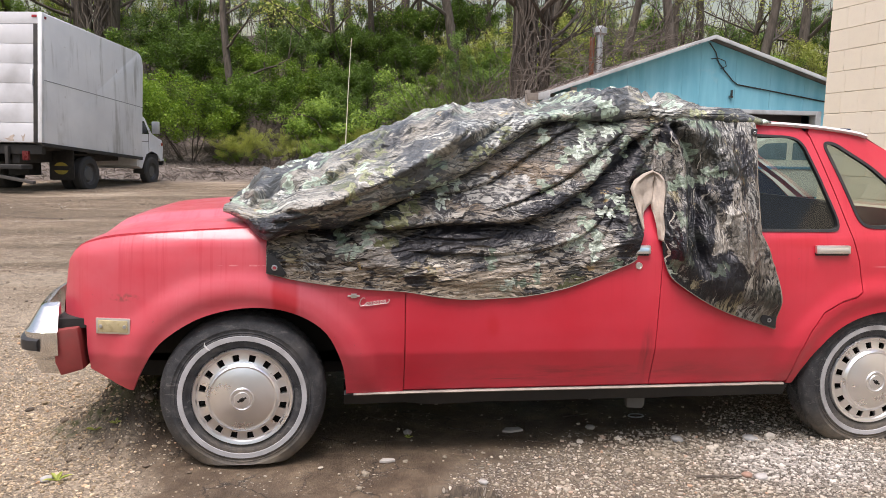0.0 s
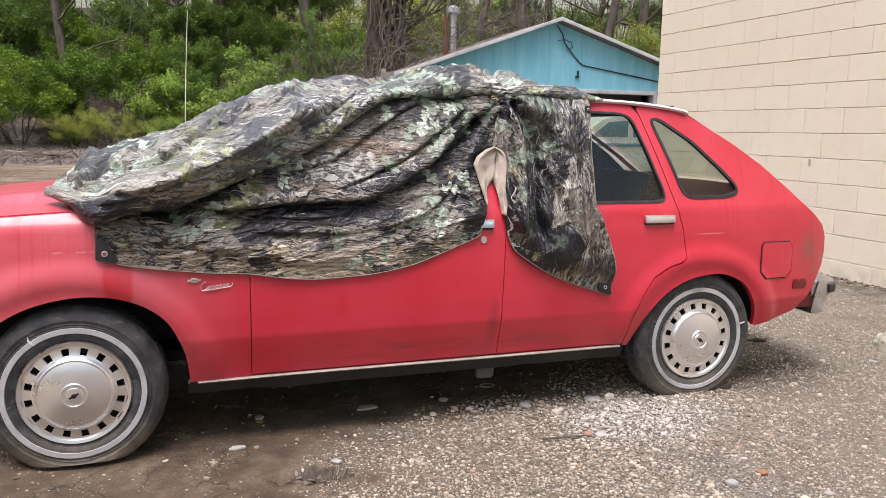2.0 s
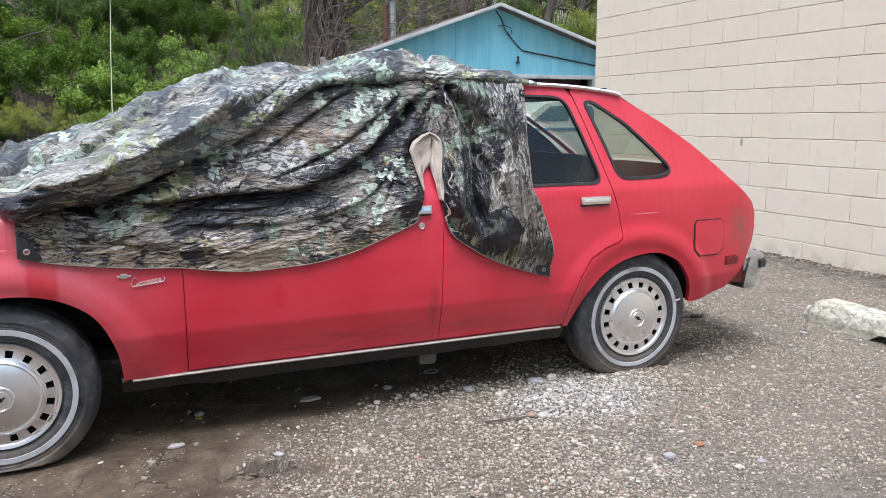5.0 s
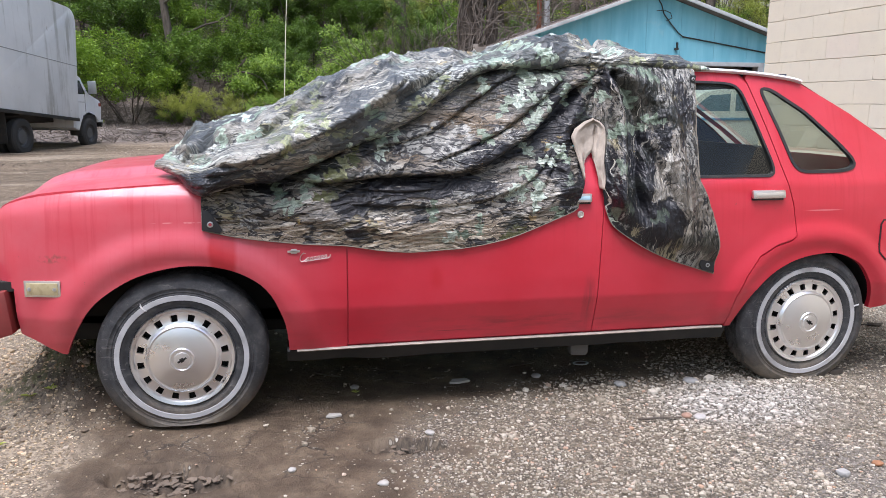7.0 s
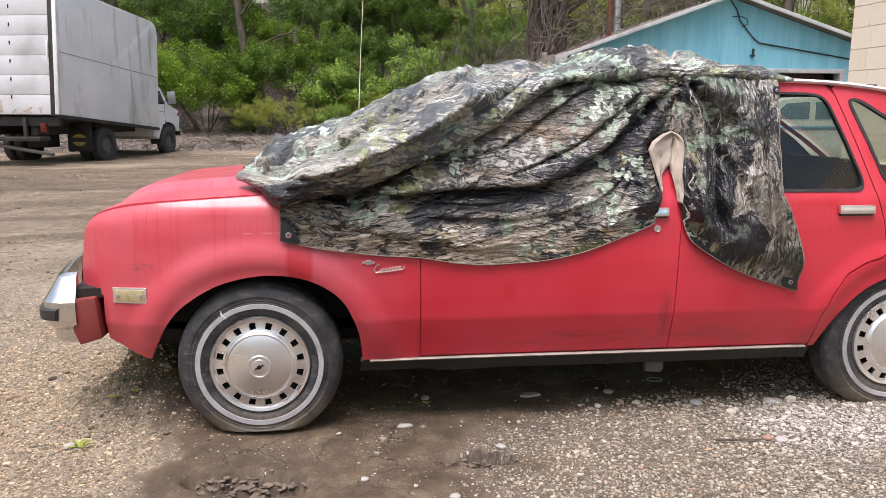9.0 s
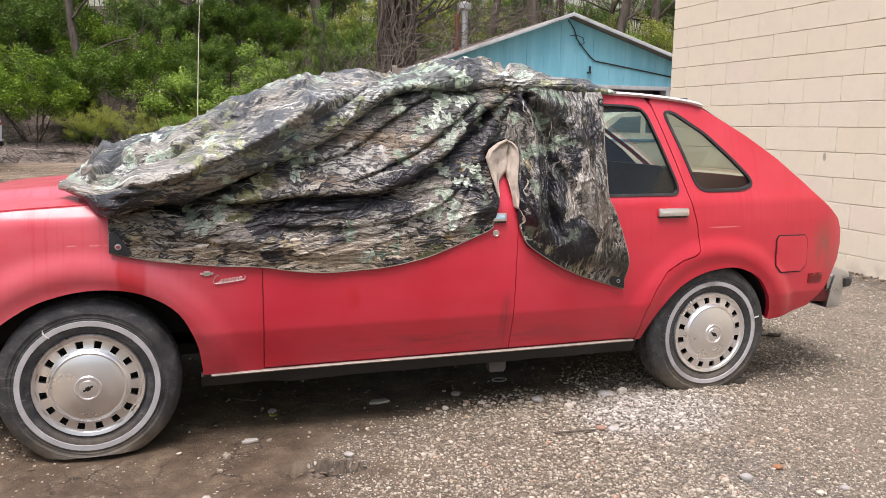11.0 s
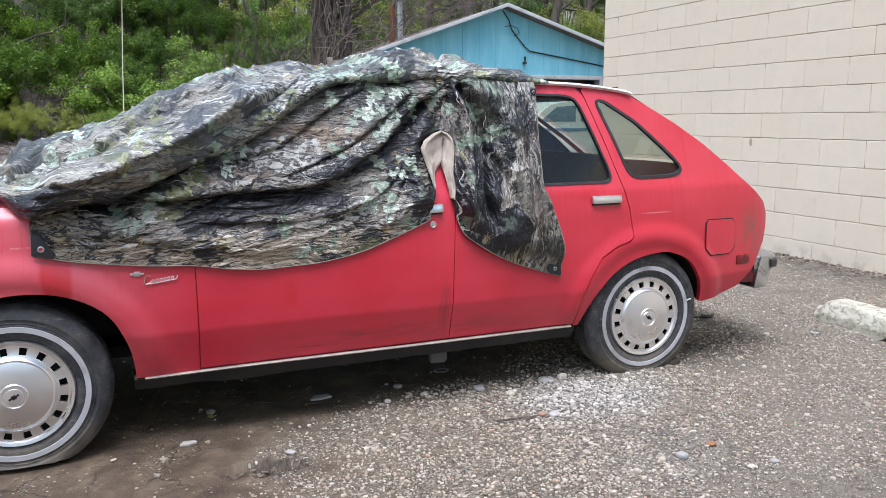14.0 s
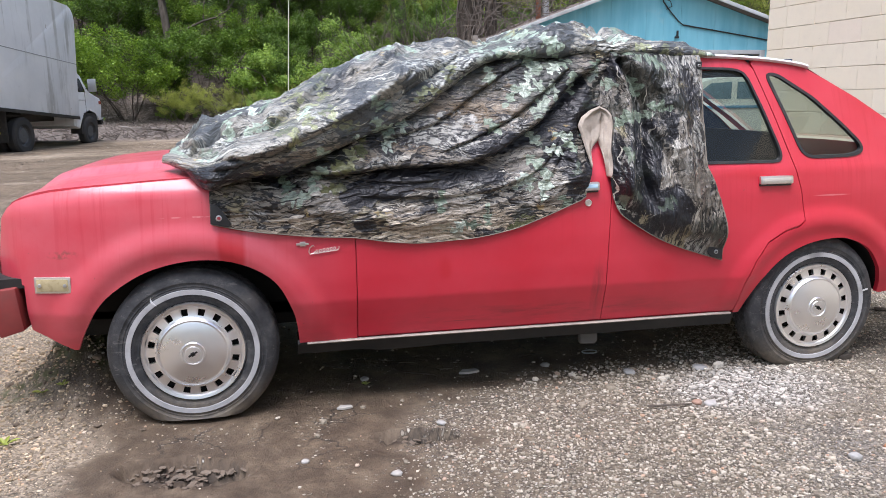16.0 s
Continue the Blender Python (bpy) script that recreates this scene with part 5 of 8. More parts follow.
# ---- concrete wheel stop ----
def build_wheel_stop():
    a, b = Vector((4.025, 0.43, 0)), Vector((4.06, -1.11, 0))
    d = (b - a).normalized()
    n = Vector((-d.y, d.x, 0))
    length = (b - a).length
    # section: foot, upright face, chamfer, flat top; the underside is broken away along the middle
    sec = [(-0.115, 0.0), (-0.112, 0.055), (-0.080, 0.115), (-0.055, 0.128), (0.055, 0.128), (0.080, 0.115), (0.112, 0.055), (0.115, 0.0), (0.05, 0.0), (-0.05, 0.0)]
    pts = []
    for k in range(len(sec)):
        p, q = np.array(sec[k]), np.array(sec[(k + 1) % len(sec)])
        m = max(1, int(np.linalg.norm(q - p) / 0.012))
        pts += [p + (q - p) * i / m for i in range(m)]
    rows, cols = 130, len(pts)
    verts = []
    for i in range(rows):
        t = i / (rows - 1)
        end = smooth(0, 0.06, t) * smooth(1, 0.95, t)
        for j, (px, pz) in enumerate(pts):
            lift = 0.045 * smooth(0.27, 0.33, t) * smooth(0.95, 0.85, t) * smooth(0.07, 0.0, pz)
            wide, tall = 0.72 + 0.28 * float(end), 0.62 + 0.38 * float(end)
            chip = 0.020 * (float(fbm(t * 30, j * 0.35, 31)) - 0.55) + 0.010 * (float(vnoise(t * 110, j * 0.9, 33)) - 0.5)
            s = 1 + chip * 1.6
            q = a + d * (t * length) + n * (px * wide * s)
            verts.append((q.x, q.y, float(ground_z(q.x, q.y)) + (pz * tall + lift) * (1 + chip * 2.0) - 0.004))
    faces = [[i * cols + j, i * cols + (j + 1) % cols, (i + 1) * cols + (j + 1) % cols, (i + 1) * cols + j] for i in range(rows - 1) for j in range(cols)]
    faces += [list(range(cols))[::-1], [(rows - 1) * cols + j for j in range(cols)]]
    ob = sheet("wheel_stop", verts, faces, CONCRETE, sharp=50)
    tagged(ob, "chipped concrete wheel stop with flaking white paint", "wheel stop")


build_wheel_stop()

# unseen wall added behind the viewer to trim low sky light and reflections
bm = bmesh.new()
box(bm, -18, 14, -13.3, -13.0, -0.3, 2.0)
tagged(part("wall_south", bm, REAR_WALL), "unseen plain tan wall added to trim low sky light", "wall", kind="structure")

# ---- the red hatchback ----
CAR = root("hatchback_car", (1.23, 0.785, 0.0), "faded red four-door hatchback car with a flat front tyre", "car")
MID = 0.785
ZTAB = np.linspace(0.1, 1.45, 541)
YTAB = np.interp(ZTAB, [0.1, 0.2, 0.26, 0.34, 0.421, 0.424, 0.50, 0.62, 0.75, 0.84, 0.88, 1.0, 1.12, 1.24, 1.30], [0.085, 0.062, 0.046, 0.024, 0.0005, 0.0, -0.003, 0.0, 0.010, 0.024, 0.042, 0.085, 0.128, 0.172, 0.20])
KER = np.exp(-(np.arange(-10, 11) / 2.2) ** 2)
SOFT = np.abs(ZTAB - 0.422) > 0.03
SOFT[:12], SOFT[-12:] = False, False
YTAB = np.where(SOFT, np.convolve(YTAB, KER / KER.sum(), "same"), YTAB)


def side_y(x, z):
    """How far the near flank lies from y = 0, the widest line of the body."""
    x, z = np.asarray(x, float), np.asarray(z, float)
    y = np.interp(z, ZTAB, YTAB)
    y = y + 0.095 * np.clip((0.1 - x) / 0.75, 0, None) ** 2.2 + 0.07 * np.clip((-0.50 - x) / 0.13, 0, None) ** 2
    y = y + 0.085 * np.clip((x - 2.3) / 0.95, 0, None) ** 2 + 0.03 * np.clip((x - 3.10) / 0.14, 0, 1.5) ** 2
    for cx, cz, rx, rz in ((0.005, 0.26, 0.368, 0.345), (2.475, 0.26, 0.335, 0.322)):
        r = np.hypot((x - cx) / rx, (z - cz) / rz)
        y = y - (0.015 * smooth(1.38, 1.18, r) - 0.013 * smooth(1.12, 1.0, r)) * smooth(0.23, 0.34, z)
    # pressed crease along the top of the front fender
    crease = np.interp(x, [-0.62, -0.55, -0.345, -0.148, 0.046, 0.5], [0.745, 0.781, 0.809, 0.823, 0.829, 0.835])
    y = y + 0.45 * np.clip(z - crease, 0, 0.07) * smooth(0.55, 0.35, x)
    return y


def inset(loop, d):
    p = np.array(loop, float)
    area = 0.5 * np.sum(p[:, 0] * np.roll(p[:, 1], -1) - np.roll(p[:, 0], -1) * p[:, 1])
    e = np.roll(p, -1, 0) - p
    n = np.stack([-e[:, 1], e[:, 0]], 1) / np.maximum(np.linalg.norm(e, axis=1), 1e-9)[:, None] * np.sign(area)
    m = n + np.roll(n, 1, 0)
    m = m / np.maximum(np.linalg.norm(m, axis=1), 0.4)[:, None]
    return p + m * d


def densify(loop, step):
    out = []
    p = np.array(loop, float)
    for a, b in zip(p, np.roll(p, -1, 0)):
        n = max(1, int(np.ceil(np.linalg.norm(b - a) / step)))
        out += [a + (b - a) * k / n for k in range(n)]
    return np.array(out)


def inside(pts, loops):
    hit = np.zeros(len(pts), bool)
    for loop in loops:
        for a, b in zip(loop, np.roll(loop, -1, 0)):
            if abs(a[1] - b[1]) < 1e-12:
                continue
            cross = ((a[1] > pts[:, 1]) != (b[1] > pts[:, 1])) & (pts[:, 0] < (b[0] - a[0]) * (pts[:, 1] - a[1]) / (b[1] - a[1]) + a[0])
            hit ^= cross
    return hit


def flank_mesh(loops, step=0.03, lift=0.0, depth=0.022, far=False):
    """A curved body panel with holes, from its outlines in x and z, with turned-in edges."""
    from mathutils.geometry import delaunay_2d_cdt
    loops = [densify(l, step) for l in loops]
    lo, hi = loops[0].min(0), loops[0].max(0)
    gx, gz = np.meshgrid(np.arange(lo[0], hi[0], step), np.arange(lo[1], hi[1], step))
    pts = np.stack([gx.ravel() + 0.0013, gz.ravel() + 0.0017], 1)
    # a row of points right on the pressed line of the doors
    pts[:, 1] = np.where(np.abs(pts[:, 1] - 0.422) < step / 2, 0.422, pts[:, 1])
    row = pts[np.abs(pts[:, 1] - 0.422) < 1e-6]
    pts = np.vstack([pts, row + (0, 0.010), row - (0, 0.010)])
    pts = pts[inside(pts, loops)]
    rim = np.vstack(loops)
    near = np.array([np.min(np.hypot(*(rim - p).T)) for p in pts]) if len(pts) else np.zeros(0)
    pts = pts[near > step * 0.45]
    edges, n = [], 0
    for l in loops:
        edges += [(n + k, n + (k + 1) % len(l)) for k in range(len(l))]
        n += len(l)
    co, _, tris, *_ = delaunay_2d_cdt([Vector(p) for p in np.vstack([rim, pts])], edges, [], 0, 1e-6)
    co = np.array([c[:] for c in co])
    mids = np.array([co[list(t)].mean(0) for t in tris])
    ok = inside(mids, loops)
    bm = bmesh.new()
    y = side_y(co[:, 0], co[:, 1]) - lift
    flip = (lambda v: 2 * MID - v) if far else (lambda v: v)
    vs = [bm.verts.new((c[0], flip(v), c[1])) for c, v in zip(co, y)]
    for t, good in zip(tris, ok):
        if good:
            bm.faces.new([vs[k] for k in t])
    bm.normal_update()
    rims = [e for e in bm.edges if len(e.link_faces) == 1]
    made = {}
    for e in rims:
        quad = []
        for v in e.verts:
            if v not in made:
                made[v] = (bm.verts.new(v.co), bm.verts.new(v.co + Vector((0, depth if not far else -depth, 0))))
            quad.append(made[v])
        bm.faces.new((quad[0][0], quad[1][0], quad[1][1], quad[0][1]))
    for v in [v for v in bm.verts if not v.link_faces]:
        bm.verts.remove(v)
    return bm


def flank(name, loops, material, parent=None, label="", **kw):
    near = part(name, flank_mesh(loops, **kw), material, parent or CAR, label, sharp=40)
    return near


ARCH_F = [(-0.388, 0.284), (-0.353, 0.359), (-0.295, 0.451), (-0.22, 0.515), (-0.119, 0.568), (0.014, 0.596), (0.137, 0.588), (0.235, 0.552), (0.304, 0.494), (0.350, 0.395), (0.364, 0.32), (0.368, 0.262)]
ARCH_R = [(2.135, 0.262), (2.162, 0.325), (2.212, 0.415), (2.285, 0.488), (2.37, 0.533), (2.47, 0.556), (2.58, 0.555), (2.69, 0.508), (2.752, 0.43), (2.783, 0.36), (2.790, 0.305)]
SEAM = [(-0.607, 0.748), (-0.582, 0.783), (-0.55, 0.806), (-0.50, 0.822), (-0.444, 0.834), (-0.344, 0.846), (-0.148, 0.861), (0.027, 0.871), (0.25, 0.877), (0.45, 0.880), (0.58, 0.880)]
arch_f, arch_r = [tuple(p) for p in curve(ARCH_F, 40)], [tuple(p) for p in curve(ARCH_R, 40)]
NOSE = [(-0.402, 0.287), (-0.46, 0.322), (-0.533, 0.364), (-0.538, 0.45), (-0.537, 0.525), (-0.60, 0.535), (-0.637, 0.548), (-0.634, 0.602), (-0.622, 0.675)]
FENDER = arch_f + [(0.577, 0.266), (0.577, 0.62)] + SEAM[::-1] + NOSE[::-1]
DOOR_F = [(0.584, 0.274), (0.584, 0.86), (0.60, 0.885), (1.07, 1.258), (1.10, 1.276), (1.562, 1.284), (1.560, 0.90), (1.547, 0.74), (1.540, 0.62), (1.534, 0.48), (1.532, 0.36), (1.531, 0.274)]
HOLE_F = [(0.71, 0.885), (1.095, 1.205), (1.13, 1.222), (1.475, 1.232), (1.475, 0.890)]
DOOR_R = [(1.539, 0.274), (1.540, 0.36), (1.542, 0.48), (1.548, 0.62), (1.555, 0.74), (1.568, 0.90), (1.570, 1.284), (2.10, 1.280), (2.165, 1.270), (2.203, 1.235), (2.23, 1.16), (2.273, 1.03), (2.317, 0.881), (2.350, 0.76), (2.362, 0.68), (2.361, 0.640), (2.342, 0.624), (2.28, 0.606), (2.205, 0.562), (2.155, 0.487), (2.118, 0.40), (2.105, 0.32), (2.100, 0.274)]
DOOR_R = [(x + (-0.005 if x < 1.6 else 0.0055), z) for x, z in DOOR_R]
DOOR_F = [(x - 0.003 if x < 0.59 else x, z) for x, z in DOOR_F]
HOLE_R = [(1.63, 0.874), (1.63, 1.240), (1.95, 1.242), (2.11, 1.238), (2.155, 1.228), (2.180, 1.200), (2.228, 1.075), (2.278, 0.925), (2.282, 0.895), (2.274, 0.878), (2.255, 0.872)]
BACK = [(2.805, 0.300), (2.93, 0.328), (3.02, 0.352), (3.075, 0.40), (3.115, 0.45), (3.15, 0.515), (3.18, 0.56), (3.20, 0.63), (3.203, 0.69), (3.175, 0.745), (3.11, 0.80), (3.035, 0.855), (2.975, 0.905), (2.825, 1.02), (2.67, 1.118), (2.53, 1.195), (2.43, 1.247), (2.34, 1.270), (2.22, 1.277)]
QUARTER = arch_r + BACK + [(2.205, 1.255), (2.213, 1.235), (2.239, 1.163), (2.282, 1.033), (2.326, 0.883), (2.359, 0.762), (2.371, 0.68), (2.370, 0.635), (2.347, 0.615), (2.284, 0.597), (2.211, 0.555), (2.163, 0.483), (2.126, 0.397), (2.113, 0.318), (2.108, 0.262)]
HOLE_Q = [(2.262, 1.206), (2.278, 1.220), (2.315, 1.214), (2.459, 1.124), (2.59, 1.008), (2.652, 0.945), (2.664, 0.918), (2.652, 0.898), (2.60, 0.886), (2.43, 0.884), (2.390, 0.892), (2.366, 0.92), (2.322, 1.05)]

def rounded(loop, times=2):
    """The outline with its corners cut round."""
    p = densify(loop, 0.06)
    for _ in range(times):
        q = np.roll(p, -1, 0)
        p = np.stack([0.75 * p + 0.25 * q, 0.25 * p + 0.75 * q], 1).reshape(-1, 2)
    return p


HOLE_F, HOLE_R, HOLE_Q = rounded(HOLE_F), rounded(HOLE_R), rounded(HOLE_Q)

for far in (False, True):
    def side_part(name, loops, material, parent=None, label="", **kw):
        return part(name, flank_mesh(loops, far=far, **kw), material, parent or CAR, label, sharp=15 if name in ("front_door", "rear_door") and not far else 40)

    fine = 0.018 if not far else 0.07
    side_part("front_fender", [FENDER], RED, step=fine)
    door_a = side_part("front_door", [DOOR_F, HOLE_F], RED, step=fine)
    door_b = side_part("rear_door", [DOOR_R, HOLE_R], RED, step=fine)
    tail = side_part("rear_quarter_panel", [QUARTER, HOLE_Q], RED, step=fine, label="faded red quarter panel stained brown at the tail")
    for owner, hole, band in ((door_a, HOLE_F, 0.006), (door_b, HOLE_R, 0.006), (tail, HOLE_Q, 0.009)):
        outer, inner = inset(hole, -0.003), inset(hole, band)
        side_part("window_seal", [outer, inner], RUBBER, owner, step=0.03, lift=0.004, depth=0.02)
        pane = side_part("window_pane", [inset(hole, 0.0)], GLASS, owner, step=0.06, lift=-0.012, depth=0.004)
        pane.visible_shadow = False
    if far:
        side_part("pillar_trim", [inset(QUARTER, 0.012), inset(HOLE_Q, -0.004)], NAVY, tail, "navy blue inner trim", step=0.07, lift=-0.04, depth=0.004)
    # inner door skins
    for owner, loop in ((door_a, [(0.60, 0.30), (0.60, 0.86), (1.545, 0.86), (1.53, 0.30)]), (door_b, [(1.56, 0.30), (1.585, 0.86), (2.33, 0.86), (2.36, 0.65), (2.12, 0.50), (2.1, 0.30)])):
        side_part("door_card", [loop], VINYL, owner, step=0.08, lift=-0.07, depth=0.012)
    if not far:
        # painted jambs behind the door gaps
        for outline in (DOOR_F, DOOR_R):
            side_part("door_jamb", [inset(outline, -0.012), inset(outline, 0.012)], RED, step=0.03, lift=-0.011, depth=0.01)
        NEAR_DOOR_F, NEAR_DOOR_R, NEAR_TAIL, NEAR_FENDER = door_a, door_b, tail, None


def strip(name, line, half, material, parent, label="", lift=0.008, thick=0.014, n=40):
    """A narrow moulding along a line on the flank."""
    p = curve(line, n)
    bm = bmesh.new()
    rings = []
    for x, z in p:
        y = float(side_y(max(x, 0.56) if name == "sill_strip" else x, z))
        rings.append([bm.verts.new(v) for v in ((x, y + 0.006, z - half), (x, y - lift * 0.7, z - half * 0.9), (x, y - lift, z), (x, y - lift * 0.7, z + half * 0.9), (x, y + 0.006, z + half))])
    for a, b in zip(rings, rings[1:]):
        for k in range(4):
            bm.faces.new((a[k], a[k + 1], b[k + 1], b[k]))
    bm.faces.new(rings[0]), bm.faces.new(rings[-1][::-1])
    return part(name, bm, material, parent, label, sharp=50)


strip("sill_strip", [(0.395, 0.259), (0.8, 0.262), (1.5, 0.261), (2.095, 0.262)], 0.0045, SILL_TRIM, CAR, "dull beige metal strip along the sill", lift=0.012)
strip("drip_rail", [(1.12, 1.284), (1.6, 1.292), (2.05, 1.286), (2.25, 1.275), (2.40, 1.257), (2.45, 1.244)], 0.0085, DRIP, CAR, "bright roof drip moulding", lift=0.022)

# pale jacking bracket under the sill
bm = bmesh.new()
prism(bm, [(1.480, 0.205), (1.556, 0.212), (1.556, 0.160), (1.545, 0.146), (1.484, 0.150)], 0.118, 0.150, "y", 0.004)
part("jacking_bracket", bm, plain("pale_dusty_steel", (0.10, 0.097, 0.092), 0.8, vary=0.25), CAR, "pale dusty jacking bracket")

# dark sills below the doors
SILL_BLACK = plain("black_sill_paint", (0.013, 0.013, 0.013), 0.7, vary=0.3, scale=14, grime=0.15)
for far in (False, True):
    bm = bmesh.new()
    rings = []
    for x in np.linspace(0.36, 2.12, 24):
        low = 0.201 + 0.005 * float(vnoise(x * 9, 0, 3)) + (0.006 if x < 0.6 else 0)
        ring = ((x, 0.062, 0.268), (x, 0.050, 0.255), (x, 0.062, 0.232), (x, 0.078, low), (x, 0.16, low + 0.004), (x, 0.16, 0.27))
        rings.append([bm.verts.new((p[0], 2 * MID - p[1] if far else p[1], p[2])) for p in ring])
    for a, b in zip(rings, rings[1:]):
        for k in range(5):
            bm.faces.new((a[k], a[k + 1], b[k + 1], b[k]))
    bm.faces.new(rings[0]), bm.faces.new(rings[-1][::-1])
    part("rocker_panel", bm, SILL_BLACK, CAR, "black sill panel")


# hood, nose, roof, windscreen and hatch: sheets from flank to flank
def across(name, stations, material, label="", ny=40, crown=None, edge=0.0, sharp=40):
    """Stations of (x, z, near y); each runs over to the far side, lifted by crown(x, share)."""
    st = np.array(stations, float)
    verts = []
    for x, z, y0 in st:
        for k in range(ny + 1):
            s = k / ny
            y = y0 + (2 * MID - 2 * y0) * s
            verts.append((x, y, z + (crown(x, y) if crown else 0.0)))
    n = len(st)
    faces = grid_faces(n, ny + 1)
    # turned-down border
    ring = [i * (ny + 1) for i in range(n)] + [(n - 1) * (ny + 1) + k for k in range(1, ny + 1)] + [i * (ny + 1) + ny for i in range(n - 2, -1, -1)] + [k for k in range(ny - 1, 0, -1)]
    base = len(verts)
    if edge:
        verts += [verts[i] for i in ring] + [(verts[i][0], verts[i][1] + (0.004 if verts[i][1] < MID else -0.004), verts[i][2] - edge) for i in ring]
        m = len(ring)
        faces += [[base + k, base + (k + 1) % m, base + m + (k + 1) % m, base + m + k] for k in range(m)]
    return sheet(name, verts, faces, material, CAR, label, sharp)


def hood_crown(x, y):
    d = abs(y - MID)
    front = float(smooth(-0.63, -0.40, x))
    step = float(smooth(0.46, 0.38, d)) * float(smooth(-0.56, -0.47, x))
    return 0.016 * (1 - (d / 0.76) ** 2) * front + 0.024 * step + 0.010 * float(smooth(0.72, 0.60, d)) * front


seam = curve(SEAM[:-1], 34)
across("hood", [(x - 0.0, z + 0.003, float(side_y(x, z)) + 0.012) for x, z in seam] + [(0.54, 0.884, 0.055)], RED, "faded red hood with a raised centre", 60, hood_crown, 0.02)
# nose between the fenders
across("nose_panel", [(x - 0.012, z, float(side_y(x, z)) + 0.02) for x, z in curve([(-0.583, 0.735), (-0.60, 0.70), (-0.615, 0.64), (-0.635, 0.56), (-0.62, 0.50), (-0.56, 0.40)], 12)], RED, "", 12, None, 0.0)
across("roof", [(x, z, y) for x, z, y in ((1.10, 1.272, 0.20), (1.16, 1.292, 0.195), (1.3, 1.300, 0.192), (1.7, 1.303, 0.192), (2.0, 1.298, 0.192), (2.2, 1.286, 0.192), (2.36, 1.268, 0.195), (2.46, 1.244, 0.20))], RED, "faded red roof", 24, lambda x, y: 0.030 * (1 - (abs(y - MID) / 0.6) ** 2), 0.015)
screen = across("windscreen", [(x, z, y) for x, z, y in ((0.53, 0.90, 0.07), (0.8, 1.09, 0.13), (1.10, 1.268, 0.20))], GLASS, "", 8, lambda x, y: 0.02 * (1 - (abs(y - MID) / 0.7) ** 2))
screen.visible_shadow = False
HATCH = [(2.46, 1.244, 0.20), (2.60, 1.165, 0.185), (2.85, 1.015, 0.155), (3.035, 0.886, 0.14), (3.10, 0.838, 0.14), (3.17, 0.782, 0.15), (3.212, 0.728, 0.16), (3.236, 0.69, 0.17), (3.238, 0.62, 0.17), (3.21, 0.52, 0.16), (3.17, 0.43, 0.15)]
hatch = across("hatch", [(x + 0.004, z, y) for x, z, y in HATCH], RED, "red sloping hatch", 20, lambda x, y: 0.022 * (1 - (abs(y - MID) / 0.62) ** 2))
rear = across("rear_window", [(x + 0.012, z + 0.012, y + 0.06) for x, z, y in HATCH[0:4]], GLASS, "", 8, lambda x, y: 0.022 * (1 - (abs(y - MID) / 0.62) ** 2))
for lid, k in ((hatch, 0),):
    # glazed opening: drop the faces under the rear window
    bm = bmesh.new()
    bm.from_mesh(lid.data)
    gone = [f for f in bm.faces if f.calc_center_median().x < 3.0 and f.calc_center_median().x > 2.5 and 0.24 < f.calc_center_median().y < 1.33]
    bmesh.ops.delete(bm, geom=gone, context="FACES")
    bm.to_mesh(lid.data)
    bm.free()

# floor, bulkheads and wheel housings, all dark
for name, place in (
    ("floor_pan", (0.40, 2.08, 0.10, 1.47, 0.215, 0.26)),
    ("subframe", (-0.45, 3.05, 0.36, 1.21, 0.25, 0.34)),
    ("bulkhead", (0.40, 0.45, 0.09, 1.48, 0.25, 0.87)),
    ("rear_pan", (2.80, 3.0, 0.20, 1.37, 0.34, 0.37)),
    ("inner_apron", (-0.52, 0.40, 0.09, 1.48, 0.60, 0.63)),
    ("front_crossmember", (-0.52, -0.47, 0.22, 1.35, 0.36, 0.60)),
    ("rear_deck", (2.05, 2.95, 0.10, 1.47, 0.60, 0.64)),
    ("inner_sill", (2.05, 2.1, 0.09, 0.40, 0.26, 0.60)),
    ("inner_sill", (2.05, 2.1, 1.17, 1.48, 0.26, 0.60)),
    ("rear_panel", (2.86, 2.9, 0.14, 1.43, 0.33, 0.62)),
):
    bm = bmesh.new()
    box(bm, *place)
    part(name, bm, DARK, CAR)
for x, r in ((0.0, 0.035), (2.47, 0.045)):
    bm = bmesh.new()
    tube(bm, [(x, 0.12, 0.27), (x, 1.45, 0.27)], r, 8)
    part("axle", bm, DARK, CAR)


# arch liners: dark curved housings behind the wheels
def liner(cx, arch):
    bm = bmesh.new()
    a = [bm.verts.new((cx + (x - cx) * 1.01, float(side_y(x, z)) + 0.018, z + 0.004)) for x, z in arch]
    b = [bm.verts.new((cx + (x - cx) * 1.12, 0.36, z + 0.03)) for x, z in arch]
    for i in range(len(arch) - 1):
        bm.faces.new((a[i], a[i + 1], b[i + 1], b[i]))
    c = [bm.verts.new((cx + (x - cx) * 1.12, 0.36, z + 0.03)) for x, z in arch]
    bm.faces.new(c)
    part("wheel_housing", bm, DARK, CAR, sharp=60)


liner(0.0, arch_f), liner(2.47, arch_r)


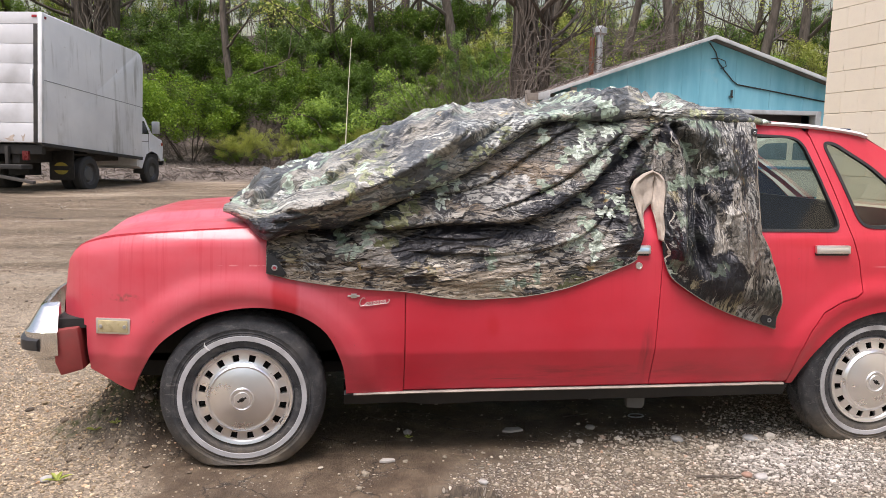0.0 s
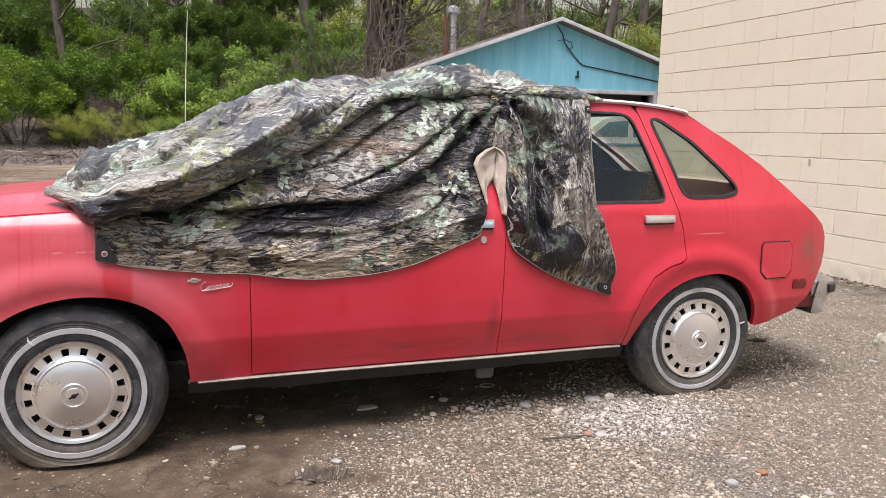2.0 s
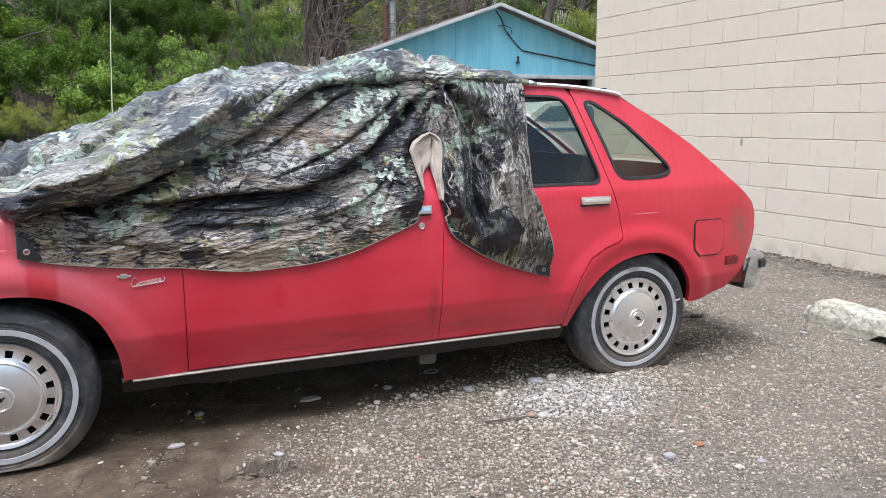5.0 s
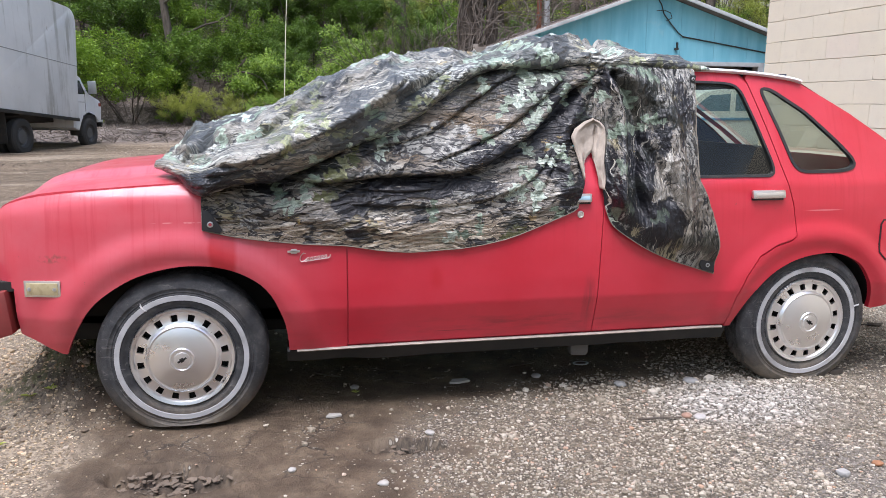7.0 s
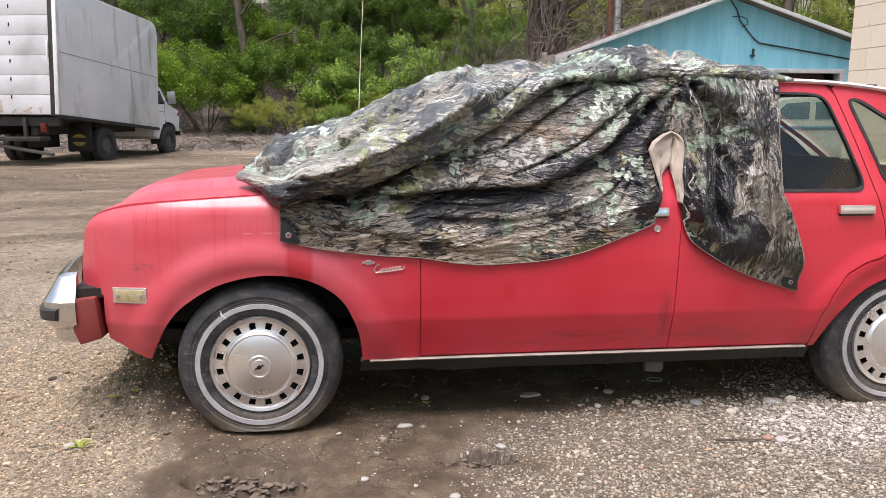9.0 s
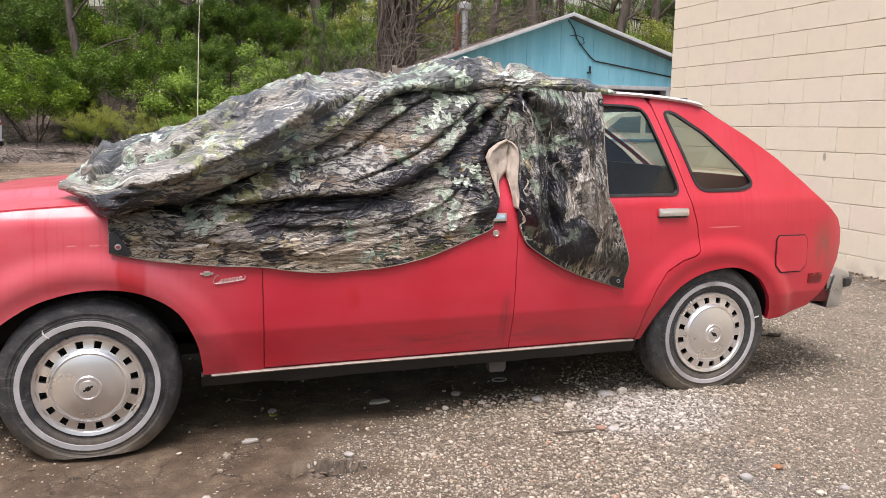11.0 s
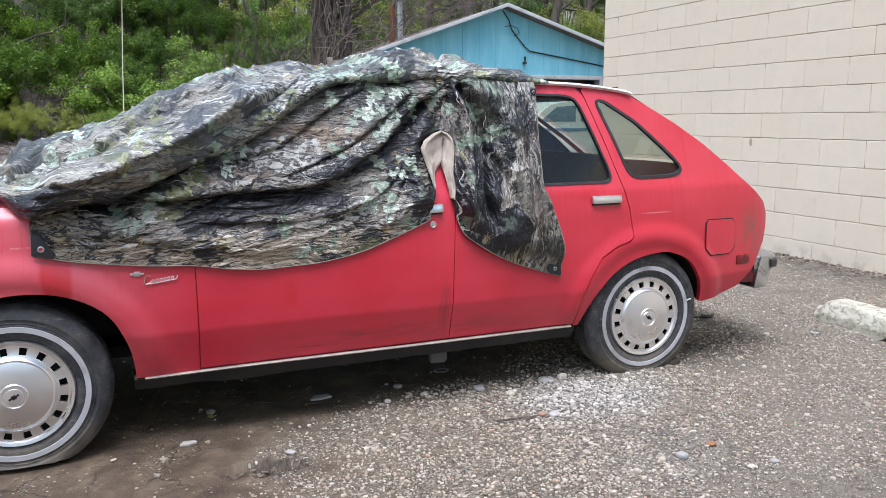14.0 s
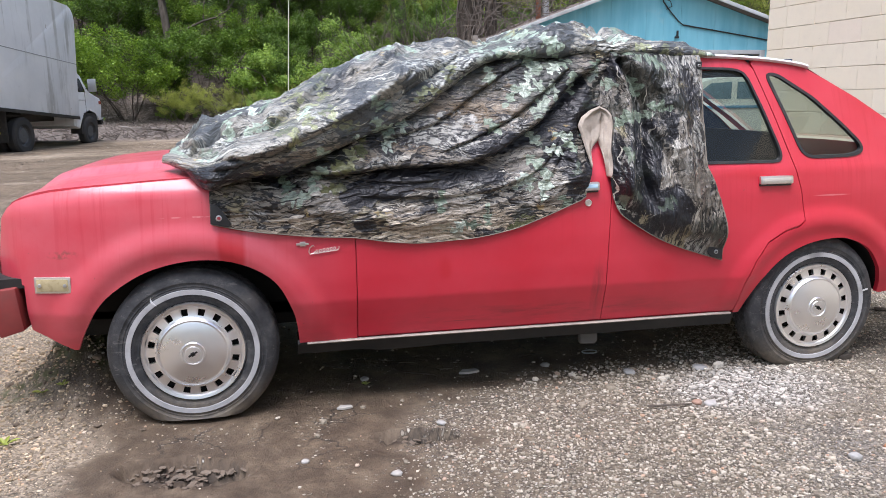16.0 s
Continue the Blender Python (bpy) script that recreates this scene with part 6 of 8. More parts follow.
# wheels
def wheel(cx, cz, flat, label, ny=0.0, far=False, turn=0.0):
    tyre_profile = [(0.170, 0.05), (0.172, 0.034), (0.184, 0.020), (0.196, 0.012), (0.203, 0.0105), (0.231, 0.0105), (0.234, 0.0125), (0.2365, 0.0125), (0.2375, 0.0105), (0.2395, 0.0105), (0.2405, 0.0125), (0.247, 0.0125), (0.252, 0.0105), (0.268, 0.015), (0.281, 0.024), (0.290, 0.036), (0.2945, 0.050)]
    for k in range(5):
        a = 0.050 + k * 0.0185
        tyre_profile += [(0.295, a + 0.001), (0.295, a + 0.0125), (0.288, a + 0.0135), (0.288, a + 0.0170)]
    tyre_profile += [(0.294, 0.143), (0.282, 0.160), (0.25, 0.168), (0.18, 0.150)]
    sides = 192
    bm = bmesh.new()
    lathe(bm, tyre_profile, (cx, ny, cz), sides)
    # cross cuts between the tread blocks, staggered rib by rib
    for v in bm.verts:
        r, rib = math.hypot(v.co.x - cx, v.co.z - cz), int((v.co.y - ny - 0.040) / 0.0185)
        k = round(math.atan2(v.co.z - cz, v.co.x - cx) * sides / (2 * math.pi))
        if r > 0.2893 and v.co.y > ny + 0.056 and (k + rib) % 3 == 0:
            f = 0.2895 / r
            v.co.x, v.co.z = cx + (v.co.x - cx) * f, cz + (v.co.z - cz) * f
    floor_z = cz - (0.295 - flat)

    def squash(bm):
        for v in bm.verts:
            if v.co.z < floor_z + 0.03:
                t = smooth(floor_z + 0.03, floor_z - 0.02, v.co.z)
                if v.co.y < ny + 0.09:
                    v.co.y -= 0.010 * float(t) * (flat > 0.02)
            if v.co.z < floor_z:
                v.co.z = floor_z
    squash(bm)
    tyre = part("tyre", bm, TYRE, CAR, label, sharp=28)
    bm = bmesh.new()
    lathe(bm, [(0.2085, 0.012), (0.2095, 0.0072), (0.2265, 0.0072), (0.2275, 0.012)], (cx, ny, cz), 96)
    part("whitewall", bm, WHITEWALL, tyre, "scuffed white sidewall ring", sharp=40)
    # raised lettering that cannot be read: plain low bars round the sidewall
    bm = bmesh.new()
    for start, count in ((0.18, 7), (1.15, 6), (2.35, 9), (3.6, 5), (4.9, 8)):
        for k in range(count):
            u = start + k * 0.075
            c, s = math.cos(u), math.sin(u)
            w, r0, r1 = 0.005, 0.252, 0.266
            q = [(r0 * c - w * -s, r0 * s - w * c), (r0 * c + w * -s, r0 * s + w * c), (r1 * c + w * -s, r1 * s + w * c), (r1 * c - w * -s, r1 * s - w * c)]
            if cz + min(b for _, b in q) > floor_z + 0.02:
                vs = [bm.verts.new((cx + a, ny + (0.0088 if i < 2 else 0.0142), cz + b)) for i, (a, b) in enumerate(q)]
                bm.faces.new(vs)
    tagged(part("sidewall_relief", bm, TYRE, tyre, sharp=0), kind="stuff")
    bm = bmesh.new()
    lathe(bm, [(0.02, 0.055), (0.12, 0.060), (0.176, 0.045), (0.178, 0.025)], (cx, ny, cz), 40)
    rim = part("rim", bm, DARK, tyre, "dark steel rim behind the cover", sharp=40)
    # wheel cover with sixteen slots
    bm = bmesh.new()
    prof = [(0.1785, 0.030), (0.1800, 0.020), (0.1760, 0.012), (0.1660, 0.015), (0.1620, 0.021), (0.1560, 0.022), (0.1330, 0.018), (0.1270, 0.016), (0.1230, 0.008), (0.1180, 0.004), (0.1120, 0.005), (0.1060, 0.003), (0.08, -0.0035), (0.05, -0.007), (0.043, -0.008), (0.040, -0.012), (0.037, -0.012), (0.035, -0.009), (0.028, -0.009), (0.026, -0.012), (0.018, -0.013), (0.002, -0.0135)]
    rings = lathe(bm, prof, (cx, ny, cz), 80, lambda b, k: b == 5 and k % 5 in (1, 2))
    bm.faces.new(rings[-1])
    cover = part("wheel_cover", bm, CAP, tyre, "brushed metal wheel cover with square slots", sharp=26)
    bm = bmesh.new()
    for k in range(16):
        for e in (0, 1):
            u = 2 * math.pi * (5 * k + 1 + 2 * e) / 80
            c, s = math.cos(u), math.sin(u)
            vs = [bm.verts.new((cx + r * c, ny + o, cz + r * s)) for r, o in ((0.1330, 0.0181), (0.1560, 0.0221), (0.1560, 0.034), (0.1330, 0.034))]
            bm.faces.new(vs)
    tagged(part("slot_wall", bm, CAP, cover, sharp=0), kind="stuff")
    bm = bmesh.new()
    a = radians(-28 if cx < 1 else 32)
    for w, h in ((0.017, 0.0034), (0.007, 0.0072)):
        box(bm, -w, w, -0.0015, 0.0015, -h, h, 0.0008, Matrix.Translation((cx, ny - 0.0135, cz)) @ Matrix.Rotation(a, 4, "Y"))
    part("centre_mark", bm, RUBBER, cover, "small dark centre mark")
    return tyre


wheel(0.0, 0.2645, 0.0455, "flat whitewall tyre sunk on its rim, muddy at the foot", 0.006)
wheel(2.471, 0.270, 0.013, "worn whitewall tyre standing in gravel", 0.012)
for cx in (0.0, 2.47):
    bm = bmesh.new()
    lathe(bm, [(0.02, 1.52), (0.18, 1.53), (0.25, 1.545), (0.287, 1.51), (0.287, 1.42), (0.25, 1.40)], (cx, 0, 0.275), 48)
    part("far_tyre", bm, TYRE, CAR, sharp=40)

# scrap of tape on each tyre
bm = bmesh.new()
prism(bm, [(-0.128, 0.472), (-0.122, 0.455), (-0.108, 0.440), (-0.120, 0.446), (-0.130, 0.458)], 0.010, 0.0125, "y")
part("tape_scrap", bm, plain("white_tape", (0.7, 0.7, 0.7), 0.6), CAR, "scrap of white tape on the tyre")
bm = bmesh.new()
prism(bm, [(2.682, 0.318), (2.715, 0.326), (2.717, 0.332), (2.684, 0.325)], 0.0195, 0.023, "y")
part("tape_scrap", bm, plain("white_tape_two", (0.6, 0.6, 0.6), 0.6), CAR, "scrap of pale tape on the tyre")


# bumpers: a chrome section carried round the corner
def bumper(name, path, section, material, parent, label, cap=True):
    p = curve(path, 60)
    bm = bmesh.new()
    rings = []
    for i, (x, y) in enumerate(p):
        d = p[min(i + 1, len(p) - 1)] - p[max(i - 1, 0)]
        d = d / np.linalg.norm(d)
        nx, ny = d[1], -d[0]
        rings.append([bm.verts.new((x + nx * o, y + ny * o, z)) for o, z in section])
    m = len(section)
    for a, b in zip(rings, rings[1:]):
        for k in range(m):
            bm.faces.new((a[k], a[(k + 1) % m], b[(k + 1) % m], b[k]))
    if cap:
        bm.faces.new(rings[0][::-1]), bm.faces.new(rings[-1])
    return part(name, bm, material, parent, label, sharp=24)


FRONT = [(-0.624, 0.035), (-0.681, 0.03), (-0.726, 0.05), (-0.754, 0.1), (-0.781, 0.22), (-0.816, 0.42), (-0.831, 0.785), (-0.816, 1.15), (-0.781, 1.35), (-0.754, 1.47), (-0.726, 1.52), (-0.681, 1.54), (-0.624, 1.535)]
SECTION = [(0.075, 0.600), (0.055, 0.590), (0.012, 0.520), (0.002, 0.508), (0.000, 0.440), (0.006, 0.425), (0.030, 0.405), (0.036, 0.365), (0.046, 0.352), (0.085, 0.352), (0.085, 0.600)]
bar = bumper("front_bumper", FRONT, SECTION, CHROME, CAR, "dented chrome front bumper with a black rubber pad")
bumper("bumper_pad", FRONT[1:6], [(0.002, 0.488), (-0.012, 0.482), (-0.014, 0.466), (-0.012, 0.448), (0.002, 0.442), (0.02, 0.442), (0.02, 0.488)], RUBBER, bar, "black rubber bumper pad")
bm = bmesh.new()
prism(bm, [(-0.645, 0.512), (-0.560, 0.522), (-0.545, 0.372), (-0.622, 0.350), (-0.640, 0.40)], 0.045, 0.16, "y", 0.008)
part("bumper_filler", bm, plain("dull_dark_red_filler", (0.22, 0.030, 0.028), 0.6, vary=0.25, scale=16, grime=0.3), CAR, "dull red filler piece behind the bumper")
bm = bmesh.new()
box(bm, -0.65, -0.53, 0.075, 0.20, 0.515, 0.548)
part("filler_gap", bm, DARK, CAR)
BACKLINE = [(3.195, 0.140), (3.262, 0.132), (3.330, 0.150), (3.372, 0.21), (3.392, 0.40), (3.398, 0.785), (3.388, 1.17), (3.366, 1.36), (3.325, 1.42), (3.255, 1.438), (3.19, 1.43)]
RSEC = [(-0.055, 0.484), (-0.035, 0.480), (-0.010, 0.472), (0.0, 0.462), (0.0, 0.404), (-0.010, 0.390), (-0.045, 0.380), (-0.070, 0.340), (-0.080, 0.326), (-0.11, 0.326), (-0.11, 0.484)]
bar = bumper("rear_bumper", BACKLINE, RSEC, TIRED_CHROME, CAR, "dull chrome rear bumper with a black rubber pad")
bumper("bumper_pad", [(3.290, 0.138)] + BACKLINE[2:6], [(-0.002, 0.452), (0.012, 0.446), (0.014, 0.430), (0.012, 0.410), (-0.002, 0.404), (-0.02, 0.404), (-0.02, 0.452)], RUBBER, bar, "black rubber bumper pad")
bm = bmesh.new()
prism(bm, [(3.222, 0.468), (3.262, 0.474), (3.276, 0.455), (3.278, 0.395), (3.270, 0.322), (3.262, 0.314), (3.198, 0.310), (3.190, 0.318), (3.206, 0.39)], 0.127, 0.24, "y", 0.006)
part("bumper_end", bm, TIRED_CHROME, bar, "dull chrome bumper end", sharp=24)
bm = bmesh.new()
prism(bm, [(3.177, 0.485), (3.203, 0.495), (3.243, 0.468), (3.247, 0.421), (3.215, 0.335), (3.118, 0.343), (3.10, 0.42)], 0.150, 0.30, "y", 0.008)
part("bumper_filler", bm, plain("dull_red_filler", (0.20, 0.030, 0.028), 0.6, vary=0.25, scale=16, grime=0.3), CAR, "dull red filler piece behind the bumper")


# lamps, handles, filler door, badge, antenna
def plate(name, x0, x1, z0, z1, lift, thick, material, parent, label="", bevel=0.003):
    bm = bmesh.new()
    y = float(side_y((x0 + x1) / 2, (z0 + z1) / 2))
    slope = (float(side_y(x1, (z0 + z1) / 2)) - float(side_y(x0, (z0 + z1) / 2))) / (x1 - x0)
    lean = (float(side_y((x0 + x1) / 2, z1)) - float(side_y((x0 + x1) / 2, z0))) / (z1 - z0)
    box(bm, x0, x1, -lift, thick - lift, z0, z1, bevel)
    for v in bm.verts:
        v.co.y += y + slope * (v.co.x - (x0 + x1) / 2) + lean * (v.co.z - (z0 + z1) / 2)
    return part(name, bm, material, parent, label)


lamp = plate("side_marker_lamp", -0.501, -0.379, 0.499, 0.555, 0.006, 0.02, BRIGHT, CAR, "yellowed side marker lamp in a metal frame")
plate("lens", -0.493, -0.387, 0.506, 0.548, 0.0085, 0.01, LENS, lamp, "yellowed plastic lens")
for x in (-0.482, -0.398):
    bm = bmesh.new()
    lathe(bm, [(0.0065, 0.002), (0.006, -0.003), (0.0005, -0.0035)], (x, float(side_y(x, 0.527)) - 0.009, 0.527), 12)
    part("screw", bm, STEEL, lamp)
lamp = plate("rear_side_marker", 2.985, 3.072, 0.462, 0.505, 0.004, 0.02, plain("dark_red_lens", (0.16, 0.008, 0.010), 0.25, vary=0.2), CAR, "dark red rear side marker lens")
for owner, x0, x1 in ((NEAR_DOOR_R, 2.166, 2.310), (NEAR_DOOR_F, 1.372, 1.497)):
    grip = plate("door_handle", x0, x1, 0.788, 0.820, 0.020, 0.016, BRIGHT, owner, "worn bright metal door handle", 0.006)
    plate("handle_inlay", x0 + 0.012, x1 - 0.008, 0.797, 0.812, 0.0212, 0.01, plain("pale_handle_inlay", (0.50, 0.47, 0.41), 0.5) if owner is NEAR_DOOR_R else plain("pale_blue_handle_inlay", (0.42, 0.60, 0.72), 0.5), grip)
    plate("handle_base", x0 + 0.004, x1 - 0.002, 0.780, 0.794, 0.008, 0.02, RUBBER, grip)
bm = bmesh.new()
lathe(bm, [(0.0135, 0.004), (0.013, -0.006), (0.010, -0.007), (0.0085, -0.005), (0.0005, -0.005)], (1.455, float(side_y(1.455, 0.742)), 0.742), 20)
part("door_lock", bm, BRIGHT, NEAR_DOOR_F, "round bright key lock")
FUEL = [(2.785, 0.668), (2.797, 0.683), (2.945, 0.680), (2.960, 0.664), (2.962, 0.552), (2.928, 0.523), (2.81, 0.525), (2.779, 0.555)]
seat = flank("fuel_door_gap", [inset(FUEL, -0.0055)], DARK, NEAR_TAIL, step=0.012, lift=0.004, depth=0.008)
flank("fuel_door", [FUEL], RED, seat, "red fuel filler door", step=0.012, lift=0.0068, depth=0.008)
badge = plate("badge_bar", 0.372, 0.415, 0.633, 0.640, 0.006, 0.01, BRIGHT, CAR, "bright metal fender badge", 0.001)
plate("badge_bar_middle", 0.384, 0.404, 0.629, 0.645, 0.006, 0.01, BRIGHT, badge, "", 0.001)
bm = bmesh.new()
sq = [(0.433 + 0.0125 * a / 6.283 + 0.0062 * math.sin(a) + 0.3 * (0.0065 - 0.0065 * math.cos(a)), 0.600 + 0.0016 * a / 6.283 + 0.0066 * (1 - math.cos(a))) for a in np.linspace(0, 6.5 * 6.283, 150)]
tube(bm, [(x, float(side_y(x, z)) - 0.005, z) for x, z in sq], 0.0014, 6)
tube(bm, [(x, float(side_y(x, z)) - 0.005, z) for x, z in ((0.434, 0.627), (0.428, 0.631), (0.418, 0.622), (0.414, 0.608), (0.419, 0.600), (0.429, 0.602), (0.438, 0.610))], 0.0018, 6)
part("badge_script", bm, BRIGHT, badge, "bright metal script badge")
bm = bmesh.new()
tube(bm, [(0.37, 1.40, 0.87), (0.373, 1.405, 1.2), (0.385, 1.42, 1.45), (0.402, 1.45, 1.73)], [0.0036, 0.0025, 0.0019, 0.0015], 8)
ant = part("antenna", bm, plain("yellowed_white_mast", (0.66, 0.63, 0.48), 0.5), CAR, "thin yellowed radio antenna mast")

# seats and dashboard, dark, seen through the glass
def car_seat(x, y0, y1, name):
    bm = bmesh.new()
    box(bm, x - 0.10, x + 0.42, y0, y1, 0.36, 0.56, 0.05)
    seat = part(name, bm, VINYL, CAR, "dark vinyl car seat")
    bm = bmesh.new()
    box(bm, -0.07, 0.07, y0 + 0.01, y1 - 0.01, 0, 0.52, 0.05, Matrix.Translation((x + 0.43, 0, 0.48)) @ Matrix.Rotation(radians(18), 4, "Y"))
    part("seat_back", bm, VINYL, seat)
    return seat


car_seat(0.95, 0.24, 0.72, "front_seat"), car_seat(0.95, 0.86, 1.33, "front_seat")
for y0, y1 in ((0.24, 0.72), (0.86, 1.33)):
    bm = bmesh.new()
    box(bm, -0.05, 0.05, y0 + 0.10, y1 - 0.10, 0, 0.16, 0.04, Matrix.Translation((1.56, 0, 0.98)) @ Matrix.Rotation(radians(12), 4, "Y"))
    part("headrest", bm, VINYL, CAR)
car_seat(1.78, 0.20, 1.37, "rear_seat")
bm = bmesh.new()
box(bm, 0.50, 0.72, 0.16, 1.41, 0.70, 0.92, 0.05)
part("dashboard", bm, VINYL, CAR)
bm = bmesh.new()
box(bm, 2.38, 3.0, 0.22, 1.35, 0.80, 0.815, 0.004)
part("parcel_shelf", bm, VINYL, CAR)
bm = bmesh.new()
box(bm, 1.15, 2.42, 0.22, 1.35, 1.268, 1.276)
part("headliner", bm, NAVY, CAR, "navy blue headliner")

# ---- camouflage tarp thrown over the car ----
def line_dist(x, z, line):
    """Signed distance to a line (positive on its left, as it runs), and the share along it."""
    p = curve(line, 40)
    best, sign, share = np.full(x.shape, 9.0), np.ones(x.shape), np.zeros(x.shape)
    for k in range(len(p) - 1):
        a, d = p[k], p[k + 1] - p[k]
        n = d @ d
        t = np.clip(((x - a[0]) * d[0] + (z - a[1]) * d[1]) / n, 0, 1)
        dx, dz = x - a[0] - t * d[0], z - a[1] - t * d[1]
        r = np.hypot(dx, dz)
        near = r < best
        best = np.where(near, r, best)
        sign = np.where(near, np.sign(d[0] * dz - d[1] * dx), sign)
        share = np.where(near, (k + t) / (len(p) - 1), share)
    return best * sign, share


def fold(x, z, line, a, up, down, ends=(0.12, 0.12)):
    """A fold of cloth that bulges above its crease and falls away sharply under it."""
    s, t = line_dist(x, z, line)
    k = smooth(0, max(ends[0], 1e-3), t) * smooth(1, 1 - max(ends[1], 1e-3), t)
    q = np.clip(s / up, 0, None)
    bulge = 2.1 * np.sqrt(q + 1e-9) * np.exp(-1.5 * q)
    valley = -0.45 * np.exp(-np.abs(np.minimum(s, 0)) / down)
    return a * k * np.where(s > 0, bulge - 0.45 * np.exp(-q * 14), valley)


def ridge(x, z, line, a, wide, ends=(0.15, 0.15)):
    s, t = line_dist(x, z, line)
    return a * np.exp(-((s / wide) ** 2)) * smooth(0, ends[0], t) * smooth(1, 1 - ends[1], t)


def crumple(u, v, turn=0.4, seed=0):
    c, s = math.cos(turn), math.sin(turn)
    a, b = u * c + v * s, -u * s + v * c
    wx, wy = 0.25 * fbm(u * 5, v * 5, seed + 40), 0.25 * fbm(u * 5, v * 5, seed + 50)
    def rid(f, g, k):
        return 1 - np.abs(2 * vnoise(a * f + wx * f, b * g + wy * g, seed + k) - 1)
    part_of = 0.35 + 1.0 * smooth(0.42, 0.62, fbm(u * 3.1, v * 3.1, seed + 60))
    return 0.013 * (rid(2.4, 7.0, 1) ** 2 - 0.3) + part_of * (0.0065 * (rid(6, 14, 2) ** 3 - 0.25) + 0.0042 * (rid(14, 26, 3) ** 3 - 0.25) + 0.0022 * (rid(31, 48, 4) ** 3 - 0.25))


def pulled(u, v, turn, seed=0):
    """Long drawn folds with sharp crests and many fine creases beside them."""
    c, s = math.cos(turn), math.sin(turn)
    a, b = u * c + v * s, -u * s + v * c
    b = b + 0.05 * fbm(a * 3, b * 3, seed + 31)
    def rid(f, g, k):
        return 1 - np.abs(2 * vnoise(a * f, b * g, seed + k) - 1)
    here = smooth(0.36, 0.60, fbm(u * 2.6, v * 2.6, seed + 23))
    return 0.011 * (rid(1.5, 10, 1) ** 2 - 0.35) + here * (0.006 * (rid(3.0, 24, 2) ** 3 - 0.25) + 0.0034 * (rid(6, 55, 3) ** 3 - 0.25))


def broad(u, v, turn, seed=0):
    """Wide swells of slack cloth."""
    c, s = math.cos(turn), math.sin(turn)
    a, b = u * c + v * s, -u * s + v * c
    b = b + 0.10 * fbm(a * 1.6, b * 1.6, seed + 11)
    crest = 1 - np.abs(2 * vnoise(a * 1.1, b * 5.2, seed + 4) - 1)
    return 0.042 * (crest**1.8 - 0.42)


EDGE = [(-0.085, 0.912), (-0.03, 0.904), (0.02, 0.885), (0.065, 0.842), (0.10, 0.832), (0.145, 0.852), (0.211, 0.877), (0.356, 0.893), (0.46, 0.932), (0.558, 0.975), (0.71, 1.038), (0.822, 1.084), (0.964, 1.183), (1.099, 1.268), (1.187, 1.280), (1.592, 1.286), (1.94, 1.279), (2.065, 1.281)]
TOP = [(-0.085, 0.952), (-0.05, 0.966), (0.0, 0.972), (0.08, 0.985), (0.17, 1.018), (0.26, 1.062), (0.34, 1.106), (0.45, 1.164), (0.56, 1.222), (0.64, 1.268), (0.72, 1.308), (0.78, 1.318), (0.84, 1.304), (0.90, 1.306), (1.0, 1.328), (1.10, 1.326), (1.20, 1.334), (1.29, 1.350), (1.33, 1.378), (1.38, 1.396), (1.46, 1.400), (1.53, 1.388), (1.58, 1.372), (1.62, 1.374), (1.70, 1.376), (1.80, 1.355), (1.92, 1.330), (2.0, 1.312), (2.065, 1.292)]
BULGE = [(-0.085, 0.19), (-0.05, 0.13), (0.03, 0.015), (0.10, -0.062), (0.3, -0.064), (0.45, -0.05), (0.55, -0.03), (0.7, 0.005), (0.85, 0.045), (1.0, 0.095), (1.15, 0.135), (1.5, 0.150), (1.9, 0.158), (2.065, 0.180)]


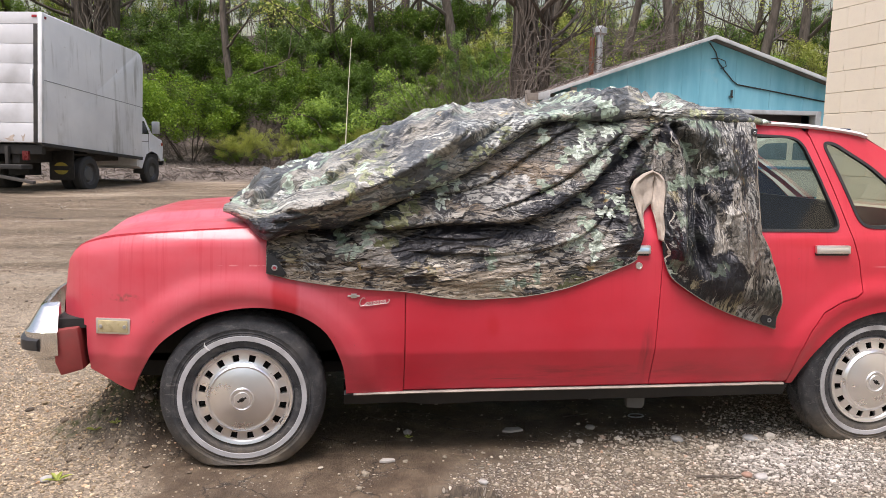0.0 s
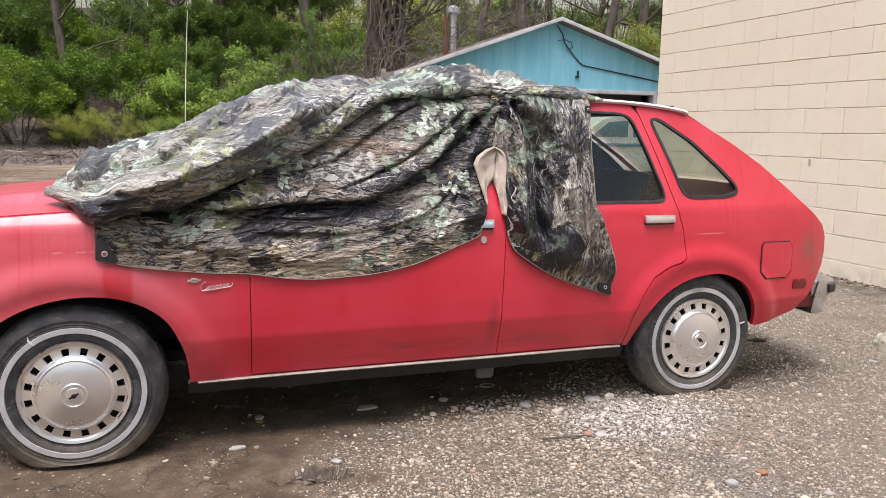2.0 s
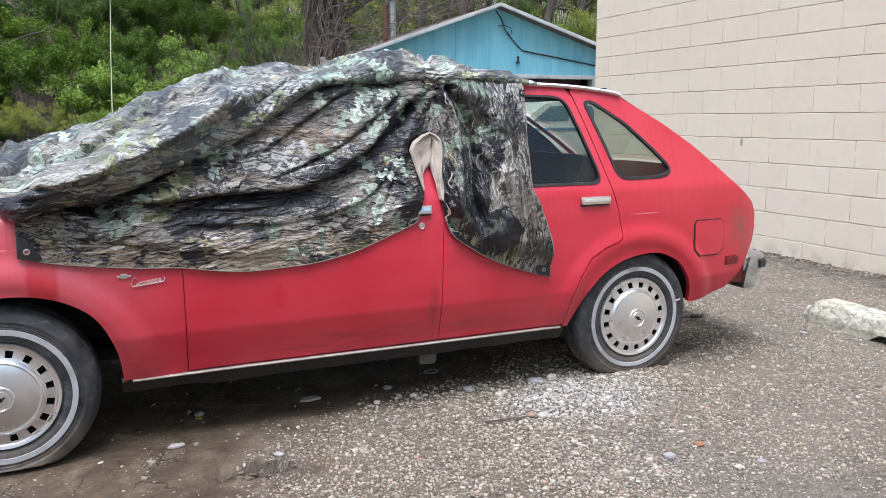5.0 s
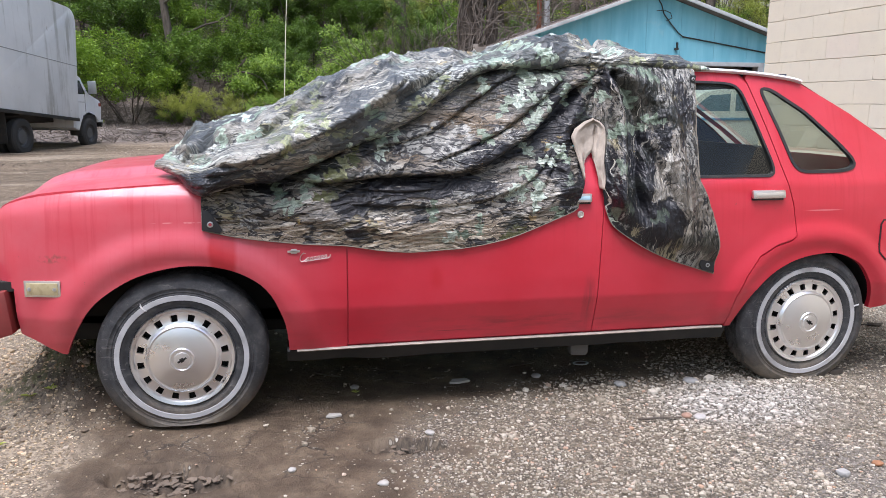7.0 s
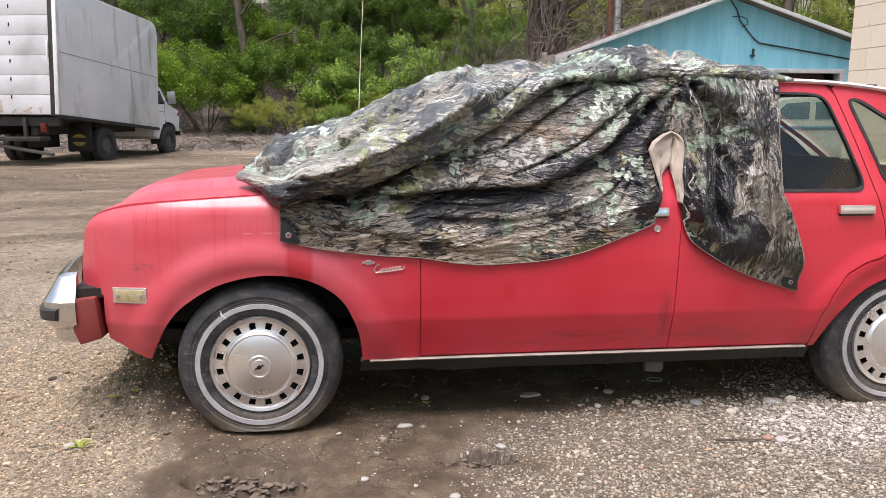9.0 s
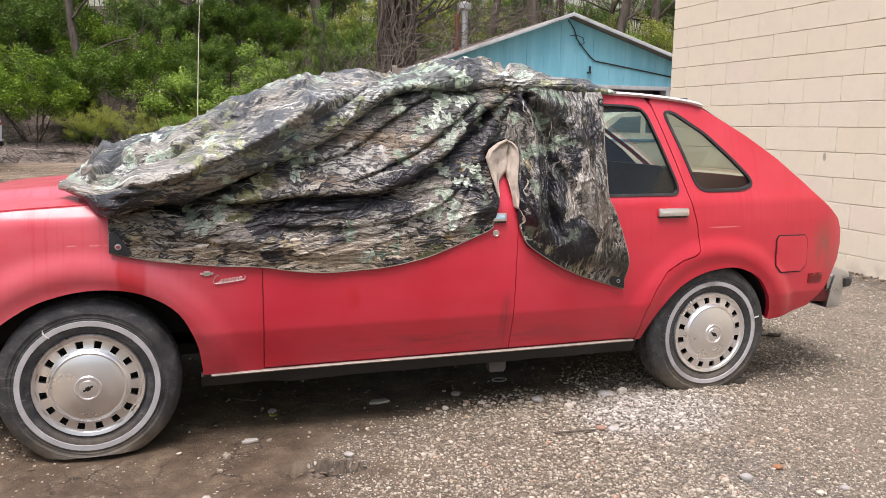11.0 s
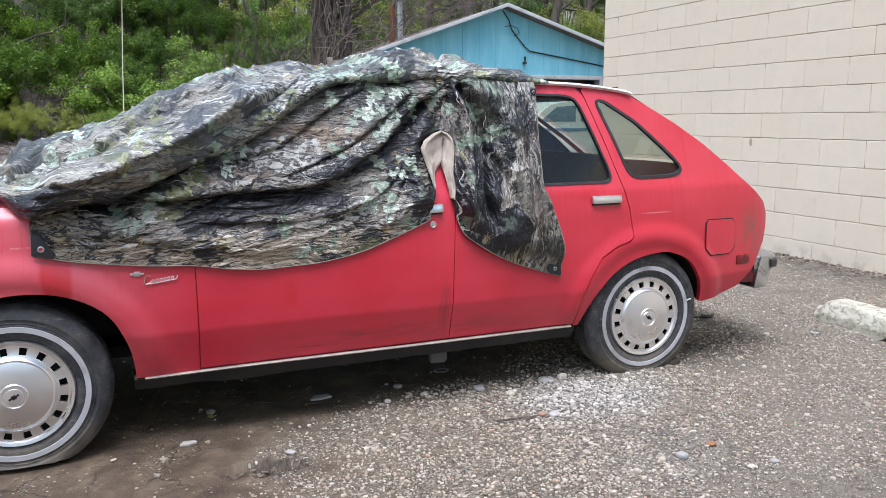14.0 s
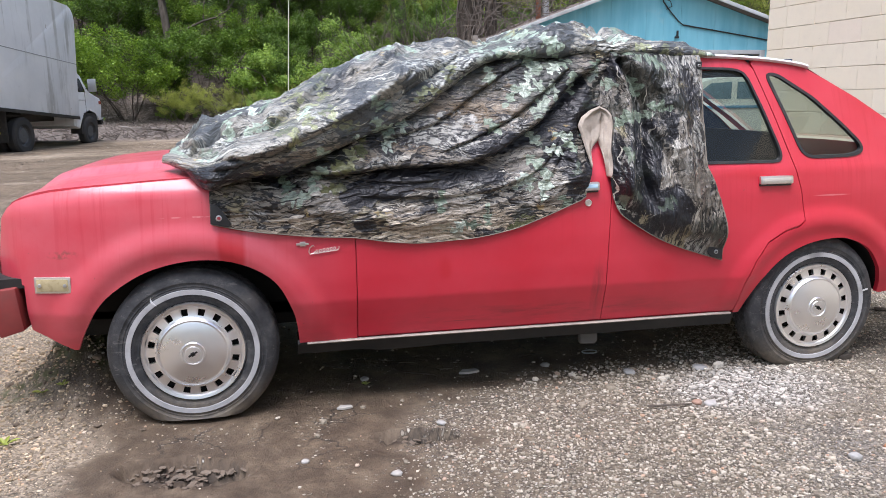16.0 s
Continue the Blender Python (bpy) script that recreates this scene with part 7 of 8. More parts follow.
def tarp_upper():
    """The upper bundle: over the hood's end, windscreen and roof, its near edge rolled under."""
    n, m = 520, 210
    xs = np.linspace(-0.085, 2.065, n)
    e, t, b = np.array(EDGE), np.array(TOP), np.array(BULGE)
    ze, zt, yb = (np.interp(xs, q[:, 0], q[:, 1]) for q in (e, t, b))
    k = np.exp(-(np.arange(-6, 7) / 3.0) ** 2)
    def soft(v):
        return np.convolve(np.pad(v, 6, "edge"), k / k.sum(), "valid")
    ze, zt, yb = soft(ze), soft(zt), soft(yb)
    sag = smooth(0.05, 0.2, xs) * smooth(1.1, 0.8, xs)
    ze = ze + 0.034 * (fbm(xs * 5.5, xs * 0 + 3.0, 29) - 0.5) * sag
    yb = yb + 0.060 * (fbm(xs * 4.5, xs * 0 + 9.0, 39) - 0.5) * sag
    yc = np.interp(xs, [-0.085, 0.0, 0.4, 0.8, 1.2, 2.065], [0.42, 0.48, 0.50, 0.46, 0.36, 0.30])
    far_y = np.interp(xs, [-0.085, 0.1, 1.1, 1.6, 2.065], [0.75, 1.35, 1.42, 1.1, 0.40])
    v = np.linspace(0, 1, m)
    X = np.repeat(xs[:, None], m, 1)
    Y, Z, NY, NZ = (np.zeros((n, m)) for _ in range(4))
    for i in range(n):
        # lower half-turn, then the long back across the top
        h = max(zt[i] - ze[i], 0.004)
        ang = np.clip(v / 0.62, 0, 1)
        th = -0.55 * math.pi + ang * 1.05 * math.pi
        cz = ze[i] + 0.30 * h
        yy = np.where(th < 0, yb[i] + 0.055 * (1 - np.cos(th)), yb[i] + (yc[i] - yb[i]) * (1 - np.cos(np.clip(th, 0, math.pi / 2))))
        zz = np.where(th < 0, cz + 0.30 * h * np.sin(th), cz + 0.70 * h * np.sin(np.clip(th, 0, math.pi / 2)))
        s = np.clip((v - 0.62) / 0.38, 0, 1)
        Y[i] = np.where(v < 0.62, yy, yc[i] + (far_y[i] - yc[i]) * s)
        Z[i] = np.where(v < 0.62, zz, zt[i] - 0.03 * s**2 - 0.10 * np.clip(s - 0.85, 0, 1))
        NY[i] = np.where(v < 0.62, -np.cos(th), 0)
        NZ[i] = np.where(v < 0.62, np.sin(th), 1)
    arc = np.cumsum(np.hypot(np.diff(Y, axis=1, prepend=Y[:, :1]), np.diff(Z, axis=1, prepend=Z[:, :1])), 1)
    ends = smooth(-0.085, 0.0, X) * smooth(2.065, 1.92, X)
    d = crumple(X * 1.0, arc, 0.5, 1) * 1.15 + crumple(X * 1.6 + 4, arc * 1.5, 1.1, 9) * 0.6 + pulled(X, arc, 0.42, 2) * 0.8 + broad(X, arc, 0.38, 3) * smooth(0.05, 0.25, arc)
    d = d * (0.45 + 0.55 * smooth(0.02, 0.1, arc))
    s = Z + 0.0
    # long folds that rise from the hood towards the roof
    d += fold(X, s, [(0.10, 0.93), (0.30, 0.955), (0.55, 1.06), (0.75, 1.16), (0.95, 1.26)], 0.034, 0.05, 0.03) * smooth(0.6, 0.2, (Y - yb[:, None]))
    d += fold(X, s, [(-0.03, 0.94), (0.12, 0.975), (0.30, 1.03), (0.5, 1.14), (0.68, 1.24)], 0.030, 0.05, 0.03)
    d += ridge(X, s, [(0.2, 0.92), (0.4, 0.98), (0.6, 1.09), (0.85, 1.24)], 0.012, 0.02)
    # dents and pulled folds over the hood's end
    for line, a, w in (([(0.02, 0.95), (0.16, 0.99), (0.30, 1.06)], 0.014, 0.018), ([(0.10, 0.90), (0.24, 0.93), (0.42, 1.0)], 0.014, 0.014), ([(0.28, 1.02), (0.42, 1.10), (0.54, 1.19)], 0.013, 0.016), ([(0.5, 1.03), (0.66, 1.12), (0.82, 1.22)], 0.014, 0.016), ([(0.72, 1.12), (0.88, 1.22), (1.0, 1.29)], 0.013, 0.014)):
        d += fold(X, s, line, a * 1.5, 0.035, 0.018)
    # lumps on the roof and the nip where the roll is tied
    d += 0.016 * np.exp(-(((X - 1.35) / 0.07) ** 2)) * smooth(0, 0.1, arc)
    d -= 0.026 * np.exp(-(((X - 1.60) / 0.016) ** 2)) * smooth(1.26, 1.30, Z)
    d -= 0.016 * np.exp(-(((X - 1.54) / 0.012) ** 2)) * smooth(1.26, 1.30, Z)
    d -= 0.012 * np.exp(-(((X - 0.82 - 0.3 * (Z - 1.3)) / 0.03) ** 2)) * smooth(1.2, 1.3, Z)
    d *= np.clip(ends, 0.45, 1) * (1 + 0.5 * smooth(0.32, 0.05, X))
    Y, Z = Y + NY * d, Z + NZ * d
    X = X + 0.012 * (vnoise(arc * 9, X * 2, 77) - 0.5) * smooth(0.15, -0.085, X) * 4
    front = smooth(0.02, -0.085, X)
    X = X + 0.05 * front * smooth(0.0, 0.35, arc) * np.sin(arc * 7)
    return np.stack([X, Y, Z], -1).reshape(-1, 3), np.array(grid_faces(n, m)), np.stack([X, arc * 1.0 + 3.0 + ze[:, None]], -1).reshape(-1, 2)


HEM = [(0.09, 0.72), (0.225, 0.69), (0.422, 0.664), (0.572, 0.653), (0.704, 0.632), (0.807, 0.623), (0.91, 0.626), (1.036, 0.635), (1.163, 0.659), (1.248, 0.686), (1.345, 0.723), (1.421, 0.754), (1.443, 0.769)]
SLIT_L = [(1.443, 0.769), (1.455, 0.832), (1.466, 0.875), (1.454, 0.929), (1.434, 0.993), (1.422, 1.025), (1.436, 1.053), (1.475, 1.077), (1.519, 1.093)]
SLIT_R = [(1.549, 0.769), (1.538, 0.838), (1.544, 0.873), (1.545, 0.936), (1.552, 0.981), (1.559, 1.03), (1.557, 1.064), (1.542, 1.084), (1.519, 1.093)]
PLEAT = [(1.546, 1.186), (1.60, 1.325)]
FLAP = [(1.549, 0.769), (1.57, 0.713), (1.604, 0.678), (1.70, 0.616), (1.80, 0.568), (1.903, 0.532), (2.010, 0.497)]
BACKEDGE = [(2.010, 0.497), (2.0, 0.596), (1.980, 0.704), (1.946, 0.811), (1.922, 0.87), (1.922, 0.93), (1.926, 0.978), (1.935, 1.107), (1.958, 1.278), (1.96, 1.315)]


def hang(X, Z, U):
    """Outward lie of the hanging cloth on the flank, with its folds."""
    rest = side_y(X, np.clip(Z, 0.62, 1.3))
    low = smooth(0.80, 0.62, Z)
    flap = smooth(1.52, 1.62, X)
    d = 0.016 + 0.012 * low + 0.034 * flap * smooth(0.50, 0.66, Z)
    d = d + 0.65 * (crumple(X, Z, 0.42, 5) + 0.006) + pulled(X, Z, 0.25, 6) * smooth(1.58, 1.5, X) + pulled(X, Z, 1.75, 8) * smooth(1.5, 1.6, X)
    # the long sagging fold, then two that climb to the roof's edge
    d += fold(X, Z, [(0.28, 0.895), (0.40, 0.880), (0.534, 0.871), (0.706, 0.888), (0.95, 0.893), (1.077, 0.922), (1.165, 0.969), (1.278, 1.039), (1.361, 1.119), (1.422, 1.179), (1.494, 1.228), (1.586, 1.277)], 0.058, 0.080, 0.04, (0.06, 0.08))
    d += fold(X, Z, [(0.60, 0.945), (0.705, 0.988), (0.894, 1.046), (1.047, 1.145), (1.183, 1.231), (1.298, 1.277)], 0.016, 0.055, 0.025, (0.2, 0.1))
    d += fold(X, Z, [(0.868, 0.934), (1.017, 0.987), (1.171, 1.058), (1.309, 1.156), (1.43, 1.258)], 0.024, 0.055, 0.025)
    d += fold(X, Z, [(0.55, 0.80), (0.75, 0.785), (0.95, 0.785), (1.15, 0.82), (1.30, 0.90), (1.38, 1.02)], 0.014, 0.05, 0.04)
    d += fold(X, Z, [(0.55, 0.865), (0.66, 0.845), (0.80, 0.838), (0.92, 0.85)], 0.012, 0.03, 0.02)
    d -= ridge(X, Z, [(1.411, 1.005), (1.321, 0.852), (1.244, 0.729)], 0.013, 0.012)
    d += ridge(X, Z, [(1.375, 0.985), (1.355, 0.93), (1.29, 0.80), (1.22, 0.72)], 0.012, 0.022)
    d += ridge(X, Z, [(0.30, 0.80), (0.55, 0.74), (0.85, 0.69), (1.1, 0.70)], 0.012, 0.03)
    d += ridge(X, Z, [(1.425, 0.80), (1.40, 0.90), (1.395, 1.02), (1.45, 1.12), (1.53, 1.26)], 0.026, 0.028, (0.2, 0.05))
    # pleats of the flap, gathered at the nip
    d += ridge(X, Z, [(1.585, 1.27), (1.61, 1.17), (1.615, 1.05), (1.60, 0.92), (1.59, 0.80), (1.62, 0.70)], 0.048, 0.026, (0.05, 0.2))
    d += ridge(X, Z, [(1.625, 1.286), (1.731, 1.222), (1.800, 1.126), (1.825, 0.999), (1.83, 0.832), (1.88, 0.64)], 0.046, 0.050, (0.05, 0.2))
    d += ridge(X, Z, [(1.70, 1.27), (1.84, 1.21), (1.90, 1.10), (1.90, 0.95)], 0.014, 0.025)
    d -= ridge(X, Z, [(1.616, 1.279), (1.651, 1.188), (1.679, 1.081), (1.672, 0.954), (1.66, 0.851), (1.691, 0.746), (1.716, 0.682)], 0.088, 0.024, (0.05, 0.25))
    d -= ridge(X, Z, [(1.68, 1.04), (1.74, 0.95), (1.78, 0.86), (1.80, 0.76)], 0.022, 0.018)
    d -= ridge(X, Z, [(1.502, 1.10), (1.546, 1.186), (1.585, 1.269)], 0.026, 0.012, (0.1, 0.05))
    d -= 0.010 * np.exp(-(((Z - 1.275) / 0.02) ** 2)) * smooth(1.0, 1.15, X)
    d += 0.020 * np.exp(-(((X - 1.42) / 0.05) ** 2) - ((Z - 0.81) / 0.06) ** 2)
    # drawn in under the rolled edge
    e = np.array(EDGE)
    d -= 0.03 * smooth(0.10, 0.0, np.interp(X, e[:, 0], e[:, 1]) - Z) * smooth(0.75, 0.5, X)
    # the hem lies close to the panel
    h = np.array(HEM + FLAP)
    above = Z - np.interp(X, h[:, 0], h[:, 1])
    d = d * (0.35 + 0.65 * smooth(0.0, 0.11, above))
    return rest - np.clip(d, 0.005, 0.14)


def tarp_piece(left, right, low, n, m, turned):
    """Cloth between two side lines and a hem, up to under the rolled edge."""
    lo = curve(low, n)
    verts, uv = np.zeros((n, m, 3)), np.zeros((n, m, 2))
    e = np.array(EDGE)
    s = np.linspace(0, 1, m)
    a, b = curve(left, m), curve(right, m)
    top_l, top_r = a[-1], b[-1]
    for i in range(n):
        t = i / (n - 1)
        tx = top_l[0] + (top_r[0] - top_l[0]) * t
        tz = np.interp(tx, e[:, 0], e[:, 1]) + 0.035
        # blend of the two side lines, then bent to meet the hem and the top
        px = (a[:, 0] - a[0, 0] - (a[-1, 0] - a[0, 0]) * s) * (1 - t) ** 2 + (b[:, 0] - b[0, 0] - (b[-1, 0] - b[0, 0]) * s) * t**2
        pz = (a[:, 1] - a[0, 1] - (a[-1, 1] - a[0, 1]) * s) * (1 - t) ** 2 + (b[:, 1] - b[0, 1] - (b[-1, 1] - b[0, 1]) * s) * t**2
        x, z = lo[i, 0] + (tx - lo[i, 0]) * s + px, lo[i, 1] + (tz - lo[i, 1]) * s + pz
        verts[i, :, 0], verts[i, :, 2] = x, z
        uv[i, :, 0], uv[i, :, 1] = (z + 5, x) if turned else (x, z)
    X, Z = verts[..., 0], verts[..., 2]
    Y = hang(X, Z, None)
    tuck = smooth(0.0, 0.03, Z - np.interp(X, e[:, 0], e[:, 1]))
    Y = Y + 0.05 * tuck
    verts[..., 1] = Y
    return verts.reshape(-1, 3), np.array(grid_faces(n, m, True)), uv.reshape(-1, 2)


def broken(points, n):
    """Points along a line with its corners kept."""
    p = np.array(points)
    t = np.r_[0, np.cumsum(np.hypot(*np.diff(p, axis=0).T))]
    u = np.linspace(0, t[-1], n)
    return np.stack([np.interp(u, t, p[:, 0]), np.interp(u, t, p[:, 1])], 1)


def build_tarp():
    pieces = [tarp_upper()]
    pieces.append(tarp_piece([(0.089, 0.716), (0.089, 0.78), (0.092, 0.84), (0.11, 0.88)], SLIT_L + PLEAT, HEM, 420, 190, False))
    pieces.append(tarp_piece(SLIT_R + PLEAT, BACKEDGE, FLAP, 170, 200, True))
    verts, faces, uvs, n = [], [], [], 0
    for v, f, u in pieces:
        verts.append(v), faces.append(f + n), uvs.append(u)
        n += len(v)
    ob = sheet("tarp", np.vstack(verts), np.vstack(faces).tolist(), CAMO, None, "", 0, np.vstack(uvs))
    ob.data.shade_smooth()
    thick = ob.modifiers.new("cloth", "SOLIDIFY")
    thick.thickness, thick.offset = 0.0018, 0
    tagged(ob, "crumpled camouflage tarp thrown over the car's hood, windscreen and roof", "tarp")
    # beige lining turned out at the slit, a wide triangle and a narrow lip
    lips = (([(1.465, 0.872), (1.453, 0.929), (1.436, 0.993), (1.426, 1.028), (1.442, 1.057), (1.482, 1.083), (1.521, 1.096)], [(1.468, 0.875), (1.476, 0.91), (1.481, 0.937), (1.495, 0.957), (1.516, 0.978), (1.530, 1.01), (1.532, 1.065)], 0.020),
            ([(1.521, 1.095), (1.546, 1.084), (1.562, 1.064), (1.562, 1.02), (1.555, 0.981), (1.546, 0.936), (1.547, 0.873), (1.537, 0.836)], [(1.530, 1.072), (1.532, 1.045), (1.522, 1.005), (1.512, 0.973), (1.516, 0.93), (1.524, 0.887), (1.531, 0.86), (1.535, 0.838)], 0.030))
    for j, (outer, inner, drop) in enumerate(lips):
        a, b = broken(outer, 36), broken(inner, 36)
        vs, k = [], 9
        ya = hang(a[:, 0], a[:, 1], None)
        ya = np.convolve(np.pad(ya, 4, "edge"), np.ones(9) / 9, "valid")
        for p, q, y0 in zip(a, b, ya):
            for i in range(k):
                t = i / (k - 1)
                x, z = p + (q - p) * t
                roll = -0.004 * math.sin(min(t * 4.0, 1) * math.pi) + drop * max(t - 0.12, 0) / 0.88
                pleat = 0.011 * abs(((t * 1.6 + z * 5.5 + 0.3 * j) % 1.0) * 2 - 1) + 0.006 * abs(((t * 0.9 - z * 11.0) % 1.0) * 2 - 1)
                vs.append((x, y0 - 0.005 + roll - pleat * (0.3 + t), z))
        lip = sheet("lining_fold", vs, grid_faces(36, k), LINING, ob, "beige cloth lining turned outward at the slit", 0)
        lip.data.shade_smooth()
        lip.data.set_sharp_from_angle(angle=radians(16))
        th = lip.modifiers.new("cloth", "SOLIDIFY")
        th.thickness = 0.003
    # bound hem cord and corner patches with eyelets
    bm = bmesh.new()
    for line in (HEM, FLAP, BACKEDGE[:-1]):
        p = curve(line, 120)
        y = hang(p[:, 0], p[:, 1], None)
        tube(bm, [(q[0], v - 0.001, q[1]) for q, v in zip(p, y)], 0.0019, 5)
    part("hem", bm, plain("grey_brown_hem_binding", (0.24, 0.21, 0.17), 0.85, vary=0.3, scale=40), ob, "worn stitched hem")
    patch_m = plain("black_corner_patch", (0.022, 0.023, 0.026), 0.5, vary=0.2)
    for corner, c, r in (([(0.094, 0.790), (0.090, 0.722), (0.150, 0.708), (0.158, 0.722), (0.118, 0.786)], (0.119, 0.741), 0.010), ([(1.948, 0.566), (1.975, 0.568), (2.004, 0.545), (2.007, 0.504), (1.955, 0.517), (1.942, 0.535)], (1.976, 0.535), 0.008), ([(1.928, 1.262), (1.952, 1.262), (1.950, 1.232), (1.926, 1.232)], (1.939, 1.247), 0.006)):
        bm = bmesh.new()
        y = float(hang(np.array([c[0]]), np.array([c[1]]), None)[0])
        prism(bm, corner, y - 0.0075, y + 0.002, "y", 0.002)
        patch = part("corner_patch", bm, patch_m, ob, "black plastic corner patch")
        bm = bmesh.new()
        lathe(bm, [(r * 0.55, -0.002), (r * 0.7, -0.005), (r, -0.004), (r * 1.05, 0.0)], (c[0], y - 0.0075, c[1]), 20)
        part("eyelet", bm, STEEL, patch, "metal eyelet")
        bm = bmesh.new()
        lathe(bm, [(r * 0.6, -0.0012), (0.0004, -0.0012)], (c[0], y - 0.0075, c[1]), 16)
        part("eyelet_hole", bm, RED if c[0] < 1 else RUBBER, patch)


build_tarp()

# ---- white box truck ----
def build_truck():
    place = Vector((-5.30, 12.75, 0.095))
    t = root("box_truck", place, "old white box truck with a grimy cab parked at the bank", "truck")
    turn = Matrix.Translation(place) @ Matrix.Rotation(radians(-13.0), 4, "Z") @ Matrix.Rotation(radians(0.0), 4, "X")
    tip = turn @ Matrix.Translation((0, 1.9, 0.9)) @ Matrix.Rotation(radians(-4.6), 4, "X") @ Matrix.Translation((0, -1.9, -0.9))

    def solid(name, boxes, material, label="", m=turn, parent=None, bevel=0.01):
        bm = bmesh.new()
        for b in boxes:
            box(bm, *b, bevel, m)
        return part(name, bm, material, parent or t, label)

    # local: x to the right, y forward from the box's tail, z up; the near corner is the right one
    L, W, z0, z1 = 3.90, 2.25, 0.87, 3.33
    side_l, side_r = -W, 0.0
    bm = bmesh.new()
    prism(bm, [(0.02, z0), (L, z0), (L, z1 - 0.28)] + [(L - 0.28 + 0.28 * math.cos(a), z1 - 0.28 + 0.28 * math.sin(a)) for a in np.linspace(0.15, math.pi / 2, 7)] + [(0.02, z1)], side_l, side_r, "x", 0.02)
    for v in bm.verts:
        v.co = tip @ v.co
    body = part("cargo_box", bm, TRUCK_WHITE, t, "streaked white cargo box")
    solid("rub_rail", [(side_r - 0.01, side_r + 0.015, 0.0, L, z0 - 0.07, z0)], TRUCK_BLACK, "", tip, body, 0.004)
    solid("side_seam", [(side_r - 0.005, side_r + 0.006, 0.05, L - 0.02, (z0 + z1) / 2 - 0.05, (z0 + z1) / 2 - 0.032)], plain("grey_seam", (0.30, 0.31, 0.32), 0.6), "", tip, body, 0.002)
    solid("tail_header", [(side_l, side_r, -0.02, 0.04, z1 - 0.22, z1)], TRUCK_DOOR, "", tip, body, 0.01)
    solid("corner_post", [(side_r - 0.08, side_r + 0.004, -0.03, 0.06, z0, z1)], TRUCK_WHITE, "", tip, body, 0.01)
    solid("door_track", [(side_r - 0.17, side_r - 0.08, -0.025, 0.05, z0, z1 - 0.22)], TRUCK_BLACK, "black door track", tip, body, 0.005)
    door = solid("roll_door", [(side_l + 0.1, side_r - 0.17, 0.0, 0.03, z0, z1 - 0.22)], TRUCK_DOOR, "white panelled roll-up door, rust-stained at the foot", tip, None, 0.004)
    for k in range(6):
        h = (z1 - 0.22 - z0) / 6
        solid("door_panel", [(side_l + 0.11, side_r - 0.175, -0.016, 0.012, z0 + k * h + 0.004, z0 + (k + 1) * h - 0.004)], TRUCK_DOOR, "", tip, door, 0.003)
    # grime and rust where the door meets the sill, and a row of latch bolts
    rust = plain("rust_scab", (0.44, 0.37, 0.31), 0.9, vary=0.35, scale=24, grime=0.5)
    for k in range(7):
        x, w, h = side_l + 0.25 + 0.27 * k, 0.05 + 0.05 * ((k * 7) % 3), 0.05 + 0.04 * ((k * 5) % 4)
        b = bmesh.new()
        loop = [(w * math.cos(a) * (0.7 + 0.3 * math.sin(a * 3 + k)), h * (1 + math.sin(a)) * (0.6 + 0.25 * math.cos(a * 2 + k))) for a in np.linspace(0, 2 * math.pi, 13)[:-1]]
        prism(b, loop, -0.0175, -0.012, "y")
        for v in b.verts:
            v.co = tip @ (v.co + Vector((x, 0, z0 + 0.02)))
        part("rust_patch", b, rust, door, "rust scab at the door's foot")
    for k in range(6):
        solid("latch_bolt", [(side_r - 0.98, side_r - 0.955, -0.024, -0.012, z0 + 0.30 + 0.34 * k, z0 + 0.37 + 0.34 * k)], TRUCK_BLACK, "", tip, door, 0.003)
    solid("handle", [(side_r - 0.20, side_r - 0.16, -0.07, -0.03, 1.95, 2.25)], TRUCK_WHITE, "white door handle", tip, door, 0.01)
    solid("marker_lamp", [(side_r - 0.20, side_r - 0.10, -0.035, -0.015, z1 - 0.10, z1 - 0.055)], plain("red_marker_lens", (0.35, 0.02, 0.03), 0.3), "small red marker lamp", tip, body, 0.008)
    solid("clearance_lamp", [(side_r - 0.002, side_r + 0.02, 0.05, 0.10, z1 - 0.12, z1 - 0.07)], plain("dark_red_marker", (0.20, 0.02, 0.03), 0.3), "", tip, body, 0.008)
    solid("chassis", [(side_l + 0.55, side_l + 0.70, 0.1, 5.2, 0.62, 0.86), (side_r - 0.70, side_r - 0.55, 0.1, 5.2, 0.62, 0.86), (side_l + 0.05, side_r - 0.05, 0.05, 0.16, 0.80, 0.98), (side_l + 0.05, side_r - 0.05, 1.6, 1.7, 0.80, 0.98), (side_l + 0.05, side_r - 0.05, 3.2, 3.3, 0.80, 0.98), (side_l + 0.3, side_r - 0.3, 0.2, 3.9, 0.86, 0.98), (side_l + 0.9, side_r - 0.9, 0.9, 1.3, 0.35, 0.65)], TRUCK_BLACK, "grimy black chassis", turn, bevel=0.01)
    solid("step_bumper", [(side_l + 0.1, side_r - 0.25, -0.30, 0.04, 0.52, 0.60), (side_r - 0.75, side_r - 0.68, -0.05, 0.02, 0.58, 0.95), (side_l + 0.68, side_l + 0.75, -0.05, 0.02, 0.58, 0.95)], TRUCK_BLACK, "bent black step bumper", turn, bevel=0.01)
    solid("tail_plank", [(-0.95, 0.95, -0.05, 0.05, -0.03, 0.03)], TRUCK_PLANK, "dark grey bent tail plank", turn @ Matrix.Translation((side_r - 1.0, -0.22, 0.42)) @ Matrix.Rotation(radians(9), 4, "Y"), bevel=0.008)
    solid("tail_lamp", [(side_r - 0.42, side_r - 0.30, -0.01, 0.06, 0.68, 0.86)], plain("deep_red_tail_lens", (0.11, 0.010, 0.012), 0.3), "red tail lamp", turn)
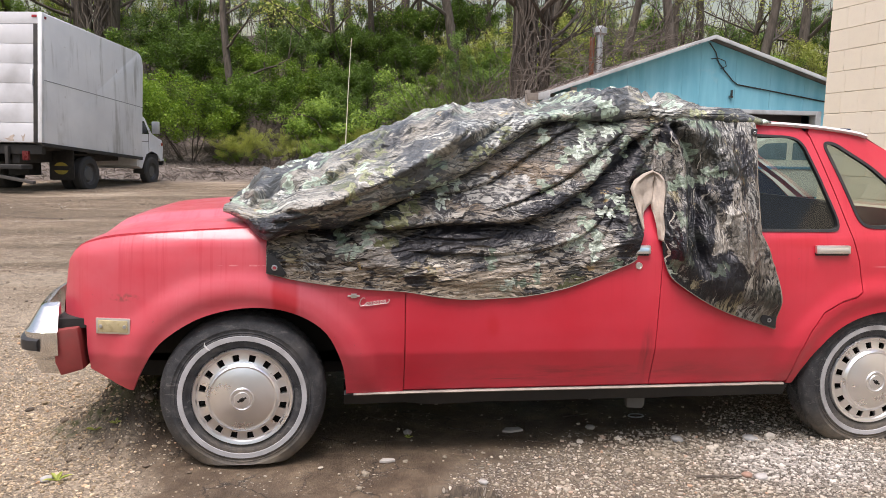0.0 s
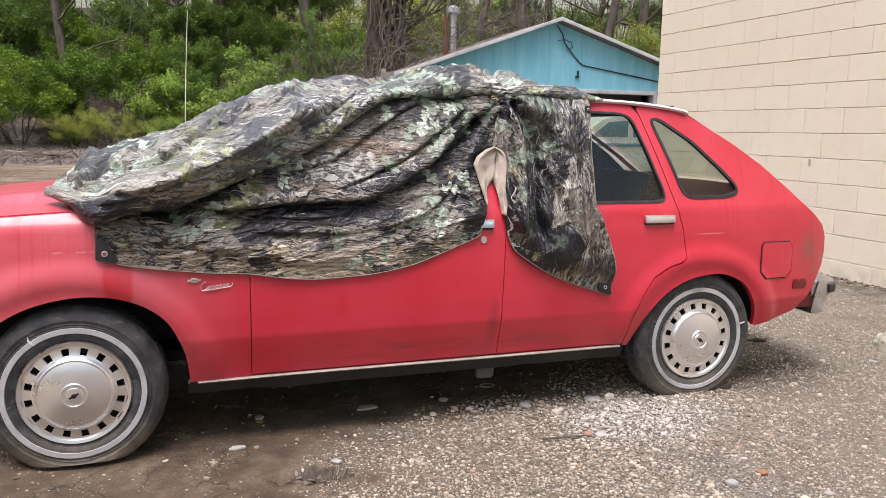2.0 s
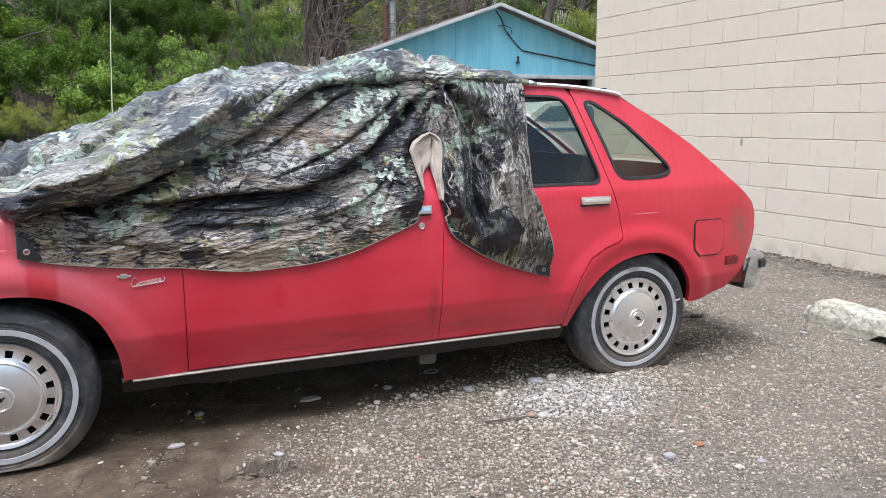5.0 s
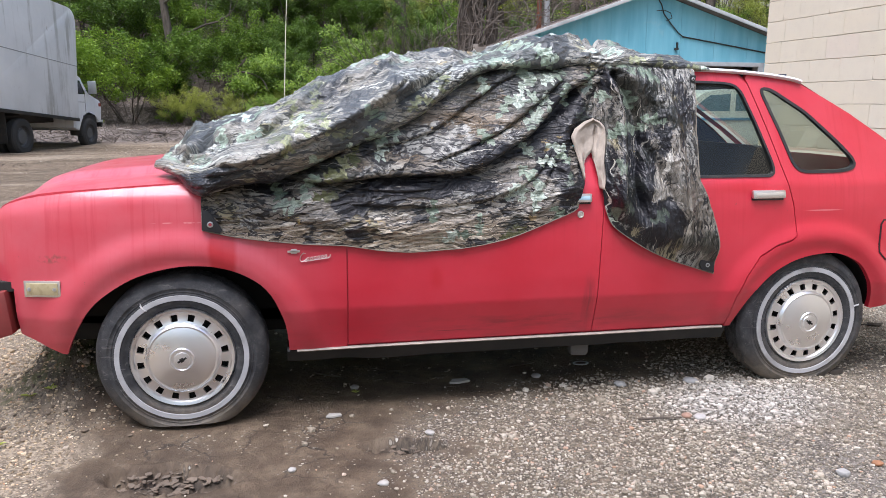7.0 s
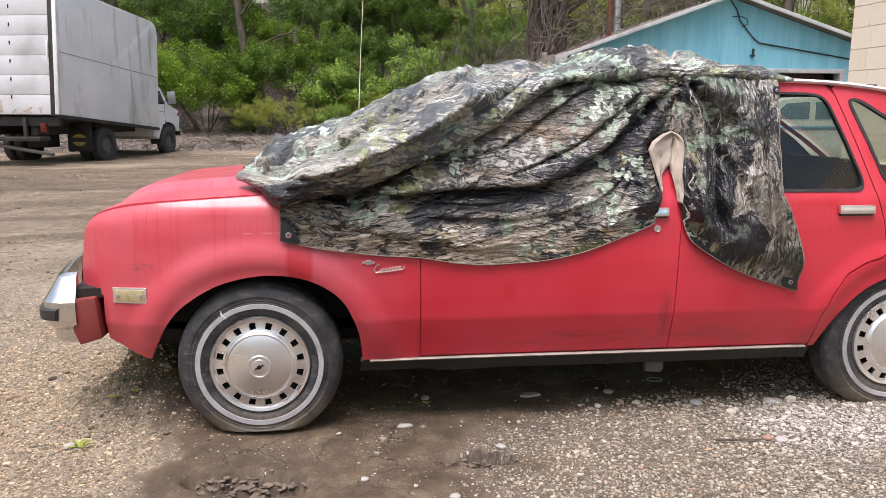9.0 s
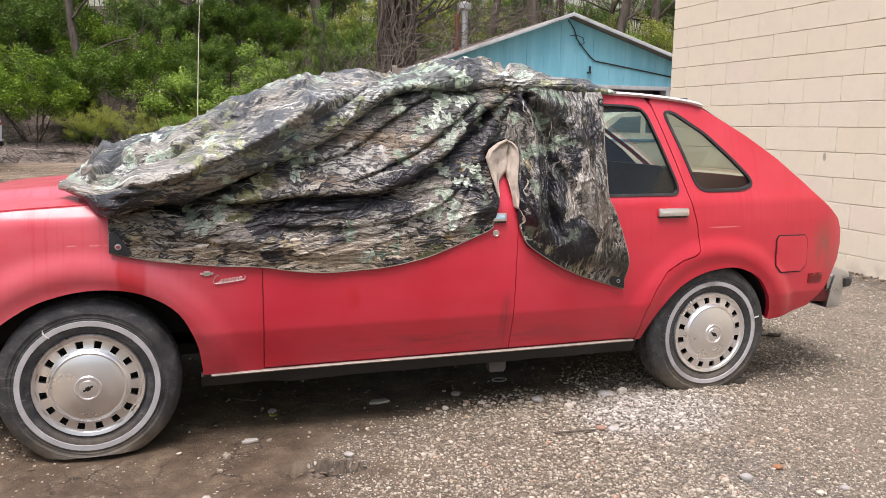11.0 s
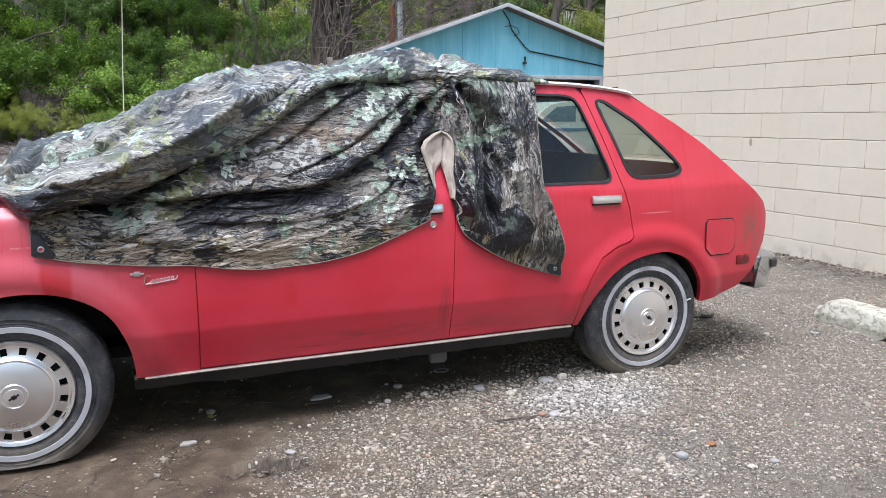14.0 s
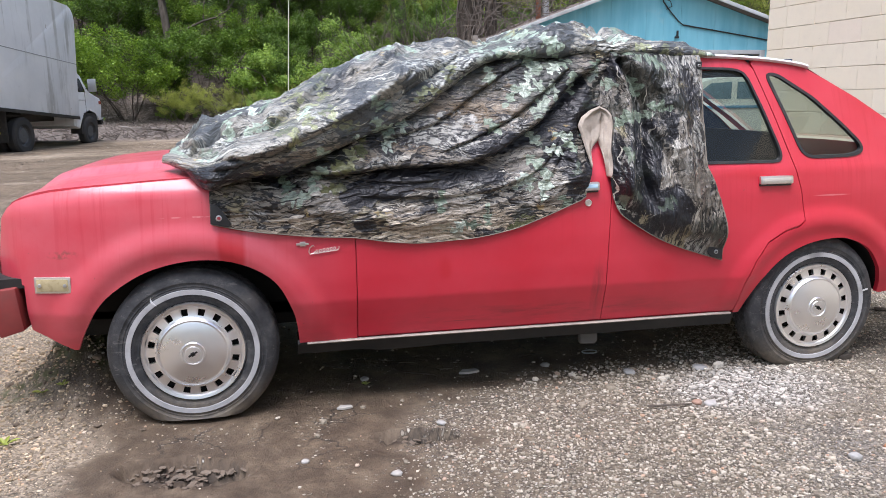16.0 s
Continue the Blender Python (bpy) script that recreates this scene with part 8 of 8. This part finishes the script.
    flap = solid("mud_flap", [(side_r - 0.62, side_r - 0.08, 1.14, 1.155, 0.26, 0.88)], RUBBER, "black mud flap with a yellow oval", turn, bevel=0.003)
    bm = bmesh.new()
    loop = [(0.16 * math.cos(a), 0.125 * math.sin(a)) for a in np.linspace(0, 2 * math.pi, 28)[:-1]]
    prism(bm, loop, 1.130, 1.137, "y")
    for v in bm.verts:
        v.co = turn @ (v.co + Vector((side_r - 0.36, 0, 0.50)))
    part("oval_sign", bm, plain("faded_yellow_print", (0.42, 0.34, 0.06), 0.7, vary=0.3, scale=30), flap, "faded yellow oval with a dark bar")
    solid("sign_bar", [(side_r - 0.56, side_r - 0.16, 1.121, 1.129, 0.46, 0.55)], RUBBER, "", turn, flap, 0.002)

    def truck_wheel(x, y, r, w, name="truck_wheel"):
        bm = bmesh.new()
        lathe(bm, [(r * 0.10, -w * 0.30), (r * 0.35, -w * 0.30), (r * 0.45, -w * 0.12), (r * 0.56, -w * 0.40), (r * 0.60, -w * 0.47), (r * 0.85, -w * 0.5), (r * 0.96, -w * 0.40), (r, -w * 0.28), (r, w * 0.28), (r * 0.96, w * 0.4), (r * 0.6, w * 0.47), (r * 0.3, w * 0.3)], (0, 0, 0), 40)
        m = turn @ Matrix.Translation((x, y, r - 0.01)) @ Matrix.Rotation(radians(90), 4, "Z")
        for v in bm.verts:
            v.co = m @ v.co
        tyre = part(name, bm, TYRE_FAR, t, "black truck tyre on a dark rim", sharp=30)
        bm = bmesh.new()
        lathe(bm, [(r * 0.56, -w * 0.38), (r * 0.45, -w * 0.13), (r * 0.36, -w * 0.31), (r * 0.02, -w * 0.33)], (0, 0, 0), 24)
        for v in bm.verts:
            v.co = m @ v.co
        part("rim", bm, plain("dull_grey_rim", (0.10, 0.10, 0.10), 0.6, vary=0.3), tyre, sharp=30)

    for x in (side_r - 0.14, side_r - 0.40, side_l + 0.14, side_l + 0.40):
        truck_wheel(x, 1.66, 0.385, 0.22)
    for x in (side_r - 0.16, side_l + 0.16):
        truck_wheel(x, 4.54, 0.36, 0.20)

    turn = turn @ Matrix.Translation((0, -0.18, 0))
    # cab: side profile drawn across, with fender arch, window, mirror and lamp
    cab_r, cab_l = side_r - 0.08, side_l + 0.08
    prof = [(3.95, 0.50), (4.22, 0.42), (4.28, 0.62), (4.42, 0.80), (4.72, 0.88), (5.02, 0.80), (5.16, 0.60), (5.30, 0.60), (5.36, 0.95), (5.30, 1.16), (4.92, 1.28), (4.74, 1.30), (4.42, 1.78), (4.24, 1.86), (3.95, 1.86)]
    prof = [(y, z if z < 0.9 else 0.9 + (z - 0.9) * 0.86) for y, z in prof]
    bm = bmesh.new()
    prism(bm, prof, cab_l, cab_r, "x", 0.03)
    for v in bm.verts:
        v.co = turn @ v.co
    cab = part("cab", bm, TRUCK_WHITE, t, "dented white van cab")
    bm = bmesh.new()
    prism(bm, [(4.02, 1.27), (4.60, 1.27), (4.36, 1.58), (4.05, 1.60)], cab_r - 0.01, cab_r + 0.006, "x", 0.004)
    for v in bm.verts:
        v.co = turn @ v.co
    part("cab_window", bm, plain("dark_cab_glass", (0.02, 0.025, 0.03), 0.08), cab)
    solid("door_seam", [(cab_r - 0.005, cab_r + 0.004, 4.56, 4.572, 0.70, 1.36), (cab_r - 0.005, cab_r + 0.004, 4.0, 4.56, 1.08, 1.092)], TRUCK_BLACK, "", turn, cab, 0.001)
    solid("wheel_arch", [(cab_r - 0.3, cab_r - 0.02, 4.32, 5.12, 0.30, 0.78)], TRUCK_BLACK, "", turn, cab, 0.02)
    solid("cab_bumper", [(cab_l - 0.04, cab_r + 0.04, 5.30, 5.42, 0.48, 0.66)], CHROME, "dull bumper", turn, cab, 0.02)
    solid("side_mirror", [(cab_r + 0.06, cab_r + 0.26, 4.62, 4.67, 1.28, 1.58)], STEEL, "bright metal side mirror", turn, cab, 0.02)
    solid("mirror_arm", [(cab_r - 0.02, cab_r + 0.12, 4.63, 4.65, 1.34, 1.36), (cab_r - 0.02, cab_r + 0.12, 4.63, 4.65, 1.50, 1.52)], TRUCK_BLACK, "", turn, cab, 0.003)
    solid("turn_lamp", [(cab_r - 0.01, cab_r + 0.012, 5.22, 5.32, 0.98, 1.06)], plain("red_orange_lens", (0.32, 0.05, 0.03), 0.3), "small orange lamp", turn, cab)


TRUCK_PLANK = plain("dark_grey_plank", (0.075, 0.068, 0.062), 0.85, vary=0.4, scale=9, bump=0.4)
TYRE_FAR = plain("dusty_truck_tyre", (0.035, 0.034, 0.033), 0.85, vary=0.3, scale=8, grime=0.3)
build_truck()

# ---- bank of shrubs and trees ----
def branchy(bm, start, heading, length, radius, depth, rng, sides=6, tips=None, droop=0.0, split=(2, 3), wander=0.35):
    pts, radii = [Vector(start)], [radius]
    d = Vector(heading).normalized()
    steps = 5 if depth > 1 else 4
    for k in range(steps):
        d = (d + Vector((rng.uniform(-1, 1), rng.uniform(-1, 1), rng.uniform(-0.6, 0.8) - droop)) * wander * 0.5).normalized()
        pts.append(pts[-1] + d * length / steps)
        radii.append(radius * (1 - 0.55 * (k + 1) / steps))
    tube(bm, pts, radii, sides, False)
    if depth <= 0:
        if tips is not None:
            tips += pts[2:]
        return
    for k in range(rng.randint(*split) + (1 if depth > 1 else 0)):
        i = rng.randint(2, steps)
        turn = Vector((rng.uniform(-1, 1), rng.uniform(-1, 1), rng.uniform(-0.1, 0.9))).normalized()
        branchy(bm, pts[i], d * 0.6 + turn * 0.9, length * rng.uniform(0.5, 0.75), max(radii[i] * 0.6, 0.006), depth - 1, rng, max(4, sides - 1), tips, droop, split, wander)


def leaf_cloud(centres, size, count, rng, squash=1.0, spread_r=0.35):
    """Many small folded leaves strewn about the given places."""
    c = np.array([p[:] for p in centres])
    pick = rng.integers(0, len(c), count)
    off = rng.normal(0, 1, (count, 3))
    off *= (spread_r * rng.random(count) ** 0.4 / np.linalg.norm(off, axis=1))[:, None]
    off[:, 2] *= squash
    p = c[pick] + off
    up = rng.normal(0, 0.62, (count, 3)) + np.array([0, -0.35, 1.0])
    a = np.cross(up, rng.normal(0, 1, (count, 3)))
    a /= np.linalg.norm(a, axis=1)[:, None]
    b = np.cross(up, a)
    b /= np.linalg.norm(b, axis=1)[:, None]
    s = size * rng.uniform(0.6, 1.3, count)[:, None]
    verts = np.stack([p - a * s, p + b * s * 0.42, p + a * s, p - b * s * 0.42], 1).reshape(-1, 3)
    faces = np.arange(count * 4).reshape(-1, 4)
    return verts, faces


def make_shrub(seed, wide, tall, leaves, leaf_m, size=0.055):
    rng = random.Random(seed)
    nrg = np.random.default_rng(seed)
    e = root("shrub", (0, 0, 0), "leafy green shrub in early spring leaf on the bank", "shrub", "shrubs on the bank")
    bm = bmesh.new()
    tips = []
    for k in range(8):
        a = rng.uniform(0, 6.28)
        branchy(bm, (0.15 * wide * math.cos(a), 0.15 * wide * math.sin(a), 0), (math.cos(a) * wide * 0.55, math.sin(a) * wide * 0.55, tall * 0.7), tall * rng.uniform(0.55, 0.8), 0.022, 2, rng, 5, tips, 0.05)
    part("branchwork", bm, BARK, e, sharp=60)
    v, f = leaf_cloud([p for k, p in enumerate(tips) if k % 7 < 5], size, leaves, nrg, 0.75, 0.27)
    sheet("crown", v, f.tolist(), leaf_m, e, "", 0)
    return e


def make_tree(seed, tall, radius, leaf_m, leaves, label, depth=3):
    rng = random.Random(seed)
    nrg = np.random.default_rng(seed)
    e = root("tree", (0, 0, 0), label, "tree", "trees on the bank")
    bm = bmesh.new()
    tips = []
    pts = [Vector((0, 0, -0.3))]
    d = Vector((rng.uniform(-0.06, 0.06), rng.uniform(-0.06, 0.06), 1))
    for k in range(9):
        d = (d + Vector((rng.uniform(-0.06, 0.06), rng.uniform(-0.06, 0.06), 0))).normalized()
        pts.append(pts[-1] + d * tall / 9)
    radii = [radius * (1.35 if k == 0 else 1 - 0.8 * k / 9.5) for k in range(10)]
    tube(bm, pts, radii, 9, False)
    for k in range(13):
        i = rng.randint(2, 9)
        a = rng.uniform(0, 6.28)
        branchy(bm, pts[i], (math.cos(a), math.sin(a), rng.uniform(0.1, 0.8)), tall * rng.uniform(0.16, 0.32), max(radii[i] * 0.42, 0.02), depth - 1, rng, 5, tips, 0.0, (2, 3), 0.45)
    part("trunk", bm, BARK, e, sharp=60)
    if leaves:
        v, f = leaf_cloud(tips, 0.06, leaves, nrg, 0.8, 0.40)
        sheet("crown", v, f.tolist(), leaf_m, e, "", 0)
    return e


def plant_bank():
    rng = random.Random(5)
    shrubs = [make_shrub(21, 1.7, 2.1, 19000, LEAF_A, 0.041), make_shrub(22, 2.0, 2.6, 20000, LEAF_B, 0.043), make_shrub(23, 1.5, 1.7, 17000, LEAF_A, 0.039), make_shrub(24, 1.8, 2.4, 14000, LEAF_C, 0.040), make_shrub(25, 2.2, 2.9, 22000, LEAF_B, 0.043)]
    used = set()

    def put(src, x, y, s, turn):
        z = float(ground_z(x, y)) - 0.05
        m = Matrix.Translation((x, y, z)) @ Matrix.Rotation(turn, 4, "Z") @ Matrix.Scale(s, 4)
        if src.name not in used:
            used.add(src.name)
            src.matrix_basis = m
        else:
            c = copy_thing(src, Matrix.Translation((x, y, z)) @ Matrix.Rotation(turn, 4, "Z"))
            c.scale = (s, s, s)

    spots = []
    for row, (y, step) in enumerate(((24.3, 1.6), (26.0, 1.8), (28.3, 2.1), (31.0, 2.4), (34.5, 2.8), (38.5, 3.2))):
        x = -17.0 - row * 1.2
        while x < 24 + row * 2:
            jx, jy = x + rng.uniform(-0.7, 0.7), y + rng.uniform(-0.9, 0.9)
            gap = (row == 0 and (jx < -4.2 or rng.random() < 0.25)) or (1.5 < jx < 4.0 and y < 31 and rng.random() < 0.55)
            if not gap:
                spots.append((jx, jy, row))
            x += step
    for k in range(34):
        spots.append((rng.uniform(-3.4, 6.0), rng.uniform(22.9, 24.6), 9))
    for x, y, row in spots:
        k = rng.choice((0, 0, 1, 2, 4) if row < 3 else (0, 1, 1, 3, 4))
        put(shrubs[k if row < 9 else rng.choice((0, 2, 3))], x, y, rng.uniform(0.75, 1.25) if row < 9 else rng.uniform(0.28, 0.55), rng.uniform(0, 6.28))
    trees = [make_tree(31, 13, 0.26, LEAF_C, 3400, "tall tree with dark trunk and sparse spring leaves"), make_tree(32, 11, 0.18, LEAF_C, 3000, "slim tree with dark trunk and sparse spring leaves"), make_tree(33, 14, 0.30, LEAF_C, 0, "tall bare tree with dark furrowed trunk"), make_tree(34, 9, 0.13, LEAF_C, 3200, "thin young tree with sparse yellow-green leaves")]
    for x, y, k, s in ((-3.65, 27.2, 1, 1.0), (-0.2, 31, 3, 1.1), (1.8, 33, 1, 1.0), (5.38, 30, 0, 1.0), (-9.0, 31, 2, 1.0), (-10.6, 33.5, 0, 1.1), (-7.4, 35, 3, 1.2), (-3.0, 38, 0, 0.9), (3.4, 36, 2, 0.9), (9.5, 31, 2, 1.0), (11.6, 28, 0, 0.9), (13.6, 26.5, 2, 0.95), (15.0, 30, 1, 1.1), (17.2, 27, 0, 1.0), (19.0, 31, 3, 1.3), (7.4, 35, 3, 1.2), (-12.6, 29, 0, 1.0), (-14.4, 34, 1, 1.2), (-6.0, 41, 2, 0.9), (0.8, 42, 0, 0.9), (5.0, 43, 1, 1.1), (-11.5, 42, 1, 1.2), (10.0, 41, 1, 1.1), (14.0, 40, 2, 0.9), (-1.6, 45, 3, 1.3), (8.0, 46, 0, 0.9), (20.0, 38, 0, 1.0), (23.0, 33, 2, 1.0), (-17.0, 38, 0, 1.0), (-19.0, 31, 1, 1.2), (-9.0, 47, 0, 0.9), (3.0, 48, 3, 1.4), (12.5, 47, 3, 1.4), (17.0, 45, 1, 1.1)):
        put(trees[k], x, y, s, rng.uniform(0, 6.28))


plant_bank()


def vine_tree(cx, cy, cz, size, tall, seed):
    """Old dark trunks close together, wrapped in vines."""
    rng = random.Random(seed)
    e = root("old_tree", (cx, cy, cz), "old dark tree with twin trunks wrapped in dry vines", "tree")
    for dx, r, lean in ((-0.15, 0.25, -0.03), (0.18, 0.18, 0.05), (0.02, 0.20, 0.0)):
        bm = bmesh.new()
        pts = [(cx + dx * size, cy + rng.uniform(-0.1, 0.1), cz - 0.3)]
        for k in range(9):
            pts.append((pts[-1][0] + size * (lean + rng.uniform(-0.05, 0.05)), pts[-1][1] + rng.uniform(-0.05, 0.05), pts[-1][2] + tall / 9))
        tube(bm, pts, [size * r * (1.3 if k == 0 else 1 - 0.05 * k) for k in range(10)], 12, False)
        for k in range(7):
            i = rng.randint(4, 9)
            a = rng.uniform(0, 6.28)
            branchy(bm, pts[i], (math.cos(a), math.sin(a), 0.6), rng.uniform(1.2, 2.6), r * 0.35, 2, rng, 6)
        part("trunk", bm, BARK, e, sharp=60)
    for k in range(26):
        bm = bmesh.new()
        x, a = cx + size * rng.uniform(-0.22, 0.25), rng.uniform(0, 6.28)
        pts = []
        for j in range(16):
            a += rng.uniform(-0.5, 0.5)
            pts.append((x + size * 0.34 * math.cos(a) + rng.uniform(-0.04, 0.04), cy - size * 0.32 * abs(math.sin(a)) - 0.05, cz - 0.1 + j * tall * 0.047 + rng.uniform(-0.1, 0.1)))
        tube(bm, curve(pts, 40).tolist(), rng.uniform(0.010, 0.026) * size**0.5, 5)
        part("vine", bm, VINE if k % 2 else BARK, e, sharp=0)


vine_tree(5.1, 16.6, 0.3, 1.0, 7.65, 77)
vine_tree(-9.1, 29.2, float(ground_z(-9.1, 29.2)), 1.7, 9.0, 78)


def crest_thicket():
    """Slender bare stems with a haze of first leaves along the top of the bank."""
    rng, nrg = random.Random(61), np.random.default_rng(61)
    e = root("thicket", (4.0, 37.0, 6.0), "thicket of slender bare stems and first yellow-green leaves", "thicket", kind="stuff")
    bm, tips = bmesh.new(), []
    for k in range(430):
        x, y = rng.uniform(-18, 28), rng.uniform(30.5, 45)
        p, d = Vector((x, y, float(ground_z(x, y)) - 0.1)), Vector((rng.uniform(-0.25, 0.25), rng.uniform(-0.15, 0.15), 1)).normalized()
        tall, r, pts = rng.uniform(2.6, 6.5), rng.uniform(0.014, 0.045), []
        for j in range(7):
            pts.append(p.copy())
            d = (d + Vector((rng.uniform(-1, 1), rng.uniform(-1, 1), 0.2)) * 0.16).normalized()
            p = p + d * tall / 6
        tube(bm, pts, [r * (1 - 0.12 * j) for j in range(7)], 4, False)
        for j in range(6):
            q, t = pts[rng.randint(1, 6)].copy(), Vector((rng.uniform(-1, 1), rng.uniform(-1, 1), rng.uniform(0.0, 0.9))).normalized()
            twig_pts = []
            for i in range(4):
                twig_pts.append(q.copy())
                t = (t + Vector((rng.uniform(-1, 1), rng.uniform(-1, 1), rng.uniform(-0.3, 0.6))) * 0.3).normalized()
                q = q + t * rng.uniform(0.2, 0.5)
            tube(bm, twig_pts, [r * 0.4, r * 0.32, r * 0.24, r * 0.14], 3, False)
            tips += twig_pts[2:]
    part("stems", bm, BARK, e, sharp=0)
    v, f = leaf_cloud(tips, 0.045, 26000, nrg, 0.8, 0.32)
    sheet("first_leaves", v, f.tolist(), LEAF_C, e, "", 0)


crest_thicket()


def roof_tangle():
    """Dry vines and brush heaped over the garage roof and beside it."""
    rng = random.Random(91)
    bm = bmesh.new()
    for k in range(210):
        x, y = rng.uniform(4.3, 8.6), rng.uniform(13.4, 17.5)
        top = 3.60 - abs(x - 8.33) * 0.334
        z = top + rng.uniform(0.0, 0.9) * max(0.15, 1 - abs(x - 6.0) / 3.2)
        d = Vector((rng.uniform(-1, 1), rng.uniform(-0.5, 0.5), rng.uniform(-0.5, 0.9)))
        p = Vector((x, y, z))
        pts = [p.copy()]
        for j in range(9):
            d = (d + Vector((rng.uniform(-1, 1), rng.uniform(-0.6, 0.6), rng.uniform(-0.9, 0.7))) * 0.55).normalized()
            p = p + d * rng.uniform(0.12, 0.3)
            p.z = max(p.z, 3.62 - abs(p.x - 8.33) * 0.334)
            pts.append(p.copy())
        tube(bm, curve([q[:] for q in pts], 24).tolist(), rng.uniform(0.004, 0.011), 4, False)
    ob = part("vine_tangle", bm, VINE, sharp=0)
    tagged(ob, "tangle of pale dry vines over the garage roof", "vines", kind="stuff")
    bm = bmesh.new()
    for k in range(420):
        x, y = rng.uniform(3.4, 8.2), rng.uniform(16.5, 21)
        z = float(ground_z(x, y))
        d = Vector((rng.uniform(-0.7, 0.7), rng.uniform(-0.4, 0.4), 1))
        p = Vector((x, y, z))
        pts = [p.copy()]
        for j in range(7):
            d = (d + Vector((rng.uniform(-1, 1), rng.uniform(-1, 1), rng.uniform(-0.6, 0.5))) * 0.35).normalized()
            p = p + d * rng.uniform(0.35, 0.65)
            pts.append(p.copy())
        tube(bm, pts, [0.016 * (1 - 0.1 * j) for j in range(8)], 4, False)
    ob = part("dry_brush", bm, BARK, sharp=0)
    tagged(ob, "thicket of bare brown stems behind the garage", "brush", kind="stuff")


roof_tangle()


def bank_litter():
    """Fallen stalks and twigs at the foot of the bank."""
    rng = random.Random(15)
    bm = bmesh.new()
    for k in range(2600):
        x, y = rng.uniform(-13, 6), rng.uniform(17.5, 25.5)
        a, n = rng.uniform(0, 6.28), rng.uniform(0.06, 0.38) * (2.2 if k % 12 == 0 else 1)
        z = float(ground_z(x, y))
        pts = [(x + math.cos(a) * n * t, y + math.sin(a) * n * t, z + 0.02 + rng.uniform(0, 0.16) * t) for t in (0, 0.5, 1)]
        tube(bm, pts, rng.uniform(0.004, 0.012), 3, False)
    for k in range(260):
        x, y = rng.uniform(-11, 6), rng.uniform(23.0, 27.5)
        z = float(ground_z(x, y))
        d = Vector((rng.uniform(-0.8, 0.8), rng.uniform(-0.5, 0.2), 1)).normalized()
        p, pts = Vector((x, y, z)), []
        for j in range(5):
            pts.append(p.copy())
            d = (d + Vector((rng.uniform(-1, 1), rng.uniform(-1, 1), -0.35)) * 0.3).normalized()
            p = p + d * 0.3
        tube(bm, pts, 0.009, 3, False)
    ob = part("bank_litter", bm, VINE, sharp=0)
    tagged(ob, "litter of dry stalks and fallen twigs along the bank", "litter", kind="stuff")
    for x, y, a, n in ((-3.6, 20.5, 0.5, 0.9), (-3.2, 20.2, 1.2, 0.7), (-4.1, 20.8, -0.2, 0.8)):
        b = bmesh.new()
        box(b, -n / 2, n / 2, -0.09, 0.09, 0, 0.04, 0.006, Matrix.Translation((x, y, float(ground_z(x, y)) + 0.05)) @ Matrix.Rotation(a, 4, "Z") @ Matrix.Rotation(0.12, 4, "Y"))
        tagged(part("plank", b, WOOD), "broken weathered plank lying in dead leaves", "plank", "planks by the bank")
    b = bmesh.new()
    pts = [(-1.9, 25.3, 2.1), (-1.4, 25.0, 2.25), (-0.9, 24.9, 2.2), (-0.5, 24.8, 2.0), (-0.3, 24.7, 1.6)]
    tube(b, curve(pts, 24).tolist(), 0.03, 6)
    tube(b, [(-1.5, 25.05, 2.22), (-1.2, 25.0, 2.5), (-1.0, 25.0, 2.75)], 0.02, 5)
    tagged(part("fallen_branch", b, VINE), "pale bare branch hanging in the shrubs", "branch")


bank_litter()


build_block_wall()
